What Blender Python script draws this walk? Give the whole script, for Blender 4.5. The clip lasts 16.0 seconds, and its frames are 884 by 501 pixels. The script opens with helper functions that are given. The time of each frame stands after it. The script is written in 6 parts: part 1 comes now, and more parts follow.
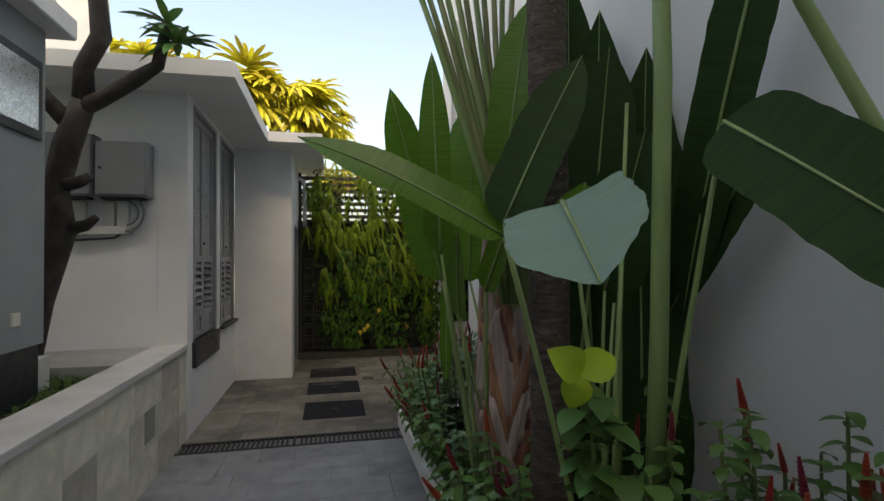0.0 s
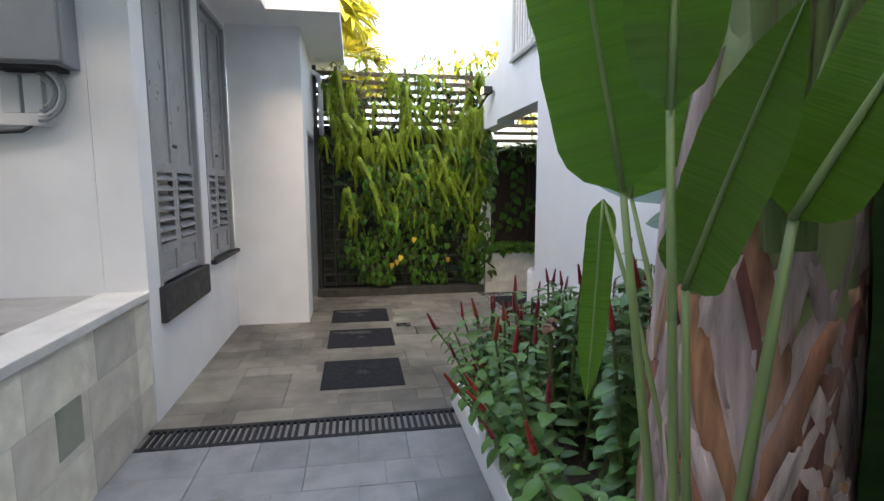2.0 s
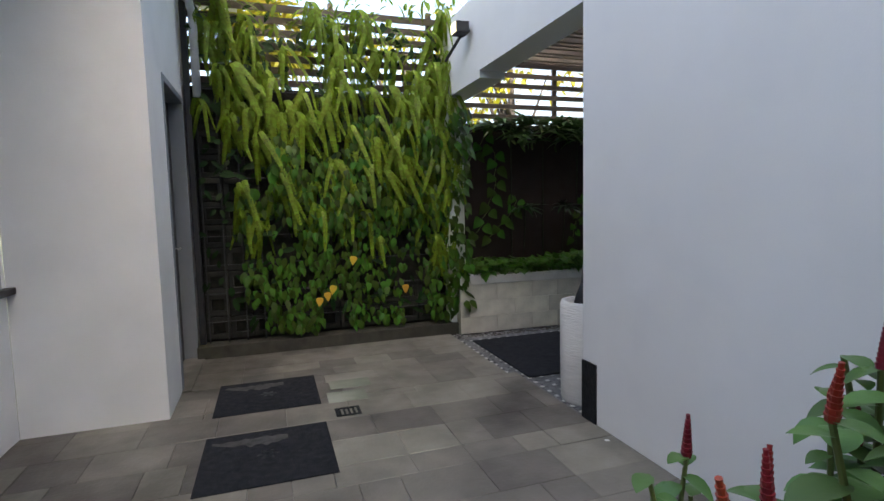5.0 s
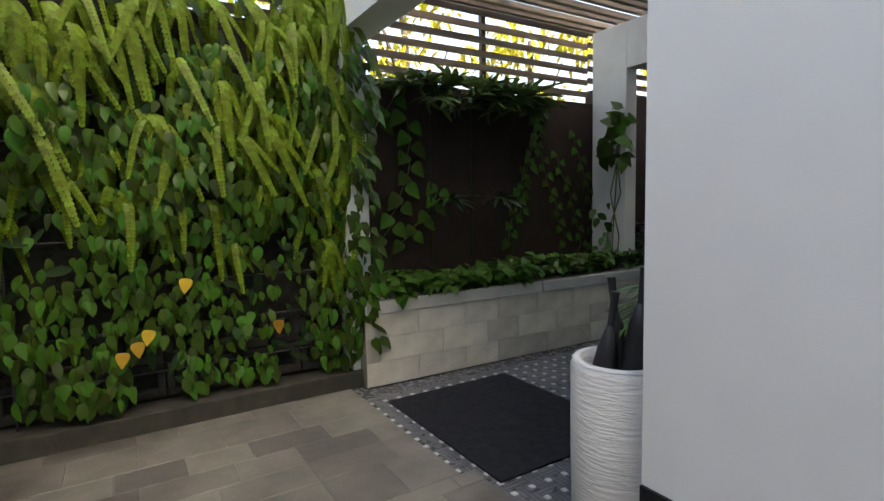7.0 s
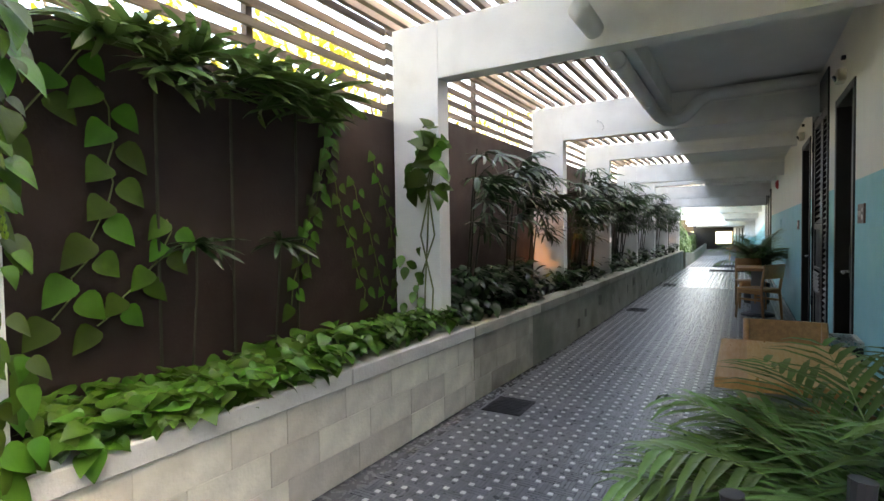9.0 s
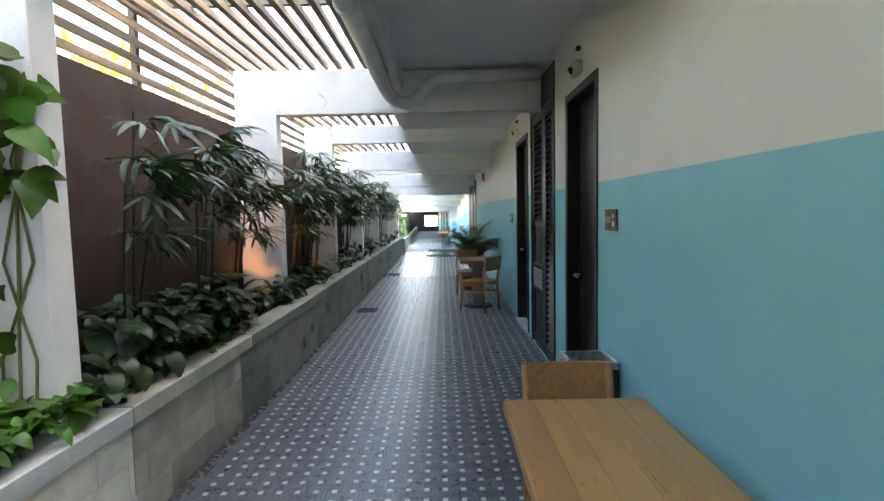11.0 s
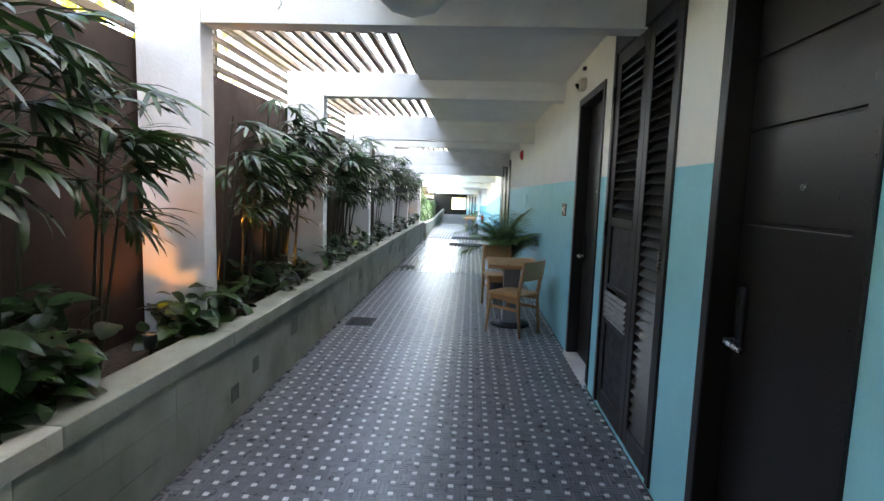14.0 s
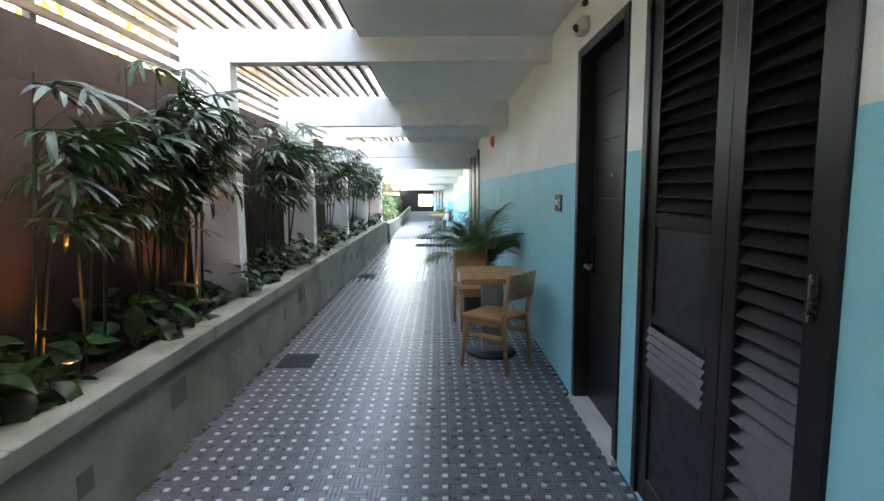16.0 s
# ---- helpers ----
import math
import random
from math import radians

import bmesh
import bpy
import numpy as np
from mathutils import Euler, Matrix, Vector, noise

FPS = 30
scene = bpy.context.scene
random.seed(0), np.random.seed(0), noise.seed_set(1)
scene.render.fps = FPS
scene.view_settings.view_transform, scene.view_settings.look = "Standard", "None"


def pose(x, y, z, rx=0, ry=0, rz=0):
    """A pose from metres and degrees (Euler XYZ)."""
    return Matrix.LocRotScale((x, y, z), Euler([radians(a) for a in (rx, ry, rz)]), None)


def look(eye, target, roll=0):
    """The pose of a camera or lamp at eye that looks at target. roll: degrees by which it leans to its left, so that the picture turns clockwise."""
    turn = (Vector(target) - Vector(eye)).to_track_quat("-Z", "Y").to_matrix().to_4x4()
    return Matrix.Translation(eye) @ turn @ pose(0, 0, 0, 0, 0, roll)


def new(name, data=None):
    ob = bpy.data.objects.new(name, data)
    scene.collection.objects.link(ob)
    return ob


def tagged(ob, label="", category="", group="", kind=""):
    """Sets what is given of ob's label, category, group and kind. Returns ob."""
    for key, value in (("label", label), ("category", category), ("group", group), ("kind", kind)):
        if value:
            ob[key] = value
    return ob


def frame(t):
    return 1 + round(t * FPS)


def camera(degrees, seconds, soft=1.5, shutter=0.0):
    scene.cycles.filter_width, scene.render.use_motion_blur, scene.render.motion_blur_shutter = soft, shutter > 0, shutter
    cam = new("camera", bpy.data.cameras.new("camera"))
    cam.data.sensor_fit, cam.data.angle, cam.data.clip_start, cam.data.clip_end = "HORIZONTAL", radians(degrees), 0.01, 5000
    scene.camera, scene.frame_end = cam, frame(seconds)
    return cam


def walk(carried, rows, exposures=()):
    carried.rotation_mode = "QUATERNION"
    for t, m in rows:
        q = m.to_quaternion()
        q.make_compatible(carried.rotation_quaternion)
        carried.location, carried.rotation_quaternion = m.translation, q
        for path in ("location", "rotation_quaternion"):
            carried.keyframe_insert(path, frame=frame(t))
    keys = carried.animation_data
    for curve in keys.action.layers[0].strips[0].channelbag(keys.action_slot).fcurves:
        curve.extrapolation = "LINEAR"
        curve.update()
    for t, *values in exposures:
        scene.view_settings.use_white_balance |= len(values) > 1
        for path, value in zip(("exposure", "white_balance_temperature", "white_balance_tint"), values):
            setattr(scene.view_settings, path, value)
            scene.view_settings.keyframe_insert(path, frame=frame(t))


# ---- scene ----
cam = camera(81.3, 16.0)
PATH = [
    (0, (0.745, 1.073, 1.7), (1.171, 3.026, 1.738), -0.4),
    (0.5, (0.738, 1.492, 1.625), (1.167, 3.436, 1.428), 0.3),
    (1, (0.754, 1.941, 1.594), (1.25, 3.85, 1.265), -0.5),
    (1.5, (0.757, 2.387, 1.584), (1.147, 4.323, 1.269), 1.0),
    (2, (0.763, 2.822, 1.6), (1.091, 4.779, 1.349), -0.1),
    (2.5, (0.801, 3.227, 1.603), (1.186, 5.183, 1.445), -0.1),
    (3, (0.779, 3.651, 1.541), (1.23, 5.592, 1.372), 0.9),
    (3.5, (0.809, 4.095, 1.472), (1.395, 5.985, 1.182), -1.8),
    (3.7, (0.822, 4.259, 1.459), (1.375, 6.159, 1.175), -1.8),
    (5.8, (0.94, 6.055, 1.252), (1.728, 7.889, 1.125), -0.7),
    (6, (0.998, 6.222, 1.252), (1.844, 8.028, 1.109), -0.7),
    (6.5, (1.109, 6.602, 1.226), (1.976, 8.399, 1.073), 0.2),
    (7, (1.316, 7.024, 1.24), (2.362, 8.719, 1.059), -1.3),
    (7.5, (1.523, 7.416, 1.253), (2.647, 9.057, 1.043), 0.4),
    (8, (1.634, 7.791, 1.286), (2.922, 9.317, 1.183), -0.4),
    (8.5, (1.843, 8.102, 1.3), (3.423, 9.324, 1.192), -1.5),
    (9, (2.067, 8.323, 1.317), (3.793, 9.33, 1.248), -0.9),
    (9.5, (2.295, 8.524, 1.316), (4.262, 8.88, 1.265), -1.6),
    (10, (2.6, 8.629, 1.314), (4.596, 8.625, 1.19), -2.0),
    (10.2, (2.719, 8.638, 1.361), (4.713, 8.606, 1.206), -2.3),
    (12.3, (4.268, 8.665, 1.51), (6.261, 8.755, 1.37), 1.4),
    (12.5, (4.406, 8.671, 1.514), (6.399, 8.784, 1.394), 0.6),
    (13, (4.71, 8.588, 1.51), (6.701, 8.748, 1.41), 0.5),
    (13.5, (4.967, 8.557, 1.482), (6.95, 8.775, 1.342), 0.8),
    (14, (5.288, 8.611, 1.477), (7.273, 8.716, 1.255), 1.8),
    (14.5, (5.626, 8.619, 1.465), (7.607, 8.623, 1.189), 0.8),
    (15, (5.961, 8.623, 1.463), (7.933, 8.793, 1.177), 0.0),
    (15.5, (6.328, 8.638, 1.469), (8.307, 8.808, 1.236), -0.6),
    (16, (6.643, 8.583, 1.454), (8.629, 8.57, 1.22), -0.5),
]
EXPOSURES = [(0, 1.72, 8300, 9), (0.5, 2.48, 7200, 9), (1.0, 2.95, 7000, 9), (1.5, 3.08, 7250, 11), (2.0, 3.02, 7300, 11), (3.0, 2.87, 7400, 11), (3.7, 2.85, 7150, 10), (5.8, 2.5, 6900, 10), (7.0, 2.85, 7500, 9),
             (8.0, 3.75, 8100, 12), (9.0, 4.4, 8100, 11), (10.2, 4.7, 7750, 9), (12.3, 4.78, 7500, 10), (14.0, 4.98, 7450, 10), (14.5, 5.1, 7500, 10), (15.5, 5.22, 7700, 10), (16.0, 5.12, 7550, 9)]
walk(cam, [(t, look(eye, target, roll)) for t, eye, target, roll in PATH], EXPOSURES)

# ---- world and light ----
world = bpy.data.worlds.new("sky")
scene.world = world
world.use_nodes = True
_nt = world.node_tree
_sky = _nt.nodes.new("ShaderNodeTexSky")
_sky.sky_type = "NISHITA"
_sky.sun_disc = False
_sky.sun_elevation = radians(38.5)
_sky.sun_rotation = radians(174)
_sky.air_density, _sky.dust_density, _sky.ozone_density = 1.0, 6.5, 1.0
_bg = _nt.nodes["Background"]
_bg.inputs["Strength"].default_value = 0.15
_nt.links.new(_sky.outputs["Color"], _bg.inputs["Color"])
sun = new("sun", bpy.data.lights.new("sun", "SUN"))
sun.data.energy, sun.data.angle, sun.data.color = 2.2, radians(0.6), (1.0, 0.93, 0.82)
sun.matrix_world = look((3, -22, 24), (0, 8, 0))
UPLIGHT = 0.55


# ---- materials ----
def mat(name, col, rough=0.7, metal=0.0, var=0.12, scale=6.0, bump=0.0, bscale=60.0, stain=None, stain_amt=0.0, stain_scale=1.5,
        coat=0.0, spec=0.5, stain_lo=0.5, stain_hi=0.72, per_object=0.0, island=0.0, stretch=(1, 1, 1), trans=0.0, emit=0.0, coord="Object"):
    m = bpy.data.materials.new(name)
    m.use_nodes = True
    nt = m.node_tree
    b = nt.nodes["Principled BSDF"]
    b.inputs["Roughness"].default_value = rough
    b.inputs["Metallic"].default_value = metal
    b.inputs["Coat Weight"].default_value = coat
    b.inputs["Specular IOR Level"].default_value = spec
    tc = nt.nodes.new("ShaderNodeTexCoord")
    mp = nt.nodes.new("ShaderNodeMapping")
    mp.inputs["Scale"].default_value = stretch
    if coord == "World":
        nt.links.new(nt.nodes.new("ShaderNodeNewGeometry").outputs["Position"], mp.inputs["Vector"])
    else:
        nt.links.new(tc.outputs[coord], mp.inputs["Vector"])

    def tex(sc, detail=6.0):
        n = nt.nodes.new("ShaderNodeTexNoise")
        n.inputs["Scale"].default_value = sc
        n.inputs["Detail"].default_value = detail
        nt.links.new(mp.outputs["Vector"], n.inputs["Vector"])
        return n.outputs["Fac"]

    def mixc(fac, a, c, blend="MIX"):
        n = nt.nodes.new("ShaderNodeMix")
        n.data_type, n.blend_type = "RGBA", blend
        for sock, v in ((n.inputs[0], fac), (n.inputs[6], a), (n.inputs[7], c)):
            if hasattr(v, "links"):
                nt.links.new(v, sock)
            else:
                sock.default_value = (*v, 1) if isinstance(v, tuple) and len(v) == 3 else v
        return n.outputs[2]

    def ramp(v, lo, hi, a=0.0, c=1.0):
        n = nt.nodes.new("ShaderNodeMapRange")
        n.inputs[1].default_value, n.inputs[2].default_value = lo, hi
        n.inputs[3].default_value, n.inputs[4].default_value = a, c
        nt.links.new(v, n.inputs[0])
        return n.outputs[0]

    lo = tuple(max(0, c * (1 - var)) for c in col)
    hi = tuple(min(1, c * (1 + var)) for c in col)
    c = mixc(ramp(tex(scale), 0.3, 0.7), lo, hi)
    if stain is not None:
        c = mixc(ramp(tex(stain_scale, 8.0), stain_lo, stain_hi, 0.0, stain_amt), c, stain)
    if per_object or island:
        if per_object:
            rnd = nt.nodes.new("ShaderNodeObjectInfo").outputs["Random"]
            amt = per_object
        else:
            rnd = nt.nodes.new("ShaderNodeNewGeometry").outputs["Random Per Island"]
            amt = island
        hs = nt.nodes.new("ShaderNodeHueSaturation")
        nt.links.new(ramp(rnd, 0, 1, 1 - amt, 1 + amt), hs.inputs["Value"])
        nt.links.new(ramp(rnd, 0, 1, 0.5 - amt * 0.06, 0.5 + amt * 0.06), hs.inputs["Hue"])
        nt.links.new(c, hs.inputs["Color"])
        c = hs.outputs["Color"]
    nt.links.new(c, b.inputs["Base Color"])
    nt.links.new(ramp(tex(scale * 2.3), 0.3, 0.7, max(0.02, rough - 0.1), min(1, rough + 0.1)), b.inputs["Roughness"])
    if bump:
        bp = nt.nodes.new("ShaderNodeBump")
        bp.inputs["Strength"].default_value = bump
        bp.inputs["Distance"].default_value = 0.01
        nt.links.new(tex(bscale), bp.inputs["Height"])
        nt.links.new(bp.outputs["Normal"], b.inputs["Normal"])
    if trans:
        tr = nt.nodes.new("ShaderNodeBsdfTranslucent")
        nt.links.new(c, tr.inputs["Color"])
        ms = nt.nodes.new("ShaderNodeMixShader")
        ms.inputs[0].default_value = trans
        nt.links.new(b.outputs[0], ms.inputs[1])
        nt.links.new(tr.outputs[0], ms.inputs[2])
        nt.links.new(ms.outputs[0], nt.nodes["Material Output"].inputs["Surface"])
    if emit:
        b.inputs["Emission Color"].default_value = (*col, 1)
        b.inputs["Emission Strength"].default_value = emit
    return m


M_WHITE = mat("white_paint", (0.80, 0.80, 0.80), 0.75, var=0.03, scale=3, bump=0.05, bscale=140, stain=(0.55, 0.53, 0.5), stain_amt=0.10)
M_HOUSE = mat("grey_white_render", (0.70, 0.70, 0.705), 0.75, var=0.05, scale=2.5, bump=0.12, bscale=90, stain=(0.45, 0.43, 0.41), stain_amt=0.18)
# white paint warmed and lightened to carry the bounce on the upper walls
M_WARMW = mat("bounce_warmed_white", (0.85, 0.815, 0.735), 0.7, var=0.03, scale=3, bump=0.08, bscale=120)
M_BLUE = mat("turquoise_paint", (0.28, 0.645, 0.69), 0.55, var=0.03, scale=3, bump=0.15, bscale=90)
M_CONC = mat("painted_concrete", (0.78, 0.78, 0.77), 0.8, var=0.05, scale=4, bump=0.2, bscale=50, stain=(0.5, 0.47, 0.42), stain_amt=0.3, stain_scale=2.2)
M_CEIL = mat("ceiling_paint", (0.80, 0.80, 0.78), 0.8, var=0.04, scale=3, bump=0.1, bscale=60)
M_SLAB = mat("paving_base", (0.19, 0.185, 0.175), 0.85, var=0.2, scale=8, bump=0.3)
M_BROWN = mat("brown_paint", (0.026, 0.0125, 0.0088), 0.75, var=0.15, scale=2.5, bump=0.2, bscale=50, stain=(0.018, 0.0115, 0.009), stain_amt=0.5, stain_scale=1.2)
M_SLAT = mat("weathered_slat", (0.15, 0.115, 0.09), 0.75, var=0.3, scale=5, bump=0.3, bscale=40, stretch=(0.2, 3, 3), per_object=0.25)
M_DARK = mat("dark_door", (0.0085, 0.0062, 0.0054), 0.36, var=0.06, scale=60)
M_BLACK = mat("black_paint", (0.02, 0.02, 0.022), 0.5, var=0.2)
M_GREENCONC = mat("mossy_concrete", (0.255, 0.265, 0.215), 0.8, var=0.14, scale=4, bump=0.25, bscale=50, stain=(0.14, 0.155, 0.115), stain_amt=0.8, stain_scale=1.6, stain_lo=0.48, stain_hi=0.64, coord="World")
M_MOSAIC = mat("mosaic_bed", (0.10, 0.10, 0.105), 0.25, var=0.2, scale=14, bump=0.2, bscale=60)
M_SOIL = mat("soil", (0.045, 0.033, 0.024), 0.95, var=0.4, scale=25, bump=0.8, bscale=40)


# ---- mesh helpers ----
def mesh_ob(name, bm, material, parent=None, label="", smooth=False):
    me = bpy.data.meshes.new(name)
    bm.normal_update()
    if smooth:
        for f in bm.faces:
            f.smooth = True
    bm.to_mesh(me)
    bm.free()
    if material is not None:
        me.materials.append(material)
    ob = new(name, me)
    if parent is not None:
        ob.parent = parent
    if label:
        ob["label"] = label
    return ob


def part(name, bm, material, parent, label="", smooth=False):
    """One mesh as a part of a thing."""
    return mesh_ob(name, bm, material, parent, label, smooth)


def add_box(bm, x0, x1, y0, y1, z0, z1, m=None):
    vs = [bm.verts.new((x, y, z)) for z in (z0, z1) for x, y in ((x0, y0), (x1, y0), (x1, y1), (x0, y1))]
    for q in ((3, 2, 1, 0), (4, 5, 6, 7), (0, 1, 5, 4), (1, 2, 6, 5), (2, 3, 7, 6), (3, 0, 4, 7)):
        bm.faces.new([vs[i] for i in q])
    if m is not None:
        bmesh.ops.transform(bm, matrix=m, verts=vs)
    return vs


def box_bm(x0, x1, y0, y1, z0, z1, bevel=0.0):
    bm = bmesh.new()
    add_box(bm, x0, x1, y0, y1, z0, z1)
    if bevel:
        bmesh.ops.bevel(bm, geom=bm.edges[:], offset=bevel, segments=2, affect="EDGES", profile=0.6)
    return bm


def boxes(lst, bevel=0.0):
    bm = bmesh.new()
    for b in lst:
        add_box(bm, *b)
    if bevel:
        bmesh.ops.bevel(bm, geom=bm.edges[:], offset=bevel, segments=1, affect="EDGES")
    return bm


def setting(name, bm, material, label="", category=""):
    ob = mesh_ob(name, bm, material)
    return tagged(ob, label, category, kind="structure")


def empty(name, label, category, m=None, group="", kind=""):
    ob = new(name)
    if m is not None:
        ob.matrix_world = m
    return tagged(ob, label, category, group, kind)


def holes_wall(u0, u1, z0, z1, holes):
    """Rectangles (u0, u1, z0, z1) that fill a wall round its holes."""
    us = sorted({u0, u1, *[h[0] for h in holes], *[h[1] for h in holes]})
    out = []
    for a, c in zip(us, us[1:]):
        mid = (a + c) / 2
        cuts = sorted((h[2], h[3]) for h in holes if h[0] < mid < h[1])
        z = z0
        for lo, hi in cuts:
            if lo > z:
                out.append((a, c, z, lo))
            z = hi
        if z < z1:
            out.append((a, c, z, z1))
    return out


# ---- the setting: courtyard ----
SOFFIT = 3.33
setting("floor_courtyard", box_bm(-0.75, 2.63, -6.0, 10.45, -0.2, -0.012), M_SLAB, "grey slate and sandstone paving of a narrow courtyard", "paving")
# outer ground made pale to bounce sunlight into the corridor
M_GROUND = mat("bounce_ground", (0.24, 0.24, 0.13), 0.9, var=0.25, scale=1.5, bump=0.4, bscale=20)
setting("ground", boxes([(a, c, b, d, -1.5, -0.21) for a, c, b, d in ((-300, 22, -300, 400), (61, 300, -300, 400), (22, 61, -300, 7.2), (22, 61, 12.7, 400))]), M_GROUND, "bare ground round the buildings", "ground")

# left house
W_A = (6.63, 7.70, 0.90, 3.28)
W_B = (7.93, 8.86, 0.90, 3.28)
bm = boxes([(-0.85, -0.59, a, c, lo, hi) for a, c, lo, hi in holes_wall(6.42, 8.92, 0, SOFFIT, [W_A, W_B])])
setting("wall_house_east", bm, M_HOUSE, "white rendered house wall with two tall shuttered windows", "wall")
setting("wall_house_south", box_bm(-6.0, -0.852, 6.42, 6.66, 0.0, SOFFIT), M_HOUSE, "white rendered house wall carrying grey electric boxes", "wall")
setting("wall_nook_south", box_bm(-0.588, 0.20, 8.92, 9.12, 0, SOFFIT), M_HOUSE, "white rendered wall of the projecting bay", "wall")
D_N = (9.44, 10.38, 0.0, 2.28)
bm = boxes([(0.0, 0.198, a, c, lo, hi) for a, c, lo, hi in holes_wall(9.122, 10.9, 0, SOFFIT, [D_N])])
setting("wall_nook_east", bm, M_HOUSE, "white rendered wall with a dark doorway", "wall")
bm = boxes([(-6.3, -0.07, 5.87, 11.2, SOFFIT, SOFFIT + 0.14), (-0.068, 0.65, 8.37, 11.2, SOFFIT + 0.002, SOFFIT + 0.138)])
setting("roof_house", bm, M_WHITE, "flat white concrete roof slab with a projecting eave", "roof")

# white wing at the other side
WX, WY = 2.63, 8.005
setting("wall_wing_west", box_bm(WX, WX + 0.25, -5.99, WY, 0, 6.8), M_WHITE, "tall smooth white rendered wall of the wing", "wall")
setting("wall_wing_upper", box_bm(WX, WX + 0.25, WY + 0.002, 9.55, 2.46, 6.2), M_WHITE, "white rendered upper wall over the corridor entrance", "wall")
setting("beam_entrance", box_bm(WX + 0.003, WX + 0.24, 9.552, 10.6, 2.40, 3.12), M_WHITE, "white concrete beam over the corridor entrance", "beam")

# ---- the setting: corridor ----
RY = 7.655
END = 22.0
D1 = (6.555, 7.39, 0.0, 2.34)
LV = (7.80, 8.98, 0.02, 2.74)
D2 = (9.20, 10.10, 0.0, 2.34)
setting("floor_corridor", box_bm(2.552, END, RY - 0.3, 10.3, -0.2, -0.008), M_MOSAIC, "dark grey mosaic corridor floor", "floor")
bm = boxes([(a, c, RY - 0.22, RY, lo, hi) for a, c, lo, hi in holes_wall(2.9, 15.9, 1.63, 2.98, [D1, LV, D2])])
setting("wall_rooms_upper", bm, M_WARMW, "cream white upper band of the guest room wall, warm bounce in its colour", "wall")
bm = boxes([(a, c, RY - 0.22, RY, lo, hi) for a, c, lo, hi in holes_wall(2.9, 15.9, 0, 1.63, [D1, LV, D2])])
setting("wall_rooms_lower", bm, M_BLUE, "turquoise painted lower band of the guest room wall", "wall")
setting("wall_wing_end", box_bm(WX + 0.252, 2.9, RY - 0.2, WY, 0, 6.2), M_WHITE, "white rendered end of the wing wall", "wall")


def fy(x):
    return 10.2 - 0.028 * (min(x, 8.0) - 2.68) if x > 2.68 else 10.2


COLS = [5.33, 8.36, 10.92, 13.5, 16.05, 18.6, 21.2]
BEAMS = [(2.44, 2.855), (2.43, 2.855), (2.48, 2.735), (2.29, 2.66), (2.40, 2.62), (2.20, 2.56), (2.03, 2.52)]
CEILS = [(WX + 0.26, 8.36, 2.83), (8.362, 10.92, 2.67), (10.922, 13.5, 2.60), (13.502, 22.0, 2.53)]
bm = boxes([(a, c, RY - 0.2, 9.2, z, 3.05) for a, c, z in CEILS])
setting("ceiling_corridor", bm, M_CEIL, "white painted concrete ceiling slab", "ceiling")
for i, cx in enumerate(COLS):
    setting("column_%d" % (i + 1), box_bm(cx, cx + 0.15, 10.24, 10.64, 0.45, BEAMS[i][1], 0.006), M_CONC, "white painted concrete column rising from the planter", "column")
    setting("beam_%d" % (i + 1), box_bm(cx + 0.003, cx + 0.147, RY - 0.1, 10.24, BEAMS[i][0], BEAMS[i][1] - 0.002, 0.006), M_CONC, "white painted concrete beam across the corridor", "beam")
setting("column_corner", box_bm(2.60, 2.758, 10.3, 10.6, 0.0, 2.40, 0.006), M_CONC, "white painted corner column beside the green wall", "column")
bm = bmesh.new()
add_box(bm, 2.76, 5.40, 10.66, 10.8, 0, 2.19)
add_box(bm, 5.40, 22.0, 10.66, 10.8, 0, 2.34)
setting("wall_garden", bm, M_BROWN, "dark brown painted garden wall behind the planter", "wall")
xs = [2.655, 5.33, 8.0, 21.2]
bm = bmesh.new()
for a, c in zip(xs, xs[1:]):
    p = [(a, fy(a)), (c, fy(c)), (c, fy(c) + 0.17), (a, fy(a) + 0.17)]
    lo = [bm.verts.new((x, y, 0)) for x, y in p]
    hi = [bm.verts.new((x, y, 0.575)) for x, y in p]
    for q in ((0, 1, 5, 4), (1, 2, 6, 5), (2, 3, 7, 6), (3, 0, 4, 7)):
        v = lo + hi
        bm.faces.new([v[k] for k in q])
    bm.faces.new(hi)
setting("wall_planter", bm, M_GREENCONC, "low planter wall of pale stone blocks", "wall")
setting("soil_planter", box_bm(2.7, 21.2, 10.2, 10.66, 0.0, 0.52), M_SOIL, "dark soil of the planter bed", "soil")

# ---- materials of the things ----
M_SLATE = mat("blue_grey_slate", (0.195, 0.203, 0.218), 0.58, var=0.2, scale=5, bump=0.25, bscale=45, per_object=0.13, stain=(0.28, 0.28, 0.28), stain_amt=0.4, stain_scale=1.8, coord="World")
M_SAND = mat("grey_sandstone", (0.165, 0.152, 0.128), 0.5, var=0.3, scale=3, bump=0.25, bscale=45, per_object=0.3, stain=(0.055, 0.049, 0.040), stain_amt=0.8, stain_scale=0.8, stain_lo=0.49, stain_hi=0.60, coord="World")
M_BLOCK = mat("pale_stone_block", (0.58, 0.55, 0.47), 0.8, var=0.14, scale=7, bump=0.35, bscale=50, per_object=0.26, stain=(0.30, 0.28, 0.23), stain_amt=0.6, stain_scale=2.0)
M_CAP = mat("pale_stone_cap", (0.58, 0.57, 0.54), 0.75, var=0.1, scale=6, bump=0.3, bscale=50, stain=(0.32, 0.31, 0.28), stain_amt=0.45, stain_scale=3)
M_IRON = mat("dark_cast_iron", (0.022, 0.024, 0.028), 0.55, 0.6, var=0.3, scale=20, bump=0.4, bscale=70)
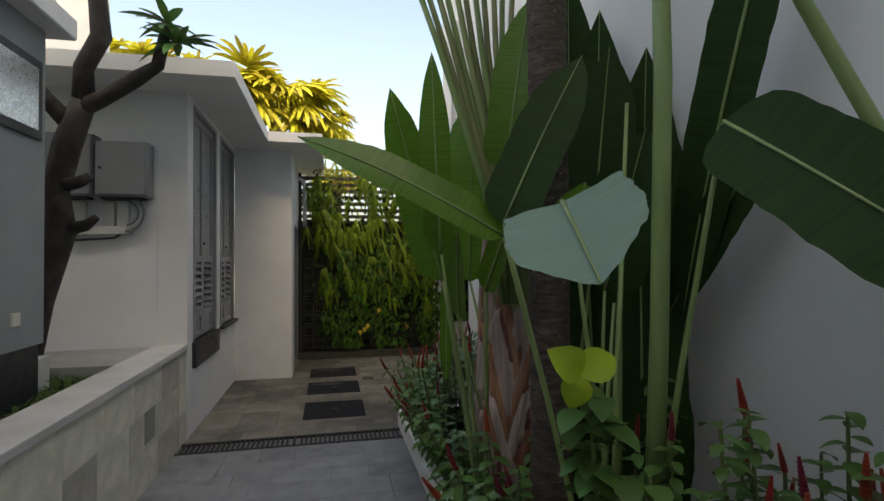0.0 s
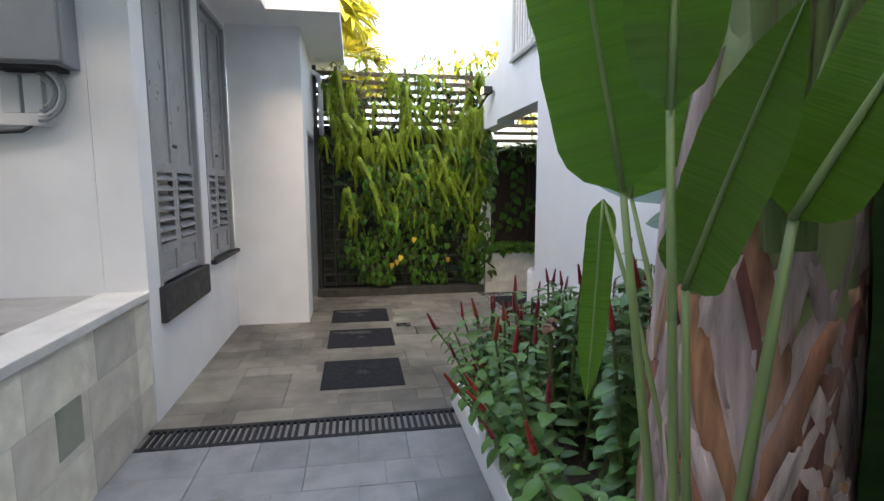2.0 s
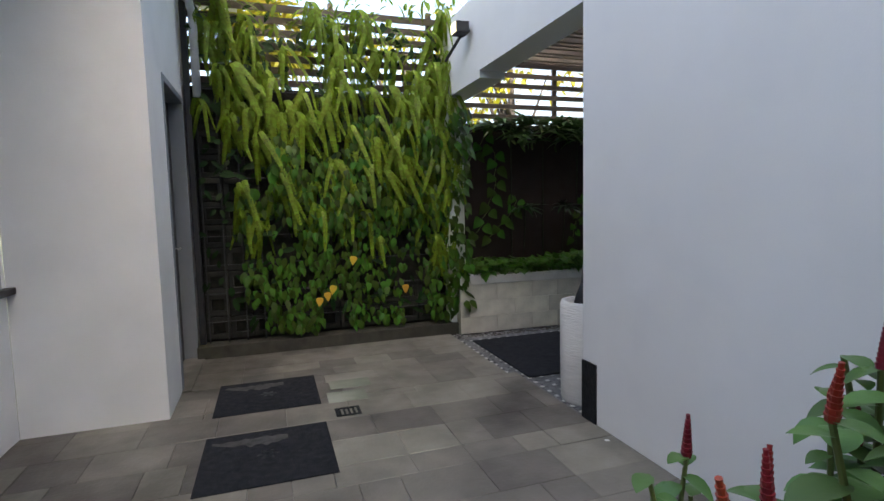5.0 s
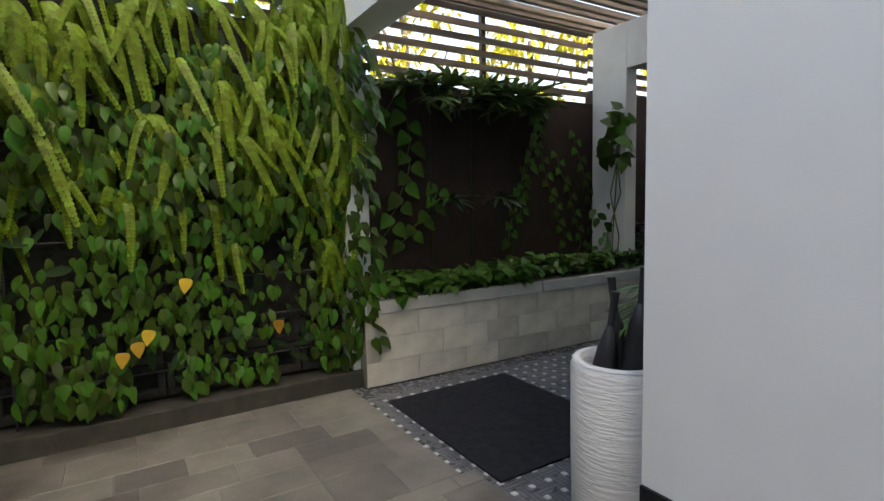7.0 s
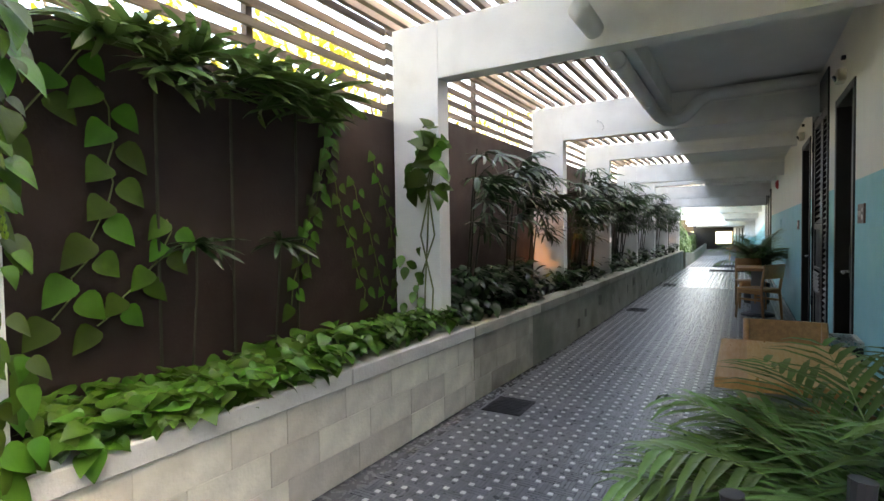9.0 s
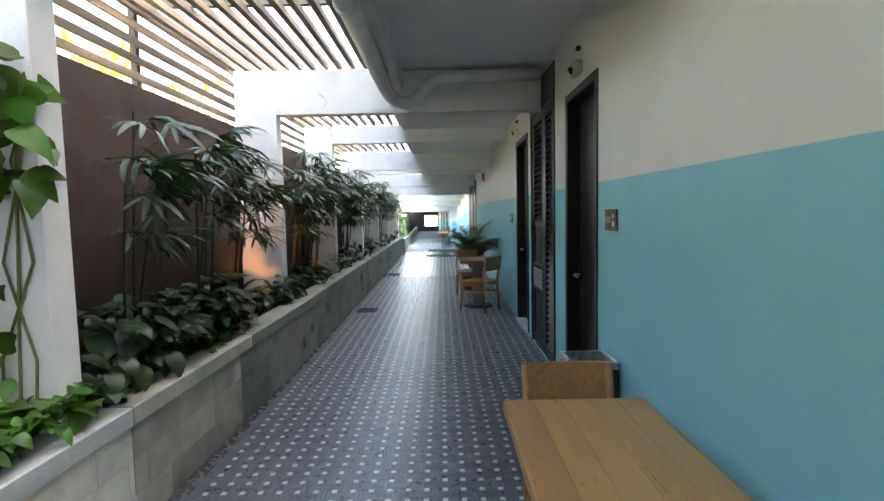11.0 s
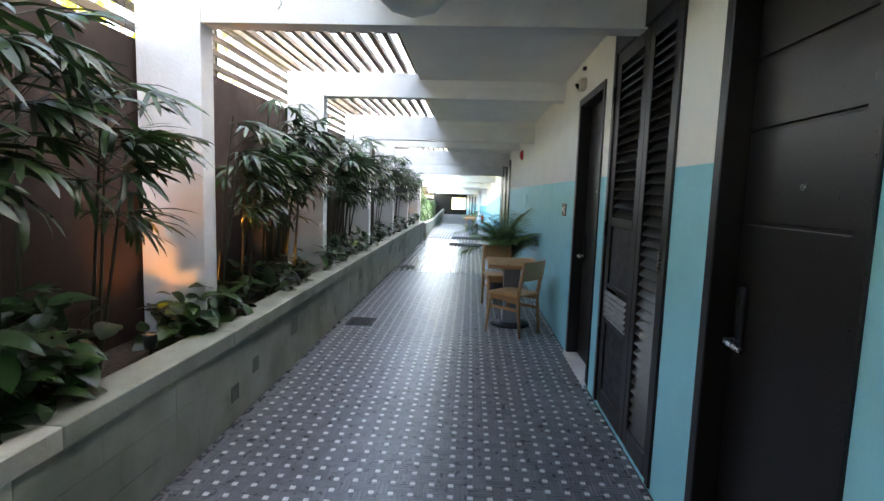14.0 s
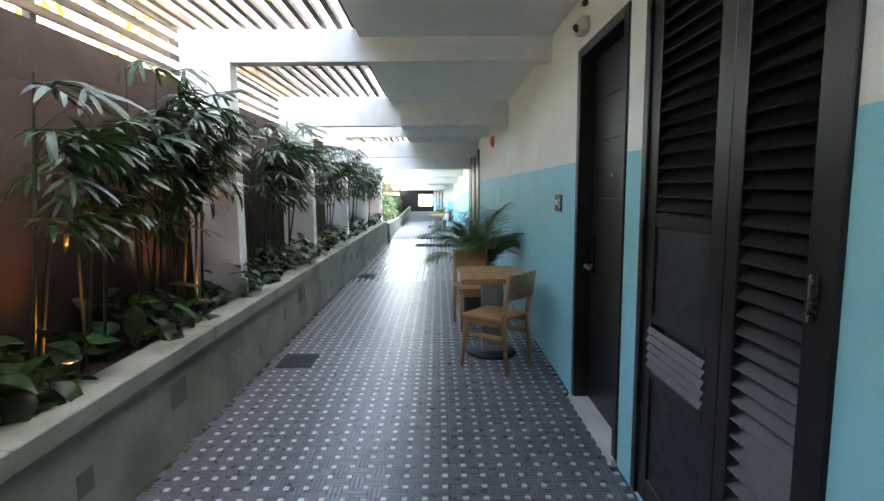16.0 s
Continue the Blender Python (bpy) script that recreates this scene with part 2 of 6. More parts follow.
M_RUBBER = mat("dark_rubber", (0.013, 0.014, 0.018), 0.85, spec=0.25, var=0.25, scale=12, bump=0.5, bscale=150)
M_GREY = mat("grey_enamel", (0.20, 0.215, 0.235), 0.45, var=0.06, scale=4, stain=(0.14, 0.14, 0.15), stain_amt=0.3)
M_GREYWOOD = mat("grey_painted_wood", (0.25, 0.255, 0.26), 0.36, var=0.06, scale=5, bump=0.08, bscale=40)
M_PVC = mat("pale_pvc", (0.55, 0.55, 0.54), 0.5, var=0.06)
M_STEEL = mat("brushed_steel", (0.55, 0.55, 0.56), 0.3, 1.0, var=0.06, scale=30)
M_WOOD = mat("honey_wood", (0.36, 0.185, 0.075), 0.42, var=0.22, scale=5, bump=0.08, bscale=30, stretch=(1.2, 9, 9), per_object=0.10)
M_WOODP = mat("pale_wood_top", (0.45, 0.245, 0.10), 0.36, var=0.07, scale=3, bump=0.0, bscale=30, stretch=(1.2, 9, 9), per_object=0.10)
M_GLASS = bpy.data.materials.new("dark_glass")
M_GLASS.use_nodes = True
_b = M_GLASS.node_tree.nodes["Principled BSDF"]
_b.inputs["Base Color"].default_value = (0.02, 0.025, 0.028, 1)
_b.inputs["Roughness"].default_value = 0.05
M_TILE = mat("charcoal_mosaic", (0.108, 0.111, 0.121), 0.33, var=0.25, scale=10, bump=0.12, bscale=80, island=0.14, stain=(0.18, 0.18, 0.18), stain_amt=0.5, stain_scale=1.3)
M_DOT = mat("white_mosaic", (0.56, 0.56, 0.54), 0.35, var=0.1, scale=10, per_object=0.12)
M_TERRA = mat("brown_plaque", (0.11, 0.045, 0.03), 0.4, var=0.15)
M_LETTER = mat("pale_lettering", (0.75, 0.68, 0.6), 0.5, var=0.03)
M_RED = mat("red_enamel", (0.5, 0.02, 0.02), 0.35, var=0.1)
M_CREAM = mat("cream_plastic", (0.66, 0.62, 0.52), 0.45, var=0.05)


def cyl(bm, p0, p1, r0, r1=None, seg=12, cap=True):
    p0, p1 = Vector(p0), Vector(p1)
    r1 = r0 if r1 is None else r1
    q = (p1 - p0).to_track_quat("Z", "Y").to_matrix()
    ra = [bm.verts.new(p0 + q @ Vector((r0 * math.cos(a), r0 * math.sin(a), 0))) for a in [2 * math.pi * i / seg for i in range(seg)]]
    rb = [bm.verts.new(p1 + q @ Vector((r1 * math.cos(a), r1 * math.sin(a), 0))) for a in [2 * math.pi * i / seg for i in range(seg)]]
    for i in range(seg):
        bm.faces.new((ra[i], ra[(i + 1) % seg], rb[(i + 1) % seg], rb[i]))
    if cap:
        bm.faces.new(ra[::-1])
        bm.faces.new(rb)


def tube(bm, pts, rads, seg=10):
    """A tapering tube through points, with rounded joints."""
    pts = [Vector(p) for p in pts]
    if not isinstance(rads, (list, tuple)):
        rads = [rads] * len(pts)
    rings = []
    for i, p in enumerate(pts):
        d = (pts[min(i + 1, len(pts) - 1)] - pts[max(i - 1, 0)]).normalized()
        q = d.to_track_quat("Z", "Y").to_matrix()
        rings.append([bm.verts.new(p + q @ Vector((rads[i] * math.cos(2 * math.pi * k / seg), rads[i] * math.sin(2 * math.pi * k / seg), 0))) for k in range(seg)])
    for a, c in zip(rings, rings[1:]):
        off = min(range(seg), key=lambda o: sum((a[k].co - c[(k + o) % seg].co).length for k in range(0, seg, 3)))
        for k in range(seg):
            bm.faces.new((a[k], a[(k + 1) % seg], c[(k + 1 + off) % seg], c[(k + off) % seg]))
    bm.faces.new(rings[0][::-1])
    bm.faces.new(rings[-1])


def lathe(bm, prof, seg=28, c=(0, 0, 0)):
    rings = [[bm.verts.new((c[0] + r * math.cos(2 * math.pi * k / seg), c[1] + r * math.sin(2 * math.pi * k / seg), c[2] + z)) for k in range(seg)] for r, z in prof]
    for a, b in zip(rings, rings[1:]):
        for k in range(seg):
            bm.faces.new((a[k], a[(k + 1) % seg], b[(k + 1) % seg], b[k]))
    return rings


# ---- house windows: shutters with louvres ----
def shutter_window(name, y0, y1, z0, z1, x, dark_below):
    w = empty(name, "tall window with grey painted wooden shutters, closed", "window", pose(x, y0, z0), kind="structure")
    W, Hh = y1 - y0, z1 - z0
    part("window_frame", boxes([(-0.14, 0.02, 0, 0.05, 0, Hh), (-0.14, 0.02, W - 0.05, W, 0, Hh), (-0.14, 0.02, 0.05, W - 0.05, Hh - 0.05, Hh)], 0.004), M_GREYWOOD, w)
    half = (W - 0.1) / 2
    for k in range(2):
        a = 0.05 + k * half
        c = a + half
        st = 0.055
        zl0, zl1 = 0.28, 0.80
        s = part("shutter", boxes([(-0.06, -0.02, a + 0.003, a + st, 0.0, Hh - 0.05), (-0.06, -0.02, c - st, c - 0.003, 0.0, Hh - 0.05),
                                   (-0.06, -0.02, a + st, c - st, 0, 0.06), (-0.06, -0.02, a + st, c - st, 0.22, zl0), (-0.06, -0.02, a + st, c - st, zl1, zl1 + 0.07),
                                   (-0.06, -0.02, a + st, c - st, Hh - 0.13, Hh - 0.05), (-0.05, -0.035, a + st, c - st, 0.06, 0.22), (-0.05, -0.035, a + st, c - st, zl1 + 0.07, Hh - 0.13)], 0.003), M_GREYWOOD, w)
        n = 7
        for i in range(n):
            bm = bmesh.new()
            zz = zl0 + (i + 0.5) * (zl1 - zl0) / n
            add_box(bm, -0.035, 0.035, a + st, c - st, -0.006, 0.006, pose(-0.035, 0, zz, 0, 35, 0))
            part("slat", bm, M_GREYWOOD, s)
        bm = bmesh.new()
        cyl(bm, (-0.01, c - st / 2 if k == 0 else a + st / 2, 1.0), (0.0, c - st / 2 if k == 0 else a + st / 2, 1.0), 0.014)
        part("knob", bm, M_BLACK, s)
    if dark_below:
        part("window_sill", box_bm(-0.14, 0.05, -0.03, W + 0.02, -0.255, -0.0, 0.006), M_BLACK, w, "deep black painted sill")
    else:
        part("window_sill", box_bm(-0.14, 0.06, -0.02, W + 0.10, -0.04, -0.0, 0.006), M_BLACK, w, "thin black painted sill")
    return w


shutter_window("window_1", W_A[0], W_A[1], W_A[2], W_A[3], -0.60, True)
shutter_window("window_2", W_B[0], W_B[1], W_B[2], W_B[3], -0.60, False)
# added black sheet, paints the unlit room behind the shutters
setting("wall_house_inside", box_bm(-1.2, -1.1, 6.7, 8.9, 0, 3.3), M_BLACK, "black sheet standing in for the shade behind the shutters", "wall")

# nook door, dark, with a grey steel frame
d = empty("door_nook", "dark metal door, closed, in a grey frame", "door", pose(0.0, D_N[0], 0), kind="structure")
NW = D_N[1] - D_N[0]
part("door_frame", boxes([(0.02, 0.205, 0.0, 0.05, 0, 2.28), (0.02, 0.205, NW - 0.06, NW, 0, 2.28), (0.02, 0.205, 0.05, NW - 0.06, 2.23, 2.28)], 0.004), M_GREY, d)
part("door_leaf", box_bm(0.05, 0.09, 0.052, NW - 0.062, 0.012, 2.228, 0.003), M_BLACK, d)
part("threshold", box_bm(0.02, 0.26, -0.02, NW, -0.01, 0.012, 0.003), M_SAND, d)
bm = bmesh.new()
tube(bm, [(0.09, NW - 0.16, 1.0), (0.13, NW - 0.16, 1.0), (0.13, NW - 0.28, 1.0)], 0.009)
part("door_handle", bm, M_STEEL, d)

# ---- electric boxes on the house ----
def meter_box(x0, x1, z0, z1, depth):
    b = empty("electric_box", "grey enamelled electric meter box fixed to a white wall", "electric box", pose(x0, 6.42, z0), group="electric boxes")
    w, h = x1 - x0, z1 - z0
    part("box_body", box_bm(0, w, -depth + 0.03, -0.002, 0, h, 0.01), M_GREY, b)
    part("box_door", box_bm(0.012, w - 0.012, -depth, -depth + 0.028, 0.012, h - 0.012, 0.008), M_GREY, b)
    bm = bmesh.new()
    cyl(bm, (0.05, -depth - 0.012, h * 0.5), (0.05, -depth, h * 0.5), 0.013)
    part("lock", bm, M_BLACK, b)
    part("gland_plate", box_bm(0.03, w - 0.06, -depth + 0.06, -0.01, -0.022, 0.0), M_BLACK, b)
    return b


meter_box(-1.31, -0.88, 2.30, 2.80, 0.22)
meter_box(-1.85, -1.33, 2.30, 2.86, 0.22)
t_ = empty("cable_trunking", "pale plastic cable trunking with looped grey conduits", "cable duct", pose(-1.9, 6.42, 1.96))
part("duct", box_bm(0.0, 0.84, -0.07, -0.002, 0.0, 0.075, 0.006), M_PVC, t_)
for k, xx in enumerate((0.12, 0.36, 0.60, 0.72)):
    part("riser", box_bm(xx, xx + 0.10, -0.06, -0.002, 0.077, 0.30, 0.005), M_PVC, t_)
for k in range(4):
    bm = bmesh.new()
    r = 0.08 + 0.03 * k
    tube(bm, [(0.80 + r * math.sin(a) * 0.9, -0.04 - 0.012 * k, 0.20 - r * math.cos(a)) for a in [i * math.pi / 10 for i in range(11)]], 0.011, 8)
    part("conduit", bm, M_GREY if k % 2 else M_PVC, t_, smooth=True)
bm = bmesh.new()
tube(bm, [(-0.1, -0.05, -0.03), (0.3, -0.06, -0.06), (0.7, -0.06, -0.03), (0.86, -0.05, 0.08)], 0.012, 8)
part("cable", bm, M_BLACK, t_, smooth=True)

# ---- left planter ----
M_APRON = mat("grey_concrete_apron", (0.33, 0.325, 0.31), 0.8, var=0.15, scale=4, bump=0.25, bscale=50, stain=(0.22, 0.21, 0.19), stain_amt=0.5, stain_scale=2)
LP = -0.60
setting("wall_planter_left", box_bm(LP - 0.22, LP - 0.012, -3.0, 6.416, 0, 0.86), M_BLOCK, "raised planter wall of pale stone blocks", "wall")
setting("cap_planter_left", box_bm(LP - 0.27, LP + 0.02, -3.0, 6.416, 0.862, 0.915, 0.006), M_CAP, "pale stone capping of the raised planter", "capping")
setting("soil_left", box_bm(-6.0, LP - 0.222, -3.0, 6.41, 0.0, 0.80), M_SOIL, "soil of the raised bed", "soil")
setting("pavement_house", box_bm(-6.0, LP - 0.272, 5.55, 6.414, 0.802, 0.90, 0.006), M_APRON, "grey concrete apron beside the house", "pavement")
k_ = setting("kerb_bed", box_bm(-2.9, -1.22, 5.03, 5.30, 0.802, 1.04, 0.01), M_CAP, "white stone kerb in the raised bed", "kerb")

# grey outbuilding with a window
g = empty("outbuilding", "grey rendered outbuilding with a rounded mirror window", "building", pose(0, 0, 0))
M_GREYWALL = mat("grey_green_render", (0.27, 0.295, 0.30), 0.7, var=0.06, scale=3, bump=0.15, bscale=70)
part("wall", boxes([(-3.6, -1.12, -2.0, 5.0, 1.17, 3.25)]), M_GREYWALL, g)
part("plinth", boxes([(-3.58, -1.14, -1.98, 4.98, 0.80, 1.168)]), M_BLACK, g, "black painted plinth")
part("roof", boxes([(-3.9, -0.98, -2.2, 5.12, 3.252, 3.40)], 0.01), M_WHITE, g)
part("window", box_bm(-1.118, -1.10, 4.05, 4.93, 2.50, 3.02, 0.008), M_BLACK, g)
part("pane", box_bm(-1.099, -1.095, 4.11, 4.87, 2.56, 2.96), M_STEEL, g)
part("socket", box_bm(-1.118, -1.10, 4.62, 4.70, 1.32, 1.40, 0.004), M_CREAM, g)

# upper terrace wall beyond the outbuilding
setting("wall_terrace", box_bm(-9.0, -2.2, 8.6, 8.9, 3.4, 5.4), M_CONC, "weathered concrete wall above the house roof", "wall")

# ---- right bed ----
setting("kerb_bed_right", box_bm(1.43, 1.55, -3.0, 6.42, -0.01, 0.17, 0.012), M_WHITE, "white painted kerb round the planting bed", "kerb")
setting("kerb_bed_end", box_bm(1.552, 2.628, 6.30, 6.42, -0.01, 0.168, 0.012), M_WHITE, "white painted kerb at the end of the bed", "kerb")
setting("soil_right", box_bm(1.552, 2.628, -3.0, 6.298, -0.01, 0.13), M_SOIL, "dark soil of the planting bed", "soil")
setting("baseboard_wing", box_bm(WX - 0.012, WX - 0.001, WY - 0.14, WY - 0.002, 0.0, 0.36), M_IRON, "dark grey corner skirting on the wing wall", "skirting")

# drain
dr = empty("drain_grate", "black cast iron slotted drain across the paving", "drain", pose(0, 0, 0))
part("channel", boxes([(-0.6, 1.43, 6.02, 6.06, -0.02, 0.004), (-0.6, 1.43, 6.27, 6.31, -0.02, 0.004), (-0.6, 1.43, 6.06, 6.27, -0.03, -0.02), (0.40, 0.425, 6.06, 6.27, -0.02, 0.004)]), M_IRON, dr)
for i in range(46):
    x = -0.575 + i * 0.0435
    if abs(x - 0.41) < 0.03 or x > 1.41:
        continue
    bm = bmesh.new()
    add_box(bm, 0, 0.021, 6.055, 6.275, -0.018, 0.003)
    o = part("bar", bm, M_IRON, dr) if i == 0 else new("bar", bpy.data.objects["bar"].data)
    if i:
        bm.free()
        o.parent = dr
    o.location = (x, 0, 0)


# access covers
M_WORN = mat("dusty_rubber", (0.055, 0.053, 0.05), 0.8, var=0.5, scale=18, bump=0.3)


def access_cover(y0, y1, x0=0.455, x1=1.13, worn=0):
    c = empty("access_cover", "dark rubber covered manhole plate with a worn emblem" if worn else "dark rubber covered manhole plate with a moulded emblem", "manhole cover", pose(x0, y0, 0), group="manhole covers")
    w, h = x1 - x0, y1 - y0
    part("plate", box_bm(0, w, 0, h, -0.01, 0.008, 0.003), M_RUBBER, c)
    bm = bmesh.new()
    rim = []
    for k in range(36):
        a = k * math.pi / 18
        rr = 0.044 + 0.016 * math.cos(6 * a)
        rim.append(bm.verts.new((w / 2 + rr * math.cos(a), h / 2 + rr * math.sin(a), 0.0085)))
    mid = bm.verts.new((w / 2, h / 2, 0.017))
    for k in range(36):
        bm.faces.new((rim[k], rim[(k + 1) % 36], mid))
    part("emblem", bm, M_IRON, c, smooth=True)
    if worn:
        bm = bmesh.new()
        rng = random.Random(worn)
        n = 14
        top = [(w * (0.06 + 0.6 * i / n), h * (0.82 - 0.16 * math.sin(i / n * 2.6) * (0.5 + 0.5 * rng.random()))) for i in range(n + 1)]
        vt = [bm.verts.new((x, y, 0.0095)) for x, y in top]
        vb = [bm.verts.new((w * (0.06 + 0.6 * i / n), h * (0.88 - 0.04 * rng.random()), 0.0095)) for i in range(n + 1)]
        for i in range(n):
            bm.faces.new((vt[i], vt[i + 1], vb[i + 1], vb[i]))
        part("worn_patch", bm, M_WORN, c, "worn dusty patch")
    return c


access_cover(6.80, 7.47)
access_cover(7.86, 8.50, worn=3)
access_cover(8.82, 9.44, worn=5)
sd = empty("floor_drain", "small square dark metal floor drain", "drain", pose(1.20, 8.55, 0))
part("rim", boxes([(0, 0.16, 0, 0.02, -0.01, 0.005), (0, 0.16, 0.12, 0.14, -0.01, 0.005), (0, 0.02, 0.02, 0.12, -0.01, 0.005), (0.14, 0.16, 0.02, 0.12, -0.01, 0.005)]), M_IRON, sd)
part("grid", boxes([(0.02 + 0.03 * i, 0.035 + 0.03 * i, 0.02, 0.12, -0.01, 0.003) for i in range(4)]), M_IRON, sd)

# ---- green wall ----
GY = 10.42
# mossy stone, darkened further for the shade under the hanging leaves
M_LEDGE = mat("mossy_shaded_ledge", (0.036, 0.034, 0.026), 0.75, var=0.35, scale=7, bump=0.4, bscale=40, stain=(0.02, 0.022, 0.014), stain_amt=0.8, stain_scale=2.5)
# near black, so the gaps between the plants carry painted shade
M_PEAT = mat("shade_dark_felt", (0.014, 0.012, 0.008), 0.95, var=0.5, scale=14, bump=0.8, bscale=40)
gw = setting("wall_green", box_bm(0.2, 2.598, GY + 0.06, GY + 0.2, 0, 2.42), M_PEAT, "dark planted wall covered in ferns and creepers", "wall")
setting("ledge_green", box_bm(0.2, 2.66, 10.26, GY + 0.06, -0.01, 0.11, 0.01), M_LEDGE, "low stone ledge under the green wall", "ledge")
# block grey lowered to near black for the shade behind the plants
M_BREEZE = mat("shaded_breeze_block", (0.020, 0.0195, 0.016), 0.9, var=0.3, scale=9, bump=0.4, bscale=50, per_object=0.35, stain=(0.05, 0.052, 0.04), stain_amt=0.7, stain_scale=3)
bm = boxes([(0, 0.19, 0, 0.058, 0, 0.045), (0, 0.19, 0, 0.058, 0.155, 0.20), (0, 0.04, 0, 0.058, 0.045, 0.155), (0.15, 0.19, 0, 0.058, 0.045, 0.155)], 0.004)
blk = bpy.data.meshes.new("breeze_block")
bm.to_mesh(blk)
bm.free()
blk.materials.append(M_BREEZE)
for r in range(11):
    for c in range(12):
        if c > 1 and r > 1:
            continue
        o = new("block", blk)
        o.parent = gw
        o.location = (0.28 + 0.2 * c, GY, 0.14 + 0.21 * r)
wire = new("plant_trellis")
tagged(wire, "dark steel mesh frame in front of the green wall", "trellis")
for i in range(4):
    bm = bmesh.new()
    cyl(bm, (0.30 + 0.16 * i, GY - 0.03, 0.1), (0.30 + 0.16 * i, GY - 0.03, 2.45), 0.006, seg=6)
    part("upright_wire", bm, M_BLACK, wire)
for i in range(9):
    bm = bmesh.new()
    cyl(bm, (0.24, GY - 0.022, 0.3 + 0.26 * i), (2.6, GY - 0.022, 0.3 + 0.26 * i), 0.005, seg=6)
    part("cross_wire", bm, M_BLACK, wire)
part("post", box_bm(0.215, 0.265, GY - 0.06, GY, 0, 3.25, 0.004), M_BLACK, wire)
fs = tagged(new("slat_screen"), "dark horizontal timber screen above the green wall", "screen")
for i in range(8):
    part("slat", box_bm(0.22, 2.75, 10.60, 10.625, 2.36 + 0.115 * i, 2.425 + 0.115 * i, 0.003), M_SLAT, fs)
for x in (0.5, 1.5, 2.5):
    part("post", box_bm(x, x + 0.05, 10.626, 10.68, 2.36, 3.3), M_SLAT, fs)
pp = tagged(new("downpipe"), "grey plastic rainwater pipe with a bend", "pipe")
bm = bmesh.new()
tube(bm, [(0.12, 10.3, 3.12), (0.24, 10.32, 3.14), (0.30, 10.34, 3.10), (0.32, 10.35, 3.0), (0.32, 10.35, 2.3)], 0.035, 12)
part("pipe", bm, M_PVC, pp, smooth=True)
fl = empty("flood_light", "small outdoor flood lamp on an arm, lit", "lamp", pose(2.60, 9.75, 2.86))
part("lamp_body", box_bm(-0.12, 0.0, -0.07, 0.07, -0.05, 0.05, 0.01), M_BLACK, fl)
M_LAMP = mat("lamp_glow", (1.0, 0.9, 0.55), 0.5, var=0.0, emit=0.5)
part("lens", box_bm(-0.13, -0.121, -0.055, 0.055, -0.04, 0.04), M_LAMP, fl, "glowing yellowish lens")
bm = bmesh.new()
tube(bm, [(0.03, 0, 0.0), (-0.05, 0.05, -0.06), (-0.10, 0.3, -0.2)], 0.014, 8)
part("cable", bm, M_BLACK, fl)

# windows with bars in the upper wing
uw = empty("window_upper", "upper window with white bars", "window", pose(WX, 8.05, 3.05), kind="structure")
part("window_frame", boxes([(-0.03, 0.0, 0, 0.05, 0, 2.2), (-0.03, 0, 0.75, 0.80, 0, 2.2), (-0.05, 0, 0.05, 0.75, 0, 0.05)]), M_PVC, uw)
part("pane", box_bm(-0.012, -0.002, 0.05, 0.75, 0.05, 2.2), M_GREYWOOD, uw)
for i in range(7):
    part("bar", box_bm(-0.03, -0.014, 0.11 + 0.09 * i, 0.13 + 0.09 * i, 0.05, 2.2), M_WHITE, uw)
ff = tagged(new("slit_sill"), "thin dark sill under the upper window", "sill")
part("sill", box_bm(WX - 0.05, WX - 0.001, 8.02, 8.88, 3.02, 3.045), M_GREYWOOD, ff)
# unseen bodies of the buildings, their heights set to block the sun
setting("wall_back", box_bm(-16, 14, -6.3, -6.0, 0, 19.5), M_WHITE, "unseen tall white wall added to close the courtyard and block the sun", "wall")
setting("wall_wing_block", box_bm(2.9, 62, 1.0, RY - 0.9, -1.0, 6.2), M_WHITE, "unseen white body of the guest wing, tall enough to block the sun", "building")
setting("wall_wing_storey", box_bm(2.9, 62, RY - 0.9, 7.5, 3.07, 6.2), M_WHITE, "unseen white upper storey, raised to keep sun off the corridor", "building")

# ---- corridor: pergola, fence ----
pg = tagged(new("pergola"), "open pergola roof of dark weathered timber slats", "pergola")
for a, c, top in ((2.7, 8.5, 2.865), (8.502, 11.06, 2.745), (11.062, 13.64, 2.67), (13.642, 16.19, 2.63), (16.192, 21.3, 2.57)):
    y = 9.24
    i = 0
    while y < 10.72:
        jz = 0.004 * ((i * 7) % 5)
        part("slat", box_bm(a, c, y - 0.024, y + 0.024, top + jz, top + 0.05 + jz, 0.003), M_SLAT, pg)
        y += 0.128
        i += 1
for x, z in ((4.1, 2.936), (7.0, 2.936), (9.8, 2.816), (12.3, 2.741), (14.9, 2.70), (17.4, 2.64)):
    part("cross_rail", box_bm(x, x + 0.05, 9.22, 10.72, z, z + 0.06), M_SLAT, pg)
fn = tagged(new("slat_fence"), "dark horizontal timber slat fence on the garden wall", "fence")
for a, c, z in ((2.9, 5.33, 2.26), (5.34, 8.36, 2.40), (8.37, 10.92, 2.40), (10.93, 13.5, 2.40), (13.51, 21.2, 2.40)):
    k = 0
    while z < 2.9:
        part("slat", box_bm(a, c, 10.70, 10.725, z, z + 0.052, 0.003), M_SLAT, fn)
        z += 0.115
for x in (4.05, 6.9, 9.5, 12.2, 14.8, 17.4):
    part("post", box_bm(x, x + 0.045, 10.726, 10.77, 2.19, 2.95), M_SLAT, fn)
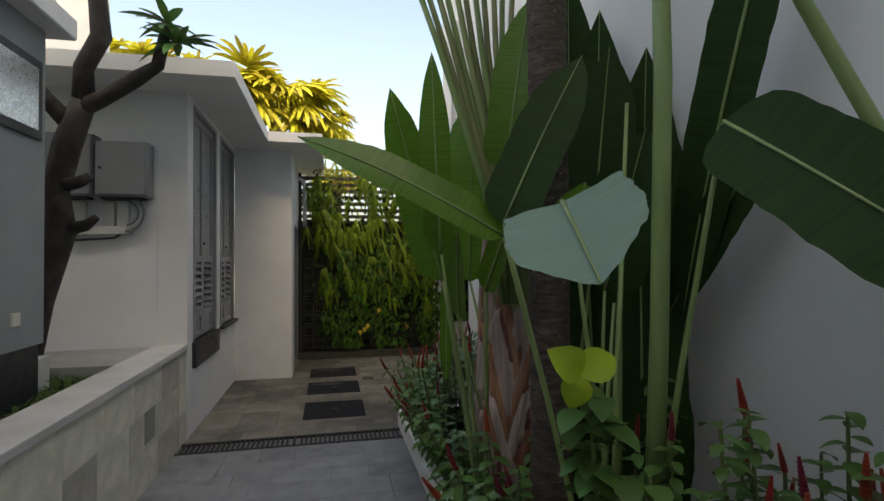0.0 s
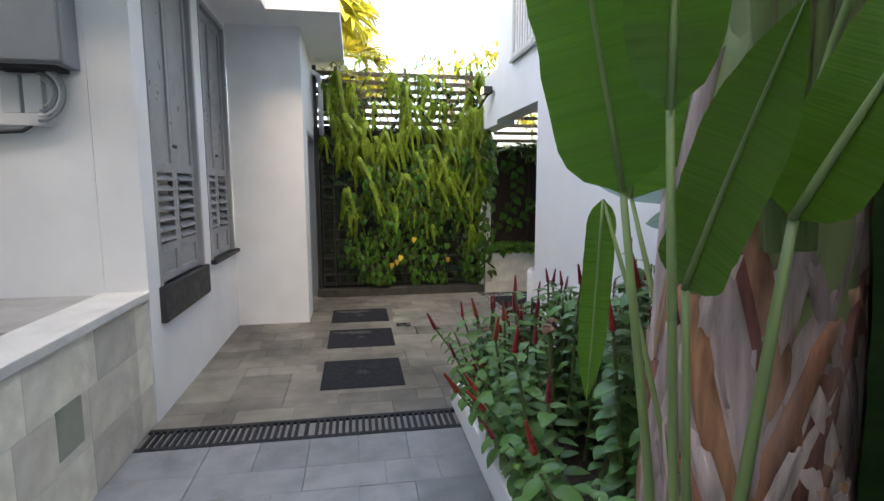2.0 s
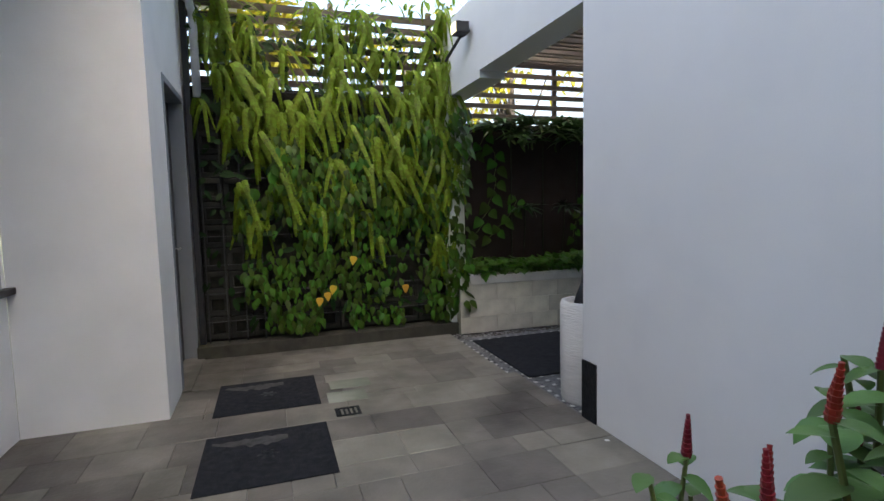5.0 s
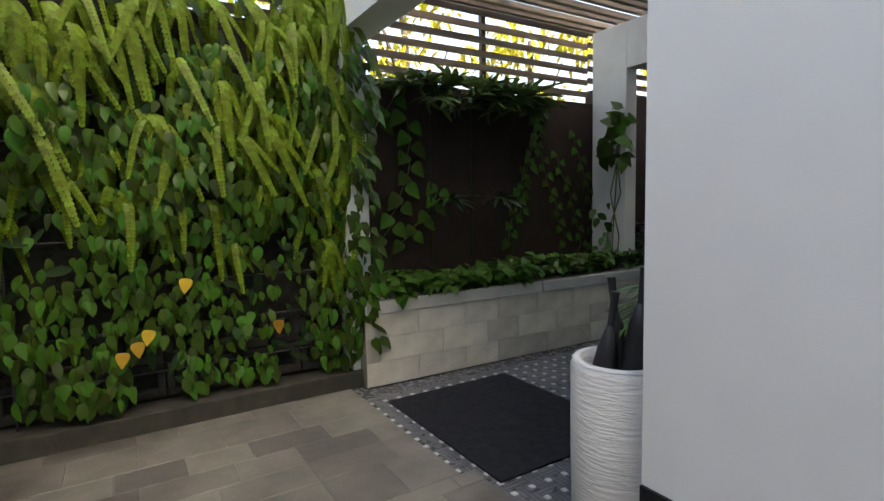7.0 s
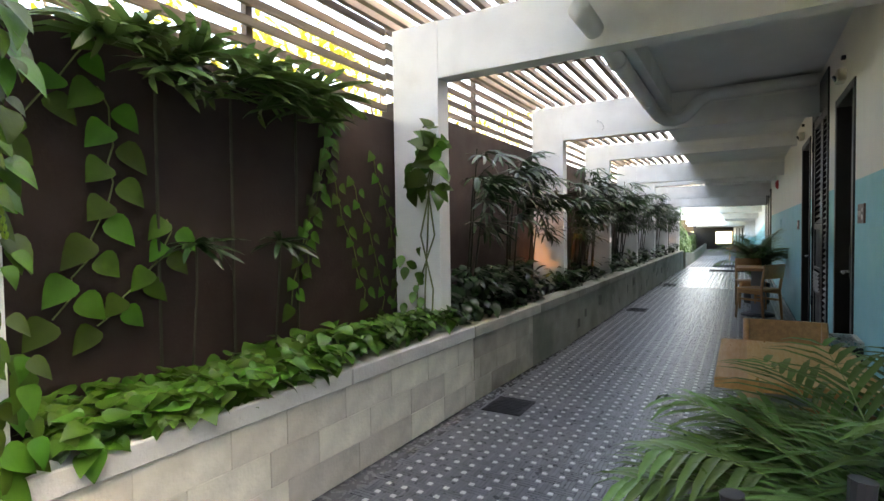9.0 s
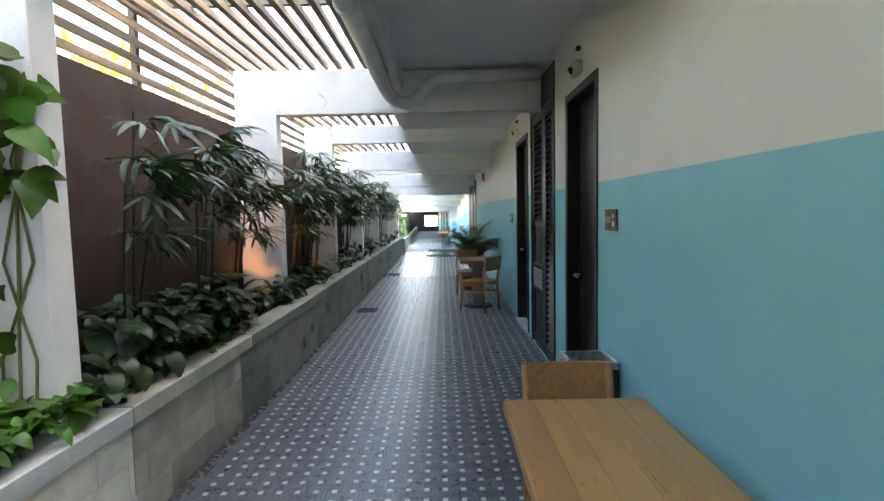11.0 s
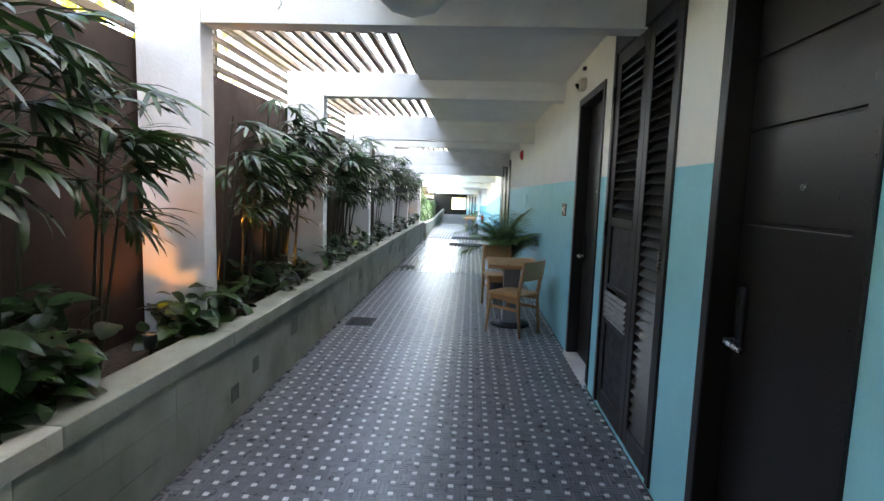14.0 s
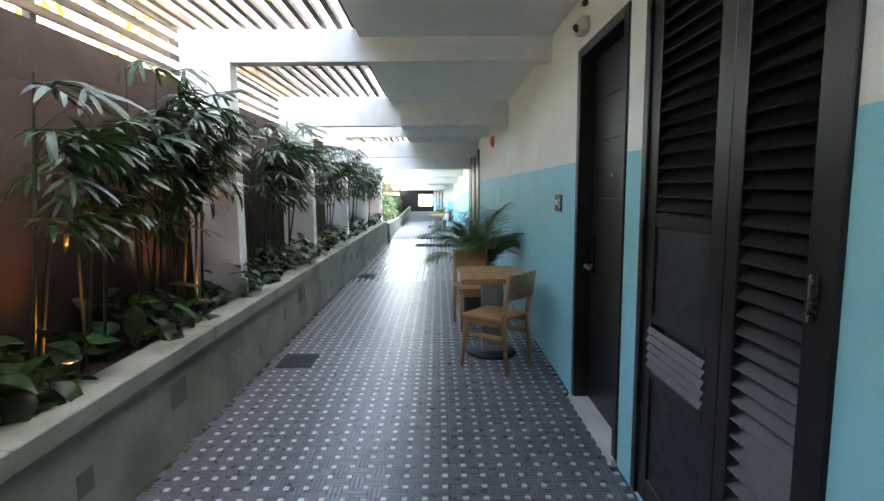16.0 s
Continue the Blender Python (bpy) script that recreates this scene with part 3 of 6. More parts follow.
# roof edge beam and drain pipe under the slab
setting("beam_edge", box_bm(5.5, 8.34, 9.0, 9.19, 2.62, 2.828, 0.006), M_CONC, "white concrete edge beam of the slab", "beam")
dp = tagged(new("drain_pipe"), "grey painted drain pipe bent under the ceiling beam", "pipe")
bm = bmesh.new()
tube(bm, [(5.0, 9.12, 2.56), (7.88, 9.12, 2.55), (8.08, 9.10, 2.53), (8.19, 9.05, 2.505), (8.235, 8.97, 2.495), (8.25, 8.88, 2.52), (8.26, 8.80, 2.60), (8.27, 8.72, 2.69), (8.27, 8.6, 2.735), (8.27, 7.7, 2.75)], 0.062, 16)
part("pipe", bm, M_CONC, dp, smooth=True)
for x in (6.0, 7.4):
    bm = bmesh.new()
    cyl(bm, (x, 9.12, 2.554), (x + 0.05, 9.12, 2.554), 0.070, seg=16)
    part("collar", bm, M_CONC, dp)


hk = tagged(new("wire_hook"), "bent bit of wire sticking out of the beam", "hook")
bm = bmesh.new()
tube(bm, [(8.362, 9.82, 2.60), (8.32, 9.81, 2.62), (8.30, 9.78, 2.60), (8.29, 9.74, 2.56), (8.30, 9.73, 2.52), (8.33, 9.76, 2.50)], 0.004, 6)
part("wire", bm, M_STEEL, hk)


# ---- doors ----
def room_door(name, x0, x1):
    d = empty(name, "very dark brown panelled wooden door, closed", "door", pose(x0, RY, 0), kind="structure")
    w, h = x1 - x0, 2.34
    part("door_frame", boxes([(0, 0.06, -0.2, 0.012, 0, h), (w - 0.06, w, -0.2, 0.012, 0, h), (0.06, w - 0.06, -0.2, 0.012, h - 0.06, h)], 0.004), M_DARK, d)
    leaf = part("door_leaf", box_bm(0.062, w - 0.062, -0.14, -0.10, 0.03, h - 0.062), M_DARK, d)
    zs = [0.03, 1.40, 1.74, 2.0, h - 0.062]
    for a, c in zip(zs, zs[1:]):
        part("panel", box_bm(0.066, w - 0.066, -0.10, -0.088, a + 0.005, c - 0.005, 0.004), M_DARK, leaf)
    hx = w - 0.13
    part("lock_plate", box_bm(hx - 0.025, hx + 0.025, -0.088, -0.074, 0.90, 1.16, 0.01), M_IRON, d)
    bm = bmesh.new()
    tube(bm, [(hx, -0.075, 0.955), (hx, -0.03, 0.955), (hx - 0.02, -0.022, 0.953), (hx - 0.12, -0.022, 0.95)], 0.010, 10)
    part("door_handle", bm, M_STEEL, d, "brushed steel lever", smooth=True)
    bm = bmesh.new()
    cyl(bm, (w / 2, -0.088, 1.53), (w / 2, -0.078, 1.53), 0.011)
    part("peephole", bm, M_STEEL, d)
    part("threshold", box_bm(0.0, w, -0.2, 0.03, -0.006, 0.035, 0.006), M_CAP, d, "pale stone threshold")
    return d


room_door("door_1", D1[0], D1[1])
room_door("door_2", D2[0], D2[1])


M_VENT = mat("grey_vent_metal", (0.09, 0.085, 0.085), 0.45, var=0.1, scale=8)


def louvre_doors():
    d = empty("door_louvre", "dark slatted double service door, closed", "door", pose(LV[0], RY, LV[2]), kind="structure")
    w, h = LV[1] - LV[0], LV[3] - LV[2]
    part("door_frame", boxes([(0, 0.05, -0.15, 0.014, 0, h), (w - 0.05, w, -0.15, 0.014, 0, h), (0.05, w - 0.05, -0.15, 0.014, h - 0.30, h), ], 0.004), M_DARK, d)
    for a, c, kind in ((0.052, 0.492, 0), (0.496, w - 0.052, 1)):
        st = 0.07 if kind == 0 else 0.09
        top = h - 0.302
        rails = [(0.0, 0.12), (top - 0.09, top)]
        if kind:
            rails += [(1.27, 1.33), (0.60, 0.635), (0.85, 0.88)]
        lf = part("door_leaf", boxes([(a, a + st, -0.05, 0.0, 0.005, top), (c - st, c, -0.05, 0.0, 0.005, top)] + [(a + st, c - st, -0.05, 0.0, lo, hi) for lo, hi in rails], 0.003), M_DARK, d)
        if kind:
            part("panel", box_bm(a + st, c - st, -0.035, -0.012, 0.88, 1.27, 0.003), M_BLACK, lf)
            part("panel", box_bm(a + st, c - st, -0.035, -0.012, 0.12, 0.60, 0.003), M_BLACK, lf)
            for k in range(5):
                bm = bmesh.new()
                add_box(bm, a + st - 0.01, c - st + 0.01, -0.003, 0.003, -0.014, 0.014, pose(0, 0.006, 0.665 + 0.038 * k, 30, 0, 0))
                part("vent_slat", bm, M_VENT, lf, "pale grey vent slat")
        spans = [(0.12, top - 0.09)] if kind == 0 else [(1.33, top - 0.09)]
        me = None
        for lo, hi in spans:
            n = int((hi - lo) / 0.056)
            for i in range(n):
                if me is None:
                    bm = bmesh.new()
                    add_box(bm, a + st, c - st, -0.029, 0.029, -0.004, 0.004, pose(0, 0, 0, -50, 0, 0))
                    o = part("slat", bm, M_DARK, lf)
                    me = o.data
                else:
                    o = new("slat", me)
                    o.parent = lf
                o.location = (0, -0.026, lo + (i + 0.5) * (hi - lo) / n)
        part("panel_back", box_bm(a + st, c - st, -0.075, -0.06, 0.1, top - 0.05), M_BLACK, lf)
    part("pull_handle", box_bm(0.075, 0.085, 0.0, 0.02, 1.10, 1.22, 0.003), M_STEEL, d, "steel pull handle")
    for z in (0.45, 1.2, 2.1):
        part("hinge", box_bm(w - 0.06, w - 0.045, 0.0, 0.02, z, z + 0.1), M_IRON, d)
    return d


louvre_doors()
# added black sheet in place of the unlit rooms behind the doors
setting("wall_rooms_dark", box_bm(2.9, 15.9, RY - 0.5, RY - 0.4, 0, 3.0), M_BLACK, "black sheet standing in for the shade behind the doors", "wall")


# ---- wall fittings ----
def sign(x0, z0, text):
    s = empty("room_sign", "small brown room number plaque reading %s" % text if text else "small brown room number plaque", "sign", pose(x0, RY, z0), group="room signs")
    w, h = 0.20, 0.125
    part("plate", box_bm(0, w, 0.001, 0.012, 0, h, 0.003), M_TERRA, s)
    if text:
        cu = bpy.data.curves.new("text", "FONT")
        cu.body, cu.size, cu.extrude = text, 0.052, 0.001
        cu.align_x = "CENTER"
        ob = new("number", cu)
        ob.parent = s
        ob.matrix_basis = pose(0.135, 0.0135, 0.045, 90, 0, 180)
        cu.materials.append(M_LETTER)
    else:
        part("number", box_bm(0.09, 0.18, 0.0125, 0.014, 0.045, 0.085), M_LETTER, s)
    bm = bmesh.new()
    for x, z, r in ((0.045, 0.085, 0.013), (0.045, 0.040, 0.018)):
        cyl(bm, (x, 0.012, z), (x, 0.014, z), r, seg=12)
    part("symbol", bm, M_LETTER, s)


sign(6.185, 1.335, "1101")
sign(10.50, 1.285, "")
for x in (6.98, 9.95):
    e = empty("emergency_light", "cream wall mounted emergency light above a door", "emergency light", pose(x, RY, 2.44), group="emergency lights")
    part("housing", box_bm(-0.075, 0.075, 0.001, 0.06, -0.04, 0.055, 0.015), M_CREAM, e)
    bm = bmesh.new()
    cyl(bm, (0, 0.06, 0.0), (0, 0.075, -0.01), 0.026)
    part("lens", bm, M_GLASS, e)
    part("sensor", box_bm(-0.02, 0.02, 0.001, 0.03, 0.13, 0.16, 0.005), M_BLACK, e)
fa = empty("fire_alarm", "small round dark red fire alarm bell", "alarm", pose(15.3, RY, 2.24))
bm = bmesh.new()
lathe(bm, [(0.0, 0.06), (0.05, 0.055), (0.09, 0.03), (0.1, 0.0)], 18)
bmesh.ops.transform(bm, matrix=pose(0, 0, 0, -90, 0, 0), verts=bm.verts)
part("bell", bm, M_RED, fa, smooth=True)
sw = empty("wall_switch", "small pale switch plate on turquoise wall", "switch", pose(14.3, RY, 1.38))
part("plate", box_bm(-0.06, 0.06, 0.001, 0.012, -0.1, 0.1, 0.004), M_BLUE, sw)

# ---- foliage ----
def leaf_mat(name, col, rough=0.42, trans=0.25, var=0.2, island=0.3, scale=8.0, spec=0.35):
    return mat(name, col, rough, var=var, scale=scale, bump=0.1, bscale=60, island=island, trans=trans, spec=spec)


M_FERN = leaf_mat("fern_green", (0.18, 0.27, 0.02), 0.5, 0.4)
M_POTHOS = leaf_mat("creeper_green", (0.050, 0.112, 0.010), 0.44, 0.25, island=0.5)
M_COVER = leaf_mat("groundcover_green", (0.06, 0.14, 0.016), 0.36, 0.25)
M_RHAPIS = leaf_mat("lady_palm_green", (0.017, 0.045, 0.010), 0.34, 0.2, spec=0.4)
# leaf green darkened to stand for shade between the wall plants
M_UNDER = leaf_mat("shade_undergrowth", (0.016, 0.038, 0.010), 0.65, 0.15, spec=0.15)
M_ARECA = leaf_mat("potted_palm_green", (0.095, 0.165, 0.045), 0.34, 0.25)
M_BANANA = mat("banana_leaf_green", (0.098, 0.228, 0.020), 0.30, var=0.18, scale=1.6, bump=0.18, bscale=2.2, stretch=(36, 1.2, 1), trans=0.45, coord="UV", stain=(0.13, 0.17, 0.03), stain_amt=0.35, stain_scale=0.4)
M_BANANAP = mat("pale_leaf_underside", (0.17, 0.27, 0.20), 0.45, var=0.08, scale=1.6, bump=0.12, bscale=2.2, stretch=(36, 1.2, 1), trans=0.15, coord="UV")
M_RIB = mat("pale_green_stalk", (0.22, 0.31, 0.11), 0.4, var=0.2, scale=5, stain=(0.12, 0.10, 0.05), stain_amt=0.3, stretch=(1, 1, 0.2))
M_COSTUS = leaf_mat("ginger_leaf_green", (0.088, 0.185, 0.048), 0.36, 0.2)
M_SPIKE = mat("red_flower_spike", (0.24, 0.014, 0.02), 0.4, var=0.3, scale=30, bump=0.3, bscale=80, per_object=0.35)
M_DEAD = mat("withered_flower", (0.20, 0.115, 0.075), 0.8, var=0.3, scale=20, bump=0.3)
M_SHEATH = mat("fibrous_sheath", (0.43, 0.325, 0.30), 0.7, var=0.3, scale=9, bump=0.6, bscale=25, per_object=0.3, stretch=(3, 3, 0.4), stain=(0.15, 0.085, 0.065), stain_amt=0.55, stain_scale=4)
M_TRUNK = mat("dark_palm_trunk", (0.070, 0.052, 0.043), 0.9, var=0.5, scale=16, bump=0.8, bscale=30, stain=(0.20, 0.165, 0.14), stain_amt=0.6, stain_scale=9, stretch=(1, 1, 3.5))
M_BARK = mat("grey_bark", (0.03, 0.024, 0.021), 0.8, var=0.3, scale=8, bump=0.6, bscale=25, stain=(0.12, 0.11, 0.10), stain_amt=0.4, stain_scale=4)
M_LIME = leaf_mat("lime_leaf", (0.33, 0.45, 0.03), 0.4, 0.35, island=0.15)
# the yellow of sunlight is put into this far palm and tree colour
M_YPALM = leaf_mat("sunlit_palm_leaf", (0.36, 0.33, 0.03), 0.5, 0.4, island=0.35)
M_GRASS = leaf_mat("grass_green", (0.07, 0.13, 0.025), 0.5, 0.25)
M_CANE = mat("dark_cane", (0.03, 0.03, 0.015), 0.6, var=0.3)
M_STEM = mat("thin_green_stem", (0.12, 0.15, 0.045), 0.5, var=0.25)
M_YELLOWED = leaf_mat("yellowed_leaf", (0.5, 0.29, 0.03), 0.5, 0.3)

HEART = [(0.0, 0.10), (0.04, 0.36), (0.16, 0.48), (0.34, 0.47), (0.55, 0.36), (0.76, 0.20), (0.92, 0.07), (1.0, 0.0)]
LANCE = [(0.0, 0.06), (0.12, 0.30), (0.30, 0.47), (0.5, 0.5), (0.7, 0.40), (0.86, 0.22), (1.0, 0.0)]
STRAP = [(0.0, 0.3), (0.15, 0.5), (0.6, 0.5), (0.85, 0.36), (1.0, 0.0)]
BLADE = [(0.0, 0.25), (0.3, 0.5), (0.7, 0.36), (1.0, 0.0)]
BROAD = [(0.0, 0.04), (0.03, 0.30), (0.08, 0.42), (0.16, 0.48), (0.26, 0.5), (0.36, 0.5), (0.46, 0.49), (0.56, 0.48), (0.66, 0.45), (0.76, 0.39), (0.85, 0.30), (0.93, 0.18), (1.0, 0.0)]


class Leaves:
    """Collects leaf blades into one mesh."""

    def __init__(self, seed=0):
        self.v, self.f, self.uv, self.rng = [], [], [], random.Random(seed)

    def blade(self, m, length, width, prof, droop=0.5, fold=0.15, wave=0.0):
        base = len(self.v)
        x = z = 0.0
        pu = 0.0
        for u, w in prof:
            a = droop * (u + pu) / 2
            x += (u - pu) * length * math.cos(a)
            z -= (u - pu) * length * math.sin(a)
            pu = u
            h = w * width
            e = h * fold + (wave * self.rng.uniform(-1, 1) if wave else 0)
            e2 = h * fold + (wave * self.rng.uniform(-1, 1) if wave else 0)
            for p in ((x, h, z + e), (x, 0, z), (x, -h, z + e2)):
                q = m @ Vector(p)
                self.v.append((q.x, q.y, q.z))
                self.uv.append((pu, p[1]))
        n = len(prof)
        for i in range(n - 1):
            a = base + 3 * i
            self.f.append((a, a + 1, a + 4, a + 3))
            self.f.append((a + 1, a + 2, a + 5, a + 4))

    def mesh(self, name, material):
        me = bpy.data.meshes.new(name)
        me.from_pydata(self.v, [], self.f)
        me.polygons.foreach_set("use_smooth", [True] * len(me.polygons))
        layer = me.uv_layers.new(name="along").data
        layer.foreach_set("uv", [c for lp in me.loops for c in self.uv[lp.vertex_index]])
        me.materials.append(material)
        return me

    def part(self, name, material, parent, label=""):
        ob = new(name, self.mesh(name, material))
        if parent is not None:
            ob.parent = parent
        if label:
            ob["label"] = label
        return ob


def aim(p, d, up=(0, 0, 1), roll=0.0):
    """A pose at p whose x axis runs along d and whose z axis leans to up."""
    d = Vector(d).normalized()
    up = Vector(up)
    y = up.cross(d)
    if y.length < 1e-4:
        y = Vector((0, 1, 0)).cross(d)
    y.normalize()
    z = d.cross(y)
    m = Matrix((d, y, z)).transposed().to_4x4()
    return Matrix.Translation(p) @ m @ Matrix.Rotation(radians(roll), 4, "X")


def stuff(name, lv, material, label, category):
    return tagged(lv.part(name, material, None), label, category, kind="stuff")


# --- green wall plants ---
def fern_mesh(seed, n, lmin, lmax):
    made = []
    r = random.Random(seed)
    for i in range(n):
        lv = Leaves(seed * 40 + i)
        a = r.uniform(-0.55, 0.55)
        out = r.uniform(0.25, 0.6)
        L = r.uniform(lmin, lmax)
        d0 = Vector((math.sin(a) * 0.8, -out, r.uniform(-0.7, 0.1)))
        m = aim((r.uniform(-0.05, 0.05), 0, r.uniform(-0.03, 0.05)), d0, (0, -0.6, 1))
        # pinnate frond: paired short leaflets along a drooping rib
        k = 20
        x = z = 0.0
        dr = r.uniform(1.7, 2.3)
        pts = []
        for j in range(k + 1):
            ang = min(dr * (j / k) ** 0.3 * 1.1, 1.6)
            pts.append((Vector((x, 0, z)), ang))
            x += L / k * math.cos(ang)
            z -= L / k * math.sin(ang)
        for j in range(1, k + 1):
            p, ang = pts[j]
            wj = 0.030 * (1 - 0.55 * (j / k) ** 3) * (0.8 + 0.4 * L)
            for s in (-1, 1):
                ld = Vector((math.cos(ang) * 0.35, s, -math.sin(ang) * 0.35 - 0.15))
                lm = m @ aim(p, ld, (math.sin(ang), 0, math.cos(ang)))
                lv.blade(lm, wj, L / k * 1.02, ((0, 0.5), (0.6, 0.5), (1, 0.1)), 0.3, 0.1)
        made.append(lv.mesh("fern_frond", M_FERN))
    return made


rngG = random.Random(11)
FERNS = [fern_mesh(i, n, a, c) for i, (n, a, c) in enumerate([(9, 0.25, 0.5), (7, 0.35, 0.62), (11, 0.2, 0.42), (6, 0.3, 0.55)])]
spots = []
for i in range(15):
    spots.append((rngG.uniform(0.32, 2.62), rngG.uniform(2.75, 3.22)))
for i in range(46):
    spots.append((rngG.uniform(0.34, 2.66), rngG.uniform(2.1, 2.8)))
for i in range(16):
    spots.append((rngG.uniform(1.4, 2.66), rngG.uniform(1.6, 2.2)))
for i in range(16):
    spots.append((rngG.uniform(0.6, 2.6), rngG.uniform(0.7, 1.6)))
for i in range(30):
    spots.append((rngG.uniform(0.5, 2.68), rngG.uniform(1.4, 2.5)))
for i in range(8):
    spots.append((rngG.uniform(2.45, 2.68), rngG.uniform(0.8, 2.2)))
for x, z in spots:
    o = new("fern")
    o.matrix_basis = pose(x, 10.385 - rngG.uniform(0, 0.08), z, 0, rngG.uniform(-15, 15), rngG.uniform(-25, 25)) @ Matrix.Scale(rngG.uniform(0.8, 1.15), 4)
    for me in FERNS[rngG.randrange(4)]:
        new("frond", me).parent = o
    tagged(o, "sword fern with long hanging light green fronds on the green wall", "fern", "ferns on the green wall")
lv = Leaves(21)
r = lv.rng
for i in range(2250):
    z = 0.2 + 2.0 * r.random() ** 1.25
    x = r.uniform(0.62, 2.72) if z < 1.5 else r.uniform(0.9, 2.72)
    clump = noise.noise(Vector((x * 1.7, z * 1.7, 3.1)))
    if clump < -0.22 and r.random() < 0.75:
        continue
    if z < 0.48 and noise.noise(Vector((x * 2.5, 0.3, 9))) > 0.12:
        continue
    d = Vector((r.uniform(-0.5, 0.5), r.uniform(-0.6, -0.1), -1))
    L = r.uniform(0.055, 0.105) * (1.0 + 0.3 * max(0, clump))
    lv.blade(aim((x, 10.37 - max(0.0, clump + 0.15) * 0.32 * r.random() - r.uniform(0, 0.05), z), d, (r.uniform(-0.8, 0.8), -1, r.uniform(-0.1, 0.9))), L * 1.1, L * r.uniform(0.46, 0.68), HEART if i % 2 else LANCE, r.uniform(0.2, 1.0), 0.25)
stuff("creeper_leaves", lv, M_POTHOS, "heart-shaped green creeper leaves covering the green wall", "creeper")
# inner leaves whose dark colour paints the shade in the gaps
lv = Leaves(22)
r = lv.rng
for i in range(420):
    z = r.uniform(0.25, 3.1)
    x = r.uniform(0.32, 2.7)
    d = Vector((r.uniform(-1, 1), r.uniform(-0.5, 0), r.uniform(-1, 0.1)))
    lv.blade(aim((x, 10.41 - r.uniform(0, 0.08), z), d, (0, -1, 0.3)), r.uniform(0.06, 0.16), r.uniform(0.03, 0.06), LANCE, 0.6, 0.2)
stuff("undergrowth_leaves", lv, M_UNDER, "leaves in the depth of the green wall, coloured dark for shade", "creeper")
lv = Leaves(23)
for i in range(5):
    x, z = rngG.uniform(0.8, 2.6), rngG.uniform(0.3, 1.3)
    lv.blade(aim((x, 10.2, z), (rngG.uniform(-0.3, 0.3), -0.3, -1), (0, -1, 0.3)), 0.09, 0.07, HEART, 0.4, 0.15)
stuff("yellowed_leaves", lv, M_YELLOWED, "scattered yellowed leaves on the green wall", "creeper")
lv = Leaves(24)
r = lv.rng
for i in range(620):
    z = 2.72 + 0.72 * r.random() ** 1.2
    x = r.uniform(0.3, 2.75)
    d = Vector((r.uniform(-1, 1), r.uniform(-0.7, 0.3), r.uniform(-0.5, 1)))
    lv.blade(aim((x, 10.5 + r.uniform(-0.15, 0.12), z), d, (0, -0.4, 1)), r.uniform(0.07, 0.2), r.uniform(0.025, 0.05), LANCE, 0.9, 0.2)
stuff("crest_leaves", lv, M_FERN, "mixed spiky leaves along the top of the green wall", "creeper")

# --- planter bay: groundcover, creepers on the brown wall ---
lv = Leaves(31)
r = lv.rng
for i in range(1900):
    x = r.uniform(2.86, 5.5)
    y = r.uniform(10.16, 10.62)
    hgt = 0.60 + 0.12 * r.random() + 0.10 * max(0, noise.noise(Vector((x * 2, y * 2, 0))))
    d = Vector((r.uniform(-1, 1), r.uniform(-1, 0.5), r.uniform(-0.5, 0.2)))
    L = r.uniform(0.06, 0.115)
    lv.blade(aim((x, y, hgt), d, (r.uniform(-0.4, 0.4), r.uniform(-0.6, 0.2), 1)), L, L * 0.8, HEART, 0.5, 0.2)
stuff("groundcover_leaves", lv, M_COVER, "dense heart-leaved groundcover in the planter", "groundcover")


def wall_creeper(seed, x, z0, z1, n, side=0.05, big=0.085):
    c = tagged(new("wall_creeper"), "climbing creeper with light green heart leaves on the brown wall", "creeper", "creepers on the brown wall")
    lv = Leaves(seed)
    r = lv.rng
    pts = []
    for i in range(n):
        u = i / (n - 1)
        xx = x + 0.22 * math.sin(u * 2.2 + seed) + 0.02 * r.uniform(-1, 1)
        z = z0 + (z1 - z0) * u
        pts.append((xx, 10.648, z))
        s = 1 if i % 2 else -1
        lv.blade(aim((xx + s * 0.02, 10.635, z), (s * 0.7, -0.25, -0.75), (0, -1, 0.3)), big * r.uniform(1.0, 1.45), big * 1.05, HEART, 0.3, 0.2)
    bm = bmesh.new()
    tube(bm, pts, 0.004, 5)
    part("stem", bm, M_STEM, c)
    lv.part("leaves", M_POTHOS, c)


wall_creeper(1, 3.05, 1.95, 1.0, 13, big=0.12)
wall_creeper(2, 4.45, 2.1, 0.9, 17, big=0.085)
wall_creeper(5, 4.78, 2.0, 0.85, 17, big=0.075)
wall_creeper(6, 5.12, 1.9, 0.8, 15, big=0.075)
wall_creeper(9, 4.62, 2.15, 1.1, 15, big=0.07)
wall_creeper(12, 4.95, 1.7, 0.75, 13, big=0.07)
wall_creeper(14, 3.3, 1.4, 0.95, 9, big=0.10)
wall_creeper(15, 3.05, 2.15, 1.5, 8, big=0.11)


lv = Leaves(33)
r = lv.rng
for i in range(150):
    z = 0.2 + 2.1 * r.random() ** 0.8
    L = r.uniform(0.07, 0.14)
    lv.blade(aim((2.62 + r.uniform(-0.06, 0.15), 10.27 - r.uniform(0, 0.12), z), (r.uniform(-0.2, 0.9), -0.4, -0.8), (0.5, -1, 0.4)), L, L * 0.75, HEART, 0.5, 0.2)
stuff("corner_creeper_leaves", lv, M_POTHOS, "light green creeper leaves round the corner column", "creeper")

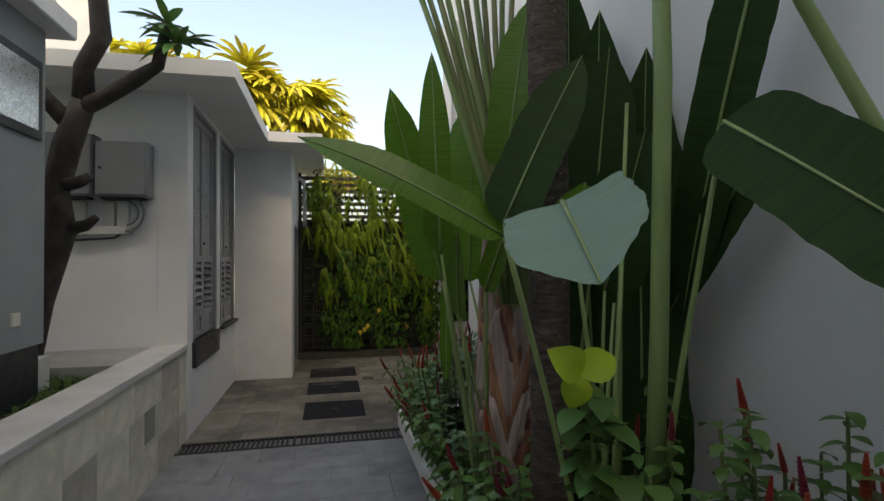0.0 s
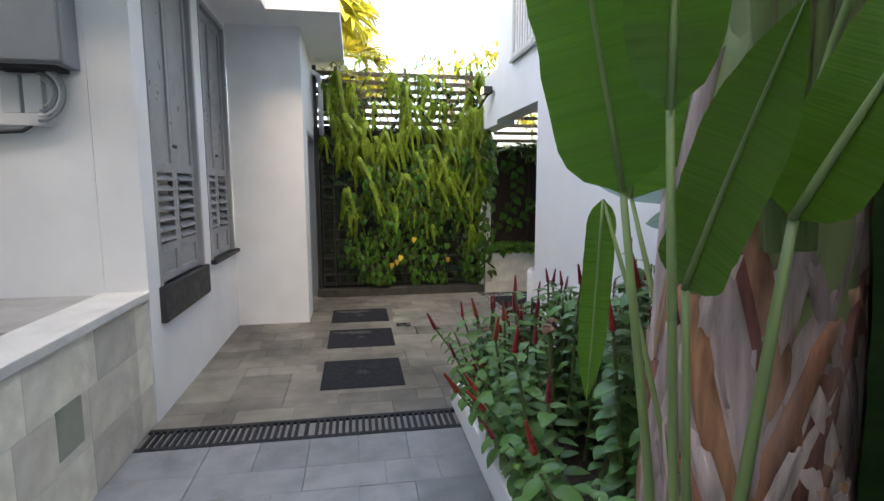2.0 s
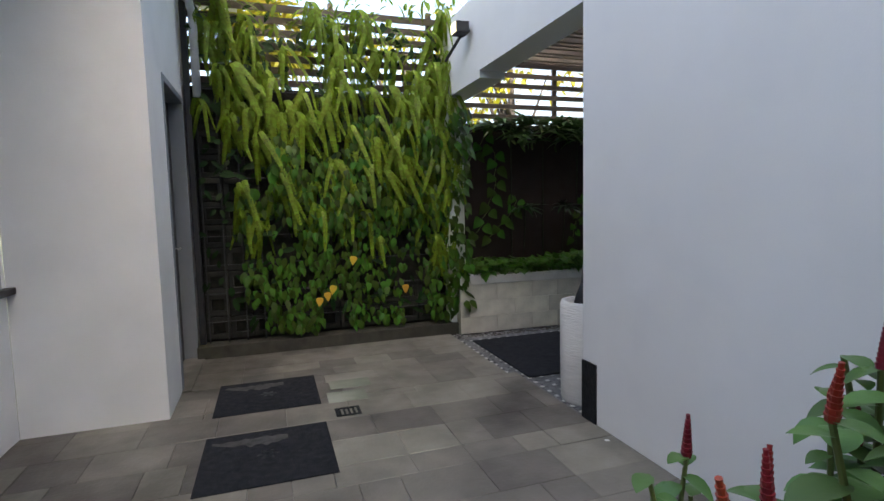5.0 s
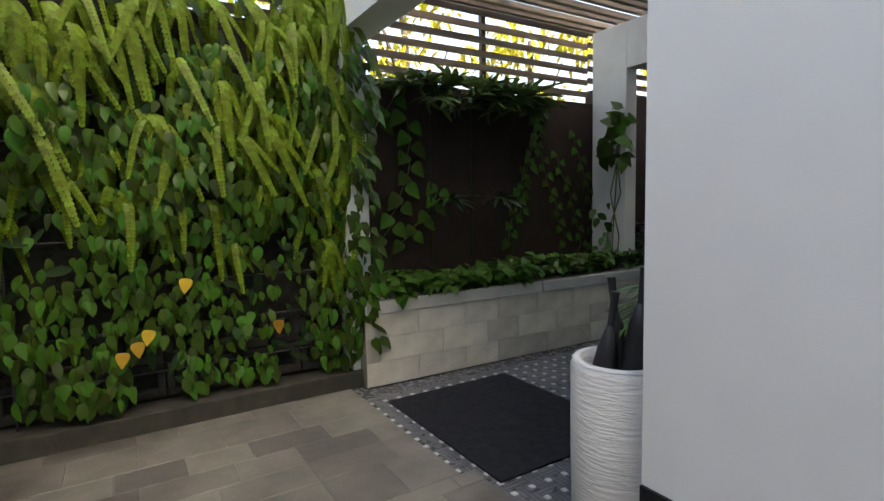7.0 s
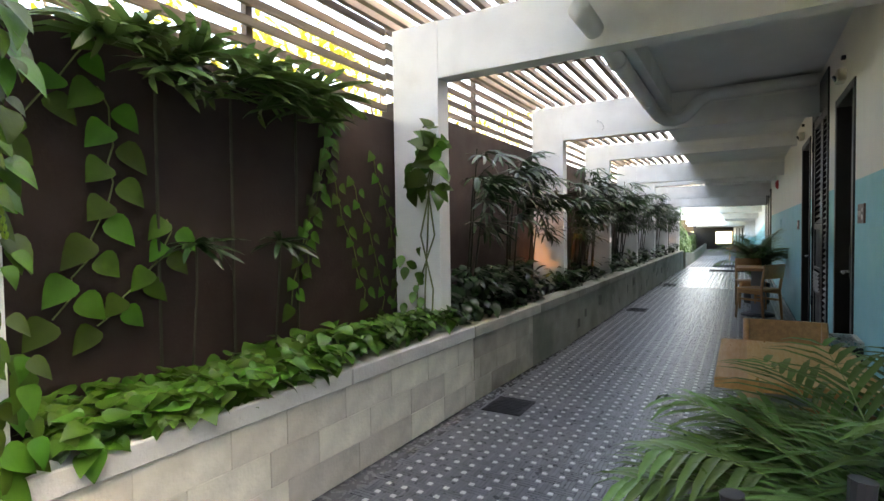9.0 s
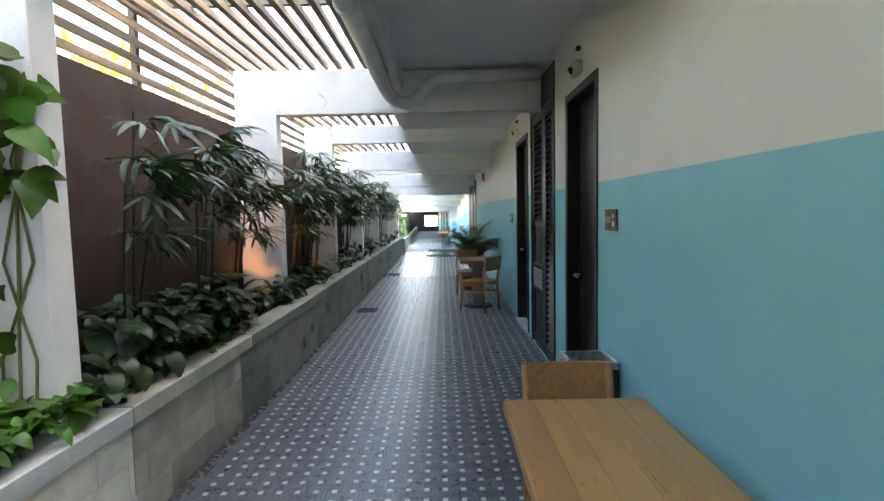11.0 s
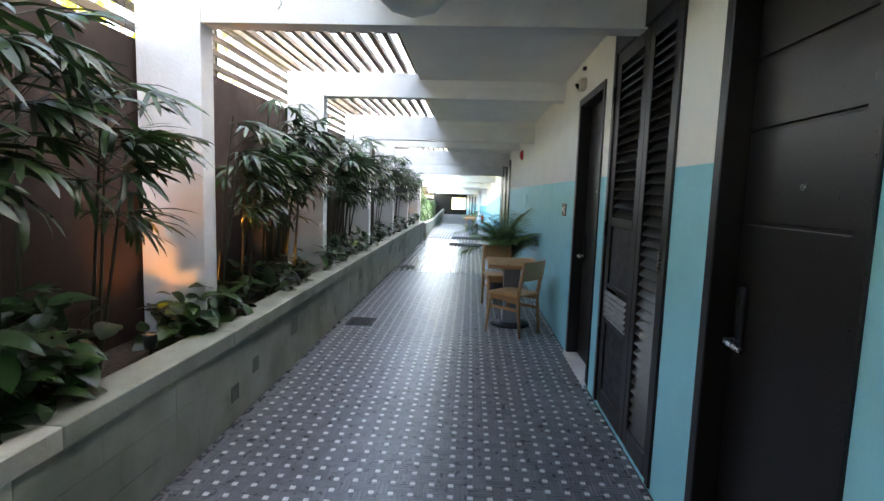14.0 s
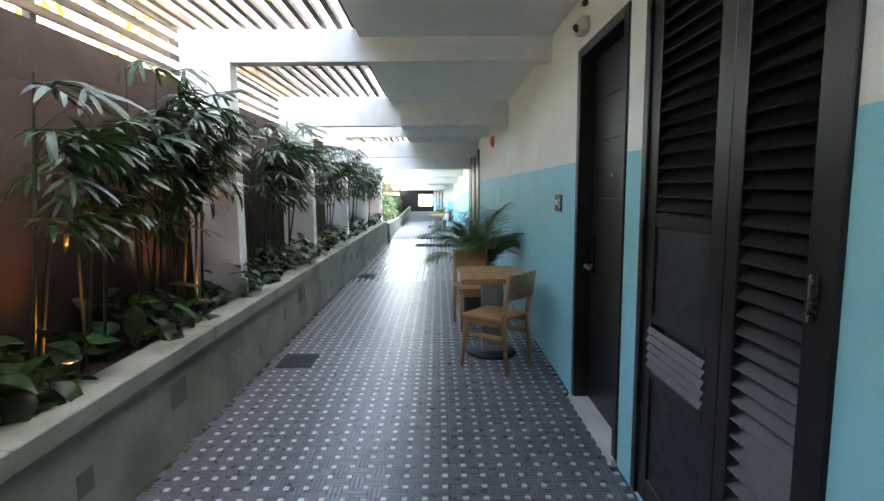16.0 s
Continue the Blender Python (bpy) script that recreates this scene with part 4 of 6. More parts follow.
# --- lady palms ---
def fan(lv, p, d, size, n):
    r = lv.rng
    m = aim(p, d, (0, 0, 1), r.uniform(-30, 30))
    for i in range(n):
        a = -1.25 + 2.5 * i / (n - 1) + r.uniform(-0.08, 0.08)
        L = size * (1 - 0.25 * abs(a) / 1.25) * r.uniform(0.85, 1.1)
        lm = m @ Matrix.Rotation(a, 4, "Z") @ Matrix.Rotation(r.uniform(-0.1, 0.25), 4, "Y")
        lv.blade(lm, L, L * 0.115, STRAP, r.uniform(0.4, 1.2), 0.25)


def lady_palm_mesh(seed, stems, hmin, hmax):
    lv = Leaves(seed)
    r = lv.rng
    bm = bmesh.new()
    for s in range(stems):
        bx, by = r.uniform(-0.25, 0.25), r.uniform(-0.06, 0.06)
        h = r.uniform(hmin, hmax)
        tx, ty = bx + r.uniform(-0.22, 0.22), by - r.uniform(0.0, 0.2)
        tube(bm, [(bx, by, 0), ((bx + tx) / 2, (by + ty) / 2, h / 2), (tx, ty, h)], [0.010, 0.009, 0.006], 6)
        for k in range(10):
            u = r.uniform(0.60, 1.0)
            p = Vector((bx + (tx - bx) * u, by + (ty - by) * u, h * u))
            a = r.uniform(-2.6, -0.5) if r.random() < 0.8 else r.uniform(0, 6.28)
            d = Vector((math.cos(a), math.sin(a), r.uniform(-0.1, 0.9)))
            q = p + d.normalized() * r.uniform(0.10, 0.28)
            tube(bm, [p, (p + q) / 2 + Vector((0, 0, 0.02)), q], 0.003, 4)
            fan(lv, q, d + Vector((0, 0, -0.35)), r.uniform(0.2, 0.31), r.randint(5, 9))
    me = bpy.data.meshes.new("lady_palm_stems")
    bm.to_mesh(me)
    bm.free()
    me.materials.append(M_CANE)
    return me, lv.mesh("lady_palm_leaves", M_RHAPIS)


LADY = [lady_palm_mesh(40 + i, s, a, c) for i, (s, a, c) in enumerate([(4, 1.35, 1.85), (3, 1.15, 1.7), (5, 1.3, 1.8)])]
rngL = random.Random(5)


def lady_palm(x, y, k, sc=1.0, rz=0):
    p = empty("lady_palm", "slender lady palm with glossy dark fan leaves in the planter", "palm", pose(x, y, 0.5, 0, 0, rz), "lady palms")
    for nm, me in zip(("cane", "foliage"), LADY[k]):
        o = new(nm, me)
        o.parent = p
        o.scale = (sc, sc, sc)
    return p


for x, k, sc in ((6.25, 1, 1.0), (7.15, 0, 1.08), (7.75, 1, 0.95), (9.0, 1, 0.95), (9.45, 0, 0.9), (9.95, 2, 1.0), (10.25, 1, 0.85), (10.55, 0, 1.12), (11.7, 1, 1.05), (12.1, 2, 0.9), (12.6, 0, 1.0), (13.1, 1, 1.15),
                 (14.7, 0, 1.0), (15.6, 1, 1.1), (17.0, 2, 1.0), (18.1, 0, 1.0), (19.6, 1, 1.0), (20.5, 0, 1.0)):
    lady_palm(x, 10.50, k, sc, rngL.uniform(-25, 25))
for x, z in ((3.55, 1.0), (4.05, 0.95)):
    p = empty("young_lady_palm", "small lady palm with bent fan leaves against the brown wall", "palm", pose(x, 10.58, 0.52), "young lady palms")
    lv = Leaves(int(x * 10))
    bm = bmesh.new()
    tube(bm, [(0, 0, 0), (0.03, -0.03, 0.55), (0.0, -0.08, 0.78)], 0.006, 6)
    part("stem", bm, M_CANE, p)
    for a in (-2.4, -1.6, -0.7):
        fan(lv, Vector((0, -0.08, 0.76)), (math.cos(a), math.sin(a) * 0.6, 0.25), 0.27, 6)
    lv.part("leaves", M_RHAPIS, p)
for x, k in ((3.45, 2), (3.85, 1), (4.3, 0)):
    p = empty("fence_palm", "fan palm leaning over the top of the garden wall, paler green for daylight", "palm", pose(x, 10.62, 2.05), "palms over the wall")
    lv = Leaves(60 + k)
    bm = bmesh.new()
    tube(bm, [(0, 0.02, -1.5), (0, 0.0, 0.05)], 0.008, 6)
    part("stem", bm, M_CANE, p)
    for i in range(12):
        a = lv.rng.uniform(-3.0, -0.1)
        fan(lv, Vector((lv.rng.uniform(-0.3, 0.3), -0.03, lv.rng.uniform(-0.05, 0.15))), (math.cos(a), math.sin(a) * 0.6, 0.35), lv.rng.uniform(0.28, 0.42), 9)
    # brighter green than the lady palms, puts the daylight into the leaf colour
    lv.part("leaves", M_ARECA, p)
# low leafy plants in the planter
lv = Leaves(70)
r = lv.rng
for i in range(2300):
    x = 5.55 + 15.5 * r.random() ** 1.35
    y = r.uniform(10.17, 10.6)
    if noise.noise(Vector((x * 1.2, y, 4))) < -0.15:
        continue
    d = Vector((r.uniform(-1, 1), r.uniform(-1, 0.3), r.uniform(-0.4, 0.5)))
    L = r.uniform(0.09, 0.2)
    lv.blade(aim((x, y, 0.55 + 0.3 * r.random() ** 1.5), d, (0, -0.3, 1)), L, L * 0.6, HEART if i % 2 else LANCE, 0.8, 0.2)
for i in range(520):
    x, y = r.uniform(5.6, 7.55), r.uniform(10.2, 10.58)
    if noise.noise(Vector((x * 1.6, y, 8))) < -0.1:
        continue
    d = Vector((r.uniform(-1, 1), r.uniform(-1, 0.2), r.uniform(-0.7, 0.4)))
    L = r.uniform(0.12, 0.21)
    lv.blade(aim((x, y, 0.66 + 0.34 * r.random()), d, (0, -0.3, 1)), L, L * 0.55, LANCE, 0.8, 0.2)
stuff("planter_leaves", lv, M_RHAPIS, "low dark leafy plants along the planter", "groundcover")
# creeper on the column
cc = tagged(new("column_creeper"), "bright green creeper climbing a white column", "creeper")
lv = Leaves(75)
r = lv.rng
for i in range(30):
    a = r.uniform(0, 6.28)
    d = Vector((r.uniform(-0.5, 0.5), r.uniform(-0.8, 0.8), r.uniform(-0.9, 0.5)))
    L = r.uniform(0.11, 0.2)
    lv.blade(aim((5.26 + r.uniform(-0.08, 0.05), 10.30 + r.uniform(-0.16, 0.16), 1.86 + r.uniform(-0.28, 0.25)), d, (-0.5, -1, 0.3)), L, L * 0.72, HEART, 0.6, 0.2)
for i in range(12):
    L = r.uniform(0.09, 0.15)
    lv.blade(aim((5.27 + r.uniform(-0.08, 0.03), 10.45 + r.uniform(-0.1, 0.1), 1.2 - 0.045 * i), (r.choice((-1, 1)) * 0.8, -0.4, -0.5), (-1, -0.6, 0.3)), L, L * 0.5, LANCE, 0.5, 0.2)
lv.part("leaves", M_POTHOS, cc)
for k in range(3):
    bm = bmesh.new()
    tube(bm, [(5.31, 10.32 + 0.06 * k, 0.56), (5.318, 10.30 + 0.07 * k, 0.9), (5.315, 10.40 - 0.06 * k, 1.3), (5.318, 10.30 + 0.02 * k, 1.7), (5.31, 10.26, 1.9)], 0.006, 6)
    part("stem", bm, M_STEM, cc)

# --- bed at the courtyard: traveller's palms ---
def big_leaf(parent, base, tip, width, normal, droop=0.25, material=None, seed=0, root=None, fold=0.18, stalk=0.02):
    base, tip = Vector(base), Vector(tip)
    lv = Leaves(seed)
    L = (tip - base).length
    prof = []
    n = 26
    for i in range(n + 1):
        u = i / n
        w = 0.5 * min(1, (u / 0.10) ** 0.5 if u > 0 else 0.06) * (1 if u < 0.55 else max(0.0, 1 - ((u - 0.55) / 0.45) ** 2.2))
        prof.append((u, w * (1 + 0.03 * lv.rng.uniform(-1, 1))))
    m = aim(base, tip - base, normal)
    m = m @ Matrix.Rotation(-droop / 2, 4, "Y")
    lv.blade(m, L, width, prof, droop, fold, wave=width * 0.012)
    leaf = lv.part("leaf", material or M_BANANA, parent)
    bm = bmesh.new()
    pts = []
    x = z = 0.0
    for i in range(9):
        u = i / 8
        pts.append(m @ Vector((x, 0, z + 0.004)))
        a = droop * (u + 0.06)
        x += L / 8 * math.cos(a)
        z -= L / 8 * math.sin(a)
    tube(bm, pts, [stalk * 0.45 * (1 - 0.85 * i / 8) + 0.001 for i in range(9)], 6)
    part("midrib", bm, M_RIB, leaf, smooth=True)
    if root is not None:
        bm = bmesh.new()
        root = Vector(root)
        mid = (root + base) / 2 + Vector((0.0, 0.0, 0.05))
        tube(bm, [root, root.lerp(mid, 0.5), mid, mid.lerp(base, 0.5), base], [stalk, stalk * 0.85, stalk * 0.75, stalk * 0.65, stalk * 0.5], 8)
        part("leaf_stalk", bm, M_RIB, parent, smooth=True)
    return leaf


M_SHEATHR = mat("red_brown_sheath", (0.26, 0.105, 0.065), 0.7, var=0.5, scale=9, bump=0.5, bscale=25, per_object=0.4, stretch=(3, 3, 0.4), stain=(0.42, 0.33, 0.28), stain_amt=0.4, stain_scale=3)
M_SHEATHG = mat("green_leaf_sheath", (0.21, 0.24, 0.095), 0.5, var=0.2, scale=4, bump=0.2, bscale=25, per_object=0.25, stretch=(2, 2, 0.3), stain=(0.33, 0.29, 0.17), stain_amt=0.4, stain_scale=2)
M_SCAR = mat("pale_bark_scar", (0.21, 0.17, 0.14), 0.85, var=0.35, scale=30, bump=0.5, bscale=60, per_object=0.4)
tp = tagged(new("travellers_palm"), "large traveller's palm with woven pinkish sheaths and broad leaves", "palm")
TA = Vector((1.92, 4.15, 0))
bm = bmesh.new()
tube(bm, [TA + Vector((0, 0, 0.1)), TA + Vector((0, 0, 0.9)), TA + Vector((0, -0.02, 1.6)), TA + Vector((0.02, -0.03, 2.6))], [0.225, 0.205, 0.16, 0.09], 16)
part("trunk", bm, M_TRUNK, tp, smooth=True)
rs = random.Random(8)


def sheath(z0, h, a, tw, w0, w1, r0, flare, material):
    bm = bmesh.new()
    rows = []
    n = 9
    ph = rs.uniform(0, 6)
    for k in range(n):
        u = k / (n - 1)
        aa = a + tw * u ** 1.2
        w = w0 * (1 - u) + w1 * u
        rr = 1.2 * r0 + flare * u * u - 0.018 * u
        row = []
        for j in range(7):
            v = (j - 3) / 3
            rad = rr + 0.026 * (1 - v * v) - 0.012 * abs(v) ** 3 + 0.004 * math.sin(9 * v + 5 * u + ph)
            b = aa + v * w
            row.append(bm.verts.new((TA.x + rad * math.cos(b), TA.y + rad * math.sin(b), z0 + h * u + 0.03 * v * v * (1 if tw > 0 else -1) + 0.012 * rs.uniform(-1, 1) * (u > 0.8))))
        rows.append(row)
    for p, q in zip(rows, rows[1:]):
        for j in range(6):
            bm.faces.new((p[j], p[j + 1], q[j + 1], q[j]))
    o = part("leaf_sheath", bm, material, tp, smooth=True)
    sm = o.modifiers.new("thickness", "SOLIDIFY")
    sm.thickness = 0.007


# dry interwoven sheaths below, living green ones above
for i in range(78):
    lvl = i / 77
    z0 = 0.02 + 1.10 * lvl
    side = 1 if i % 2 else -1
    a = -2.1 + (i % 3 - 1) * 1.5 + rs.uniform(-0.35, 0.35)
    sheath(z0, rs.uniform(0.5, 0.85), a, side * rs.uniform(0.4, 0.95), rs.uniform(0.24, 0.40), rs.uniform(0.10, 0.18), 0.232 - 0.035 * z0 + rs.uniform(0, 0.012), rs.uniform(0.0, 0.012), M_SHEATHR if rs.random() < 0.42 else M_SHEATH)
for i in range(12):
    z0 = 1.16 + 0.085 * i
    side = 1 if i % 2 else -1
    sheath(z0, rs.uniform(0.7, 0.95), -2.1 - side * 0.75 + rs.uniform(-0.15, 0.15), side * rs.uniform(0.9, 1.2), 0.85, 0.3, 0.205 - 0.03 * (z0 - 1), 0.03, M_SHEATHG)
for i in range(9):
    z0 = 1.75 + 0.16 * i
    side = 1 if i % 2 else -1
    sheath(z0, rs.uniform(0.4, 0.6), rs.uniform(-1.6, 0.4), side * rs.uniform(0.2, 0.6), 0.34, 0.1, 0.135, 0.03, M_SHEATH)
for i in range(7):
    # loose dry strips hanging from the base
    bm = bmesh.new()
    x, y = 1.60 + 0.02 * i, 3.98 - 0.05 * (i % 3)
    lx = -0.06 - 0.025 * i
    tube(bm, [(x, y, 0.12), (x + lx * 0.5, y, 0.55), (x + lx, y - 0.02, 0.85 + 0.05 * (i % 4))], [0.016, 0.012, 0.003], 5)
    part("dry_strip", bm, M_SHEATH, tp, smooth=True)
# darkened copy of the banana leaf green, for blades that stand in shade
M_LEAFSHADE = mat("shade_green_leaf", (0.020, 0.050, 0.012), 0.6, spec=0.15, var=0.2, scale=2, bump=0.1, bscale=3, stretch=(30, 1, 1), coord="UV", trans=0.1)
big_leaf(tp, (1.373, 3.933, 1.587), (1.06, 3.79, 2.62), 0.25, (-0.55, -1, 0.0), 0.12, seed=1, root=(1.63, 4.04, 0.1), stalk=0.017)
big_leaf(tp, (1.305, 3.66, 1.73), (1.25, 3.60, 2.75), 0.16, (-0.5, -1, 0.0), 0.1, seed=2, root=(1.62, 3.98, 0.1), stalk=0.015)
big_leaf(tp, (1.432, 3.77, 1.39), (1.335, 3.42, 1.84), 0.145, (-0.8, -0.5, 0.0), 0.15, seed=3, root=(1.62, 3.93, 0.1), stalk=0.015)
big_leaf(tp, (1.507, 3.272, 1.806), (0.60, 3.50, 2.27), 0.21, (0.0, -0.8, 0.55), 0.35, seed=4, root=(1.87, 3.21, 0.3), stalk=0.015)
big_leaf(tp, (1.27, 2.17, 1.83), (1.14, 1.77, 1.66), 0.265, (-0.7, -0.7, 0.8), 0.3, M_BANANAP, 5, root=(1.86, 3.2, 1.75), stalk=0.013)
big_leaf(tp, (1.64, 2.82, 1.65), (1.55, 2.59, 1.95), 0.22, (-0.75, -0.8, 0.0), 0.1, seed=6, root=(1.95, 3.12, 0.3), stalk=0.015)
big_leaf(tp, (1.53, 3.62, 1.54), (1.66, 3.42, 2.02), 0.17, (-0.9, -0.5, 0.2), 0.2, seed=16, root=(1.60, 3.86, 0.1), stalk=0.019)
big_leaf(tp, (2.10, 2.62, 2.18), (2.30, 1.80, 1.50), 0.34, (-1, -0.4, 0.5), 0.3, M_LEAFSHADE, 7, root=(2.02, 3.0, 0.3), stalk=0.016)
big_leaf(tp, (2.35, 2.65, 3.0), (2.40, 3.25, 1.40), 0.26, (-1, -0.5, 0.2), 0.2, M_LEAFSHADE, 8)
big_leaf(tp, (1.50, 3.25, 1.86), (1.91, 3.28, 2.66), 0.27, (-0.5, -0.8, 0.15), 0.25, M_LEAFSHADE, 18, root=(1.87, 3.22, 0.3), stalk=0.013)
big_leaf(tp, (2.40, 2.80, 2.10), (2.40, 3.35, 1.42), 0.20, (-1, -0.6, 0.2), 0.2, M_LEAFSHADE, 9)
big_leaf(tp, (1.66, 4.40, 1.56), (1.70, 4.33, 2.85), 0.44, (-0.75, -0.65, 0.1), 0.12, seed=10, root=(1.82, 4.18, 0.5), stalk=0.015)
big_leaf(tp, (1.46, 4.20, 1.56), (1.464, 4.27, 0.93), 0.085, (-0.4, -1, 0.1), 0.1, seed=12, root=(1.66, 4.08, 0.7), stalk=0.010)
big_leaf(tp, (2.02, 3.30, 1.55), (2.16, 3.16, 2.3), 0.34, (-0.8, -0.8, 0.1), 0.1, M_LEAFSHADE, 13, root=(1.98, 3.34, 0.2), stalk=0.014)
big_leaf(tp, (2.15, 3.65, 1.7), (2.30, 3.70, 2.9), 0.38, (-0.8, -0.8, 0.1), 0.1, M_LEAFSHADE, 14, root=(2.0, 3.75, 0.2), stalk=0.015)
big_leaf(tp, (1.62, 3.55, 2.15), (1.72, 3.45, 3.0), 0.26, (-0.7, -0.8, 0.1), 0.1, seed=17, root=(1.72, 3.86, 1.5), stalk=0.014)
big_leaf(tp, (2.24, 4.55, 1.54), (1.86, 5.05, 1.60), 0.17, (-0.6, -0.6, 0.55), 0.35, M_BANANAP, 15, root=(1.98, 4.15, 1.1), stalk=0.014)
big_leaf(tp, (2.30, 4.62, 1.50), (2.10, 5.04, 1.42), 0.15, (-0.6, -0.6, 0.55), 0.35, M_BANANAP, 25, root=(2.0, 4.15, 1.0), stalk=0.012)
# leaves in the depth of the bed, their shade put into the dark green
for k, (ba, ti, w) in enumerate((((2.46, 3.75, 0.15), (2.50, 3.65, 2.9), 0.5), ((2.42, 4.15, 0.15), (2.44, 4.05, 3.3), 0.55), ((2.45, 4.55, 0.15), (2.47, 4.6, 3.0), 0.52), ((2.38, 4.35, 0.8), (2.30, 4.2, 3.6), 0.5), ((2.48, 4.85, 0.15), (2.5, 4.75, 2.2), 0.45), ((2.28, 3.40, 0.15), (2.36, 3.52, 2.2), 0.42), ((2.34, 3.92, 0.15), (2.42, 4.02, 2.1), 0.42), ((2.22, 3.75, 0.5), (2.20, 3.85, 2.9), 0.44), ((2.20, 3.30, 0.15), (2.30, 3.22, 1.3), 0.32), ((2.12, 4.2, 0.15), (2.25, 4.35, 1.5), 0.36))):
    big_leaf(tp, ba, ti, w, (-0.7, -0.9, 0.1), 0.12, M_LEAFSHADE, 40 + k)
# fan of pale stalks rising from the crown
for i in range(11):
    u = i / 10
    bm = bmesh.new()
    tube(bm, [(1.70 + 0.09 * u, 3.84 + 0.02 * (i % 3), 1.45), (1.60 + 0.17 * u, 3.84, 2.1), (1.34 + 0.42 * u, 3.86 + 0.02 * (i % 2), 2.9), (0.98 + 0.85 * u, 3.9, 3.9)], [0.021, 0.022, 0.018, 0.013], 8)
    part("leaf_stalk", bm, M_SHEATHG if i % 3 else M_RIB, tp, smooth=True)
bm = bmesh.new()
tube(bm, [(2.0, 2.95, 0.1), (2.015, 2.88, 1.44), (1.99, 2.80, 2.4), (1.92, 2.72, 3.6)], [0.040, 0.036, 0.034, 0.03], 10)
part("leaf_stalk", bm, M_RIB, tp, smooth=True)
for x, y, zt in ((1.93, 3.10, 1.9), (2.0, 3.18, 2.4), (1.96, 3.24, 1.5), (2.1, 3.05, 2.6)):
    bm = bmesh.new()
    tube(bm, [(x, y, 0.1), (x + 0.01, y - 0.02, zt * 0.6), (x + 0.05, y - 0.04, zt)], [0.016, 0.013, 0.008], 8)
    part("leaf_stalk", bm, M_RIB, tp, smooth=True)

# blades at the head of the stalks, above the court, unseen, added to shade the bed
for i in range(11):
    u = i / 10
    x = 0.98 + 0.85 * u
    big_leaf(tp, (x, 3.9, 3.88), (x + (x - 1.5) * 0.75, 3.9 + 0.12 * (i % 3 - 1), 5.15), 0.46, (0.1, -1, 0.25), 0.35, seed=70 + i)
big_leaf(tp, (1.92, 2.72, 3.58), (1.75, 2.15, 4.7), 0.46, (0, -1, 0.5), 0.4, seed=82)
bm = bmesh.new()
tube(bm, [(2.52, 2.22, 0.12), (2.47, 2.24, 1.5), (2.32, 2.26, 2.05), (2.10, 2.31, 2.46), (1.88, 2.36, 2.95)], [0.030, 0.027, 0.024, 0.021, 0.017], 10)
part("leaf_stalk", bm, M_RIB, tp, smooth=True)
big_leaf(tp, (1.88, 2.36, 2.95), (1.45, 2.45, 3.95), 0.42, (-0.3, -0.8, 0.5), 0.4, seed=83)

pt = tagged(new("palm_trunk"), "dark ringed palm trunk with pale scars in the planting bed", "palm")
bm = bmesh.new()
rb = random.Random(5)
rings = [(0.098 + 0.03 * max(0, 1 - i / 34) ** 2 + rb.uniform(-0.0025, 0.0025), 0.1 + 0.028 * i) for i in range(136)]
lathe(bm, rings, 24, (1.80, 3.44, 0))
part("trunk", bm, M_TRUNK, pt, smooth=True)
# crown out of view above the trunk, added with the canopy that shades the bed
for i in range(9):
    a = 6.28 * i / 9 + rb.uniform(-0.2, 0.2)
    c, d = math.cos(a), math.sin(a)
    big_leaf(pt, (1.80 + 0.1 * c, 3.44 + 0.1 * d, 3.86), (1.80 + 0.85 * c, 3.44 + 0.95 * d, 4.75), 0.4, (-c * 0.6, -d * 0.6, 1), 0.9, seed=90 + i)
for i in range(190):
    z = rb.uniform(0.3, 3.4)
    a = rb.uniform(-3.6, -0.6)
    w = rb.uniform(0.05, 0.28)
    hh = rb.uniform(0.003, 0.009)
    rr = 0.1005 + 0.03 * max(0, 1 - (z - 0.1) / 0.95) ** 2
    bm = bmesh.new()
    lo, hi = [], []
    for k in range(6):
        v = k / 5
        b = a + w * (v - 0.5)
        t = hh * math.sin(math.pi * (0.08 + 0.84 * v)) * rb.uniform(0.6, 1.2)
        zz = z + 0.01 * math.sin(v * 3 + i)
        lo.append(bm.verts.new((1.80 + (rr + 0.002) * math.cos(b), 3.44 + (rr + 0.002) * math.sin(b), zz - t)))
        hi.append(bm.verts.new((1.80 + (rr + 0.0035) * math.cos(b), 3.44 + (rr + 0.0035) * math.sin(b), zz + t)))
    for k in range(5):
        bm.faces.new((lo[k], lo[k + 1], hi[k + 1], hi[k]))
    part("leaf_scar", bm, M_SCAR, pt)


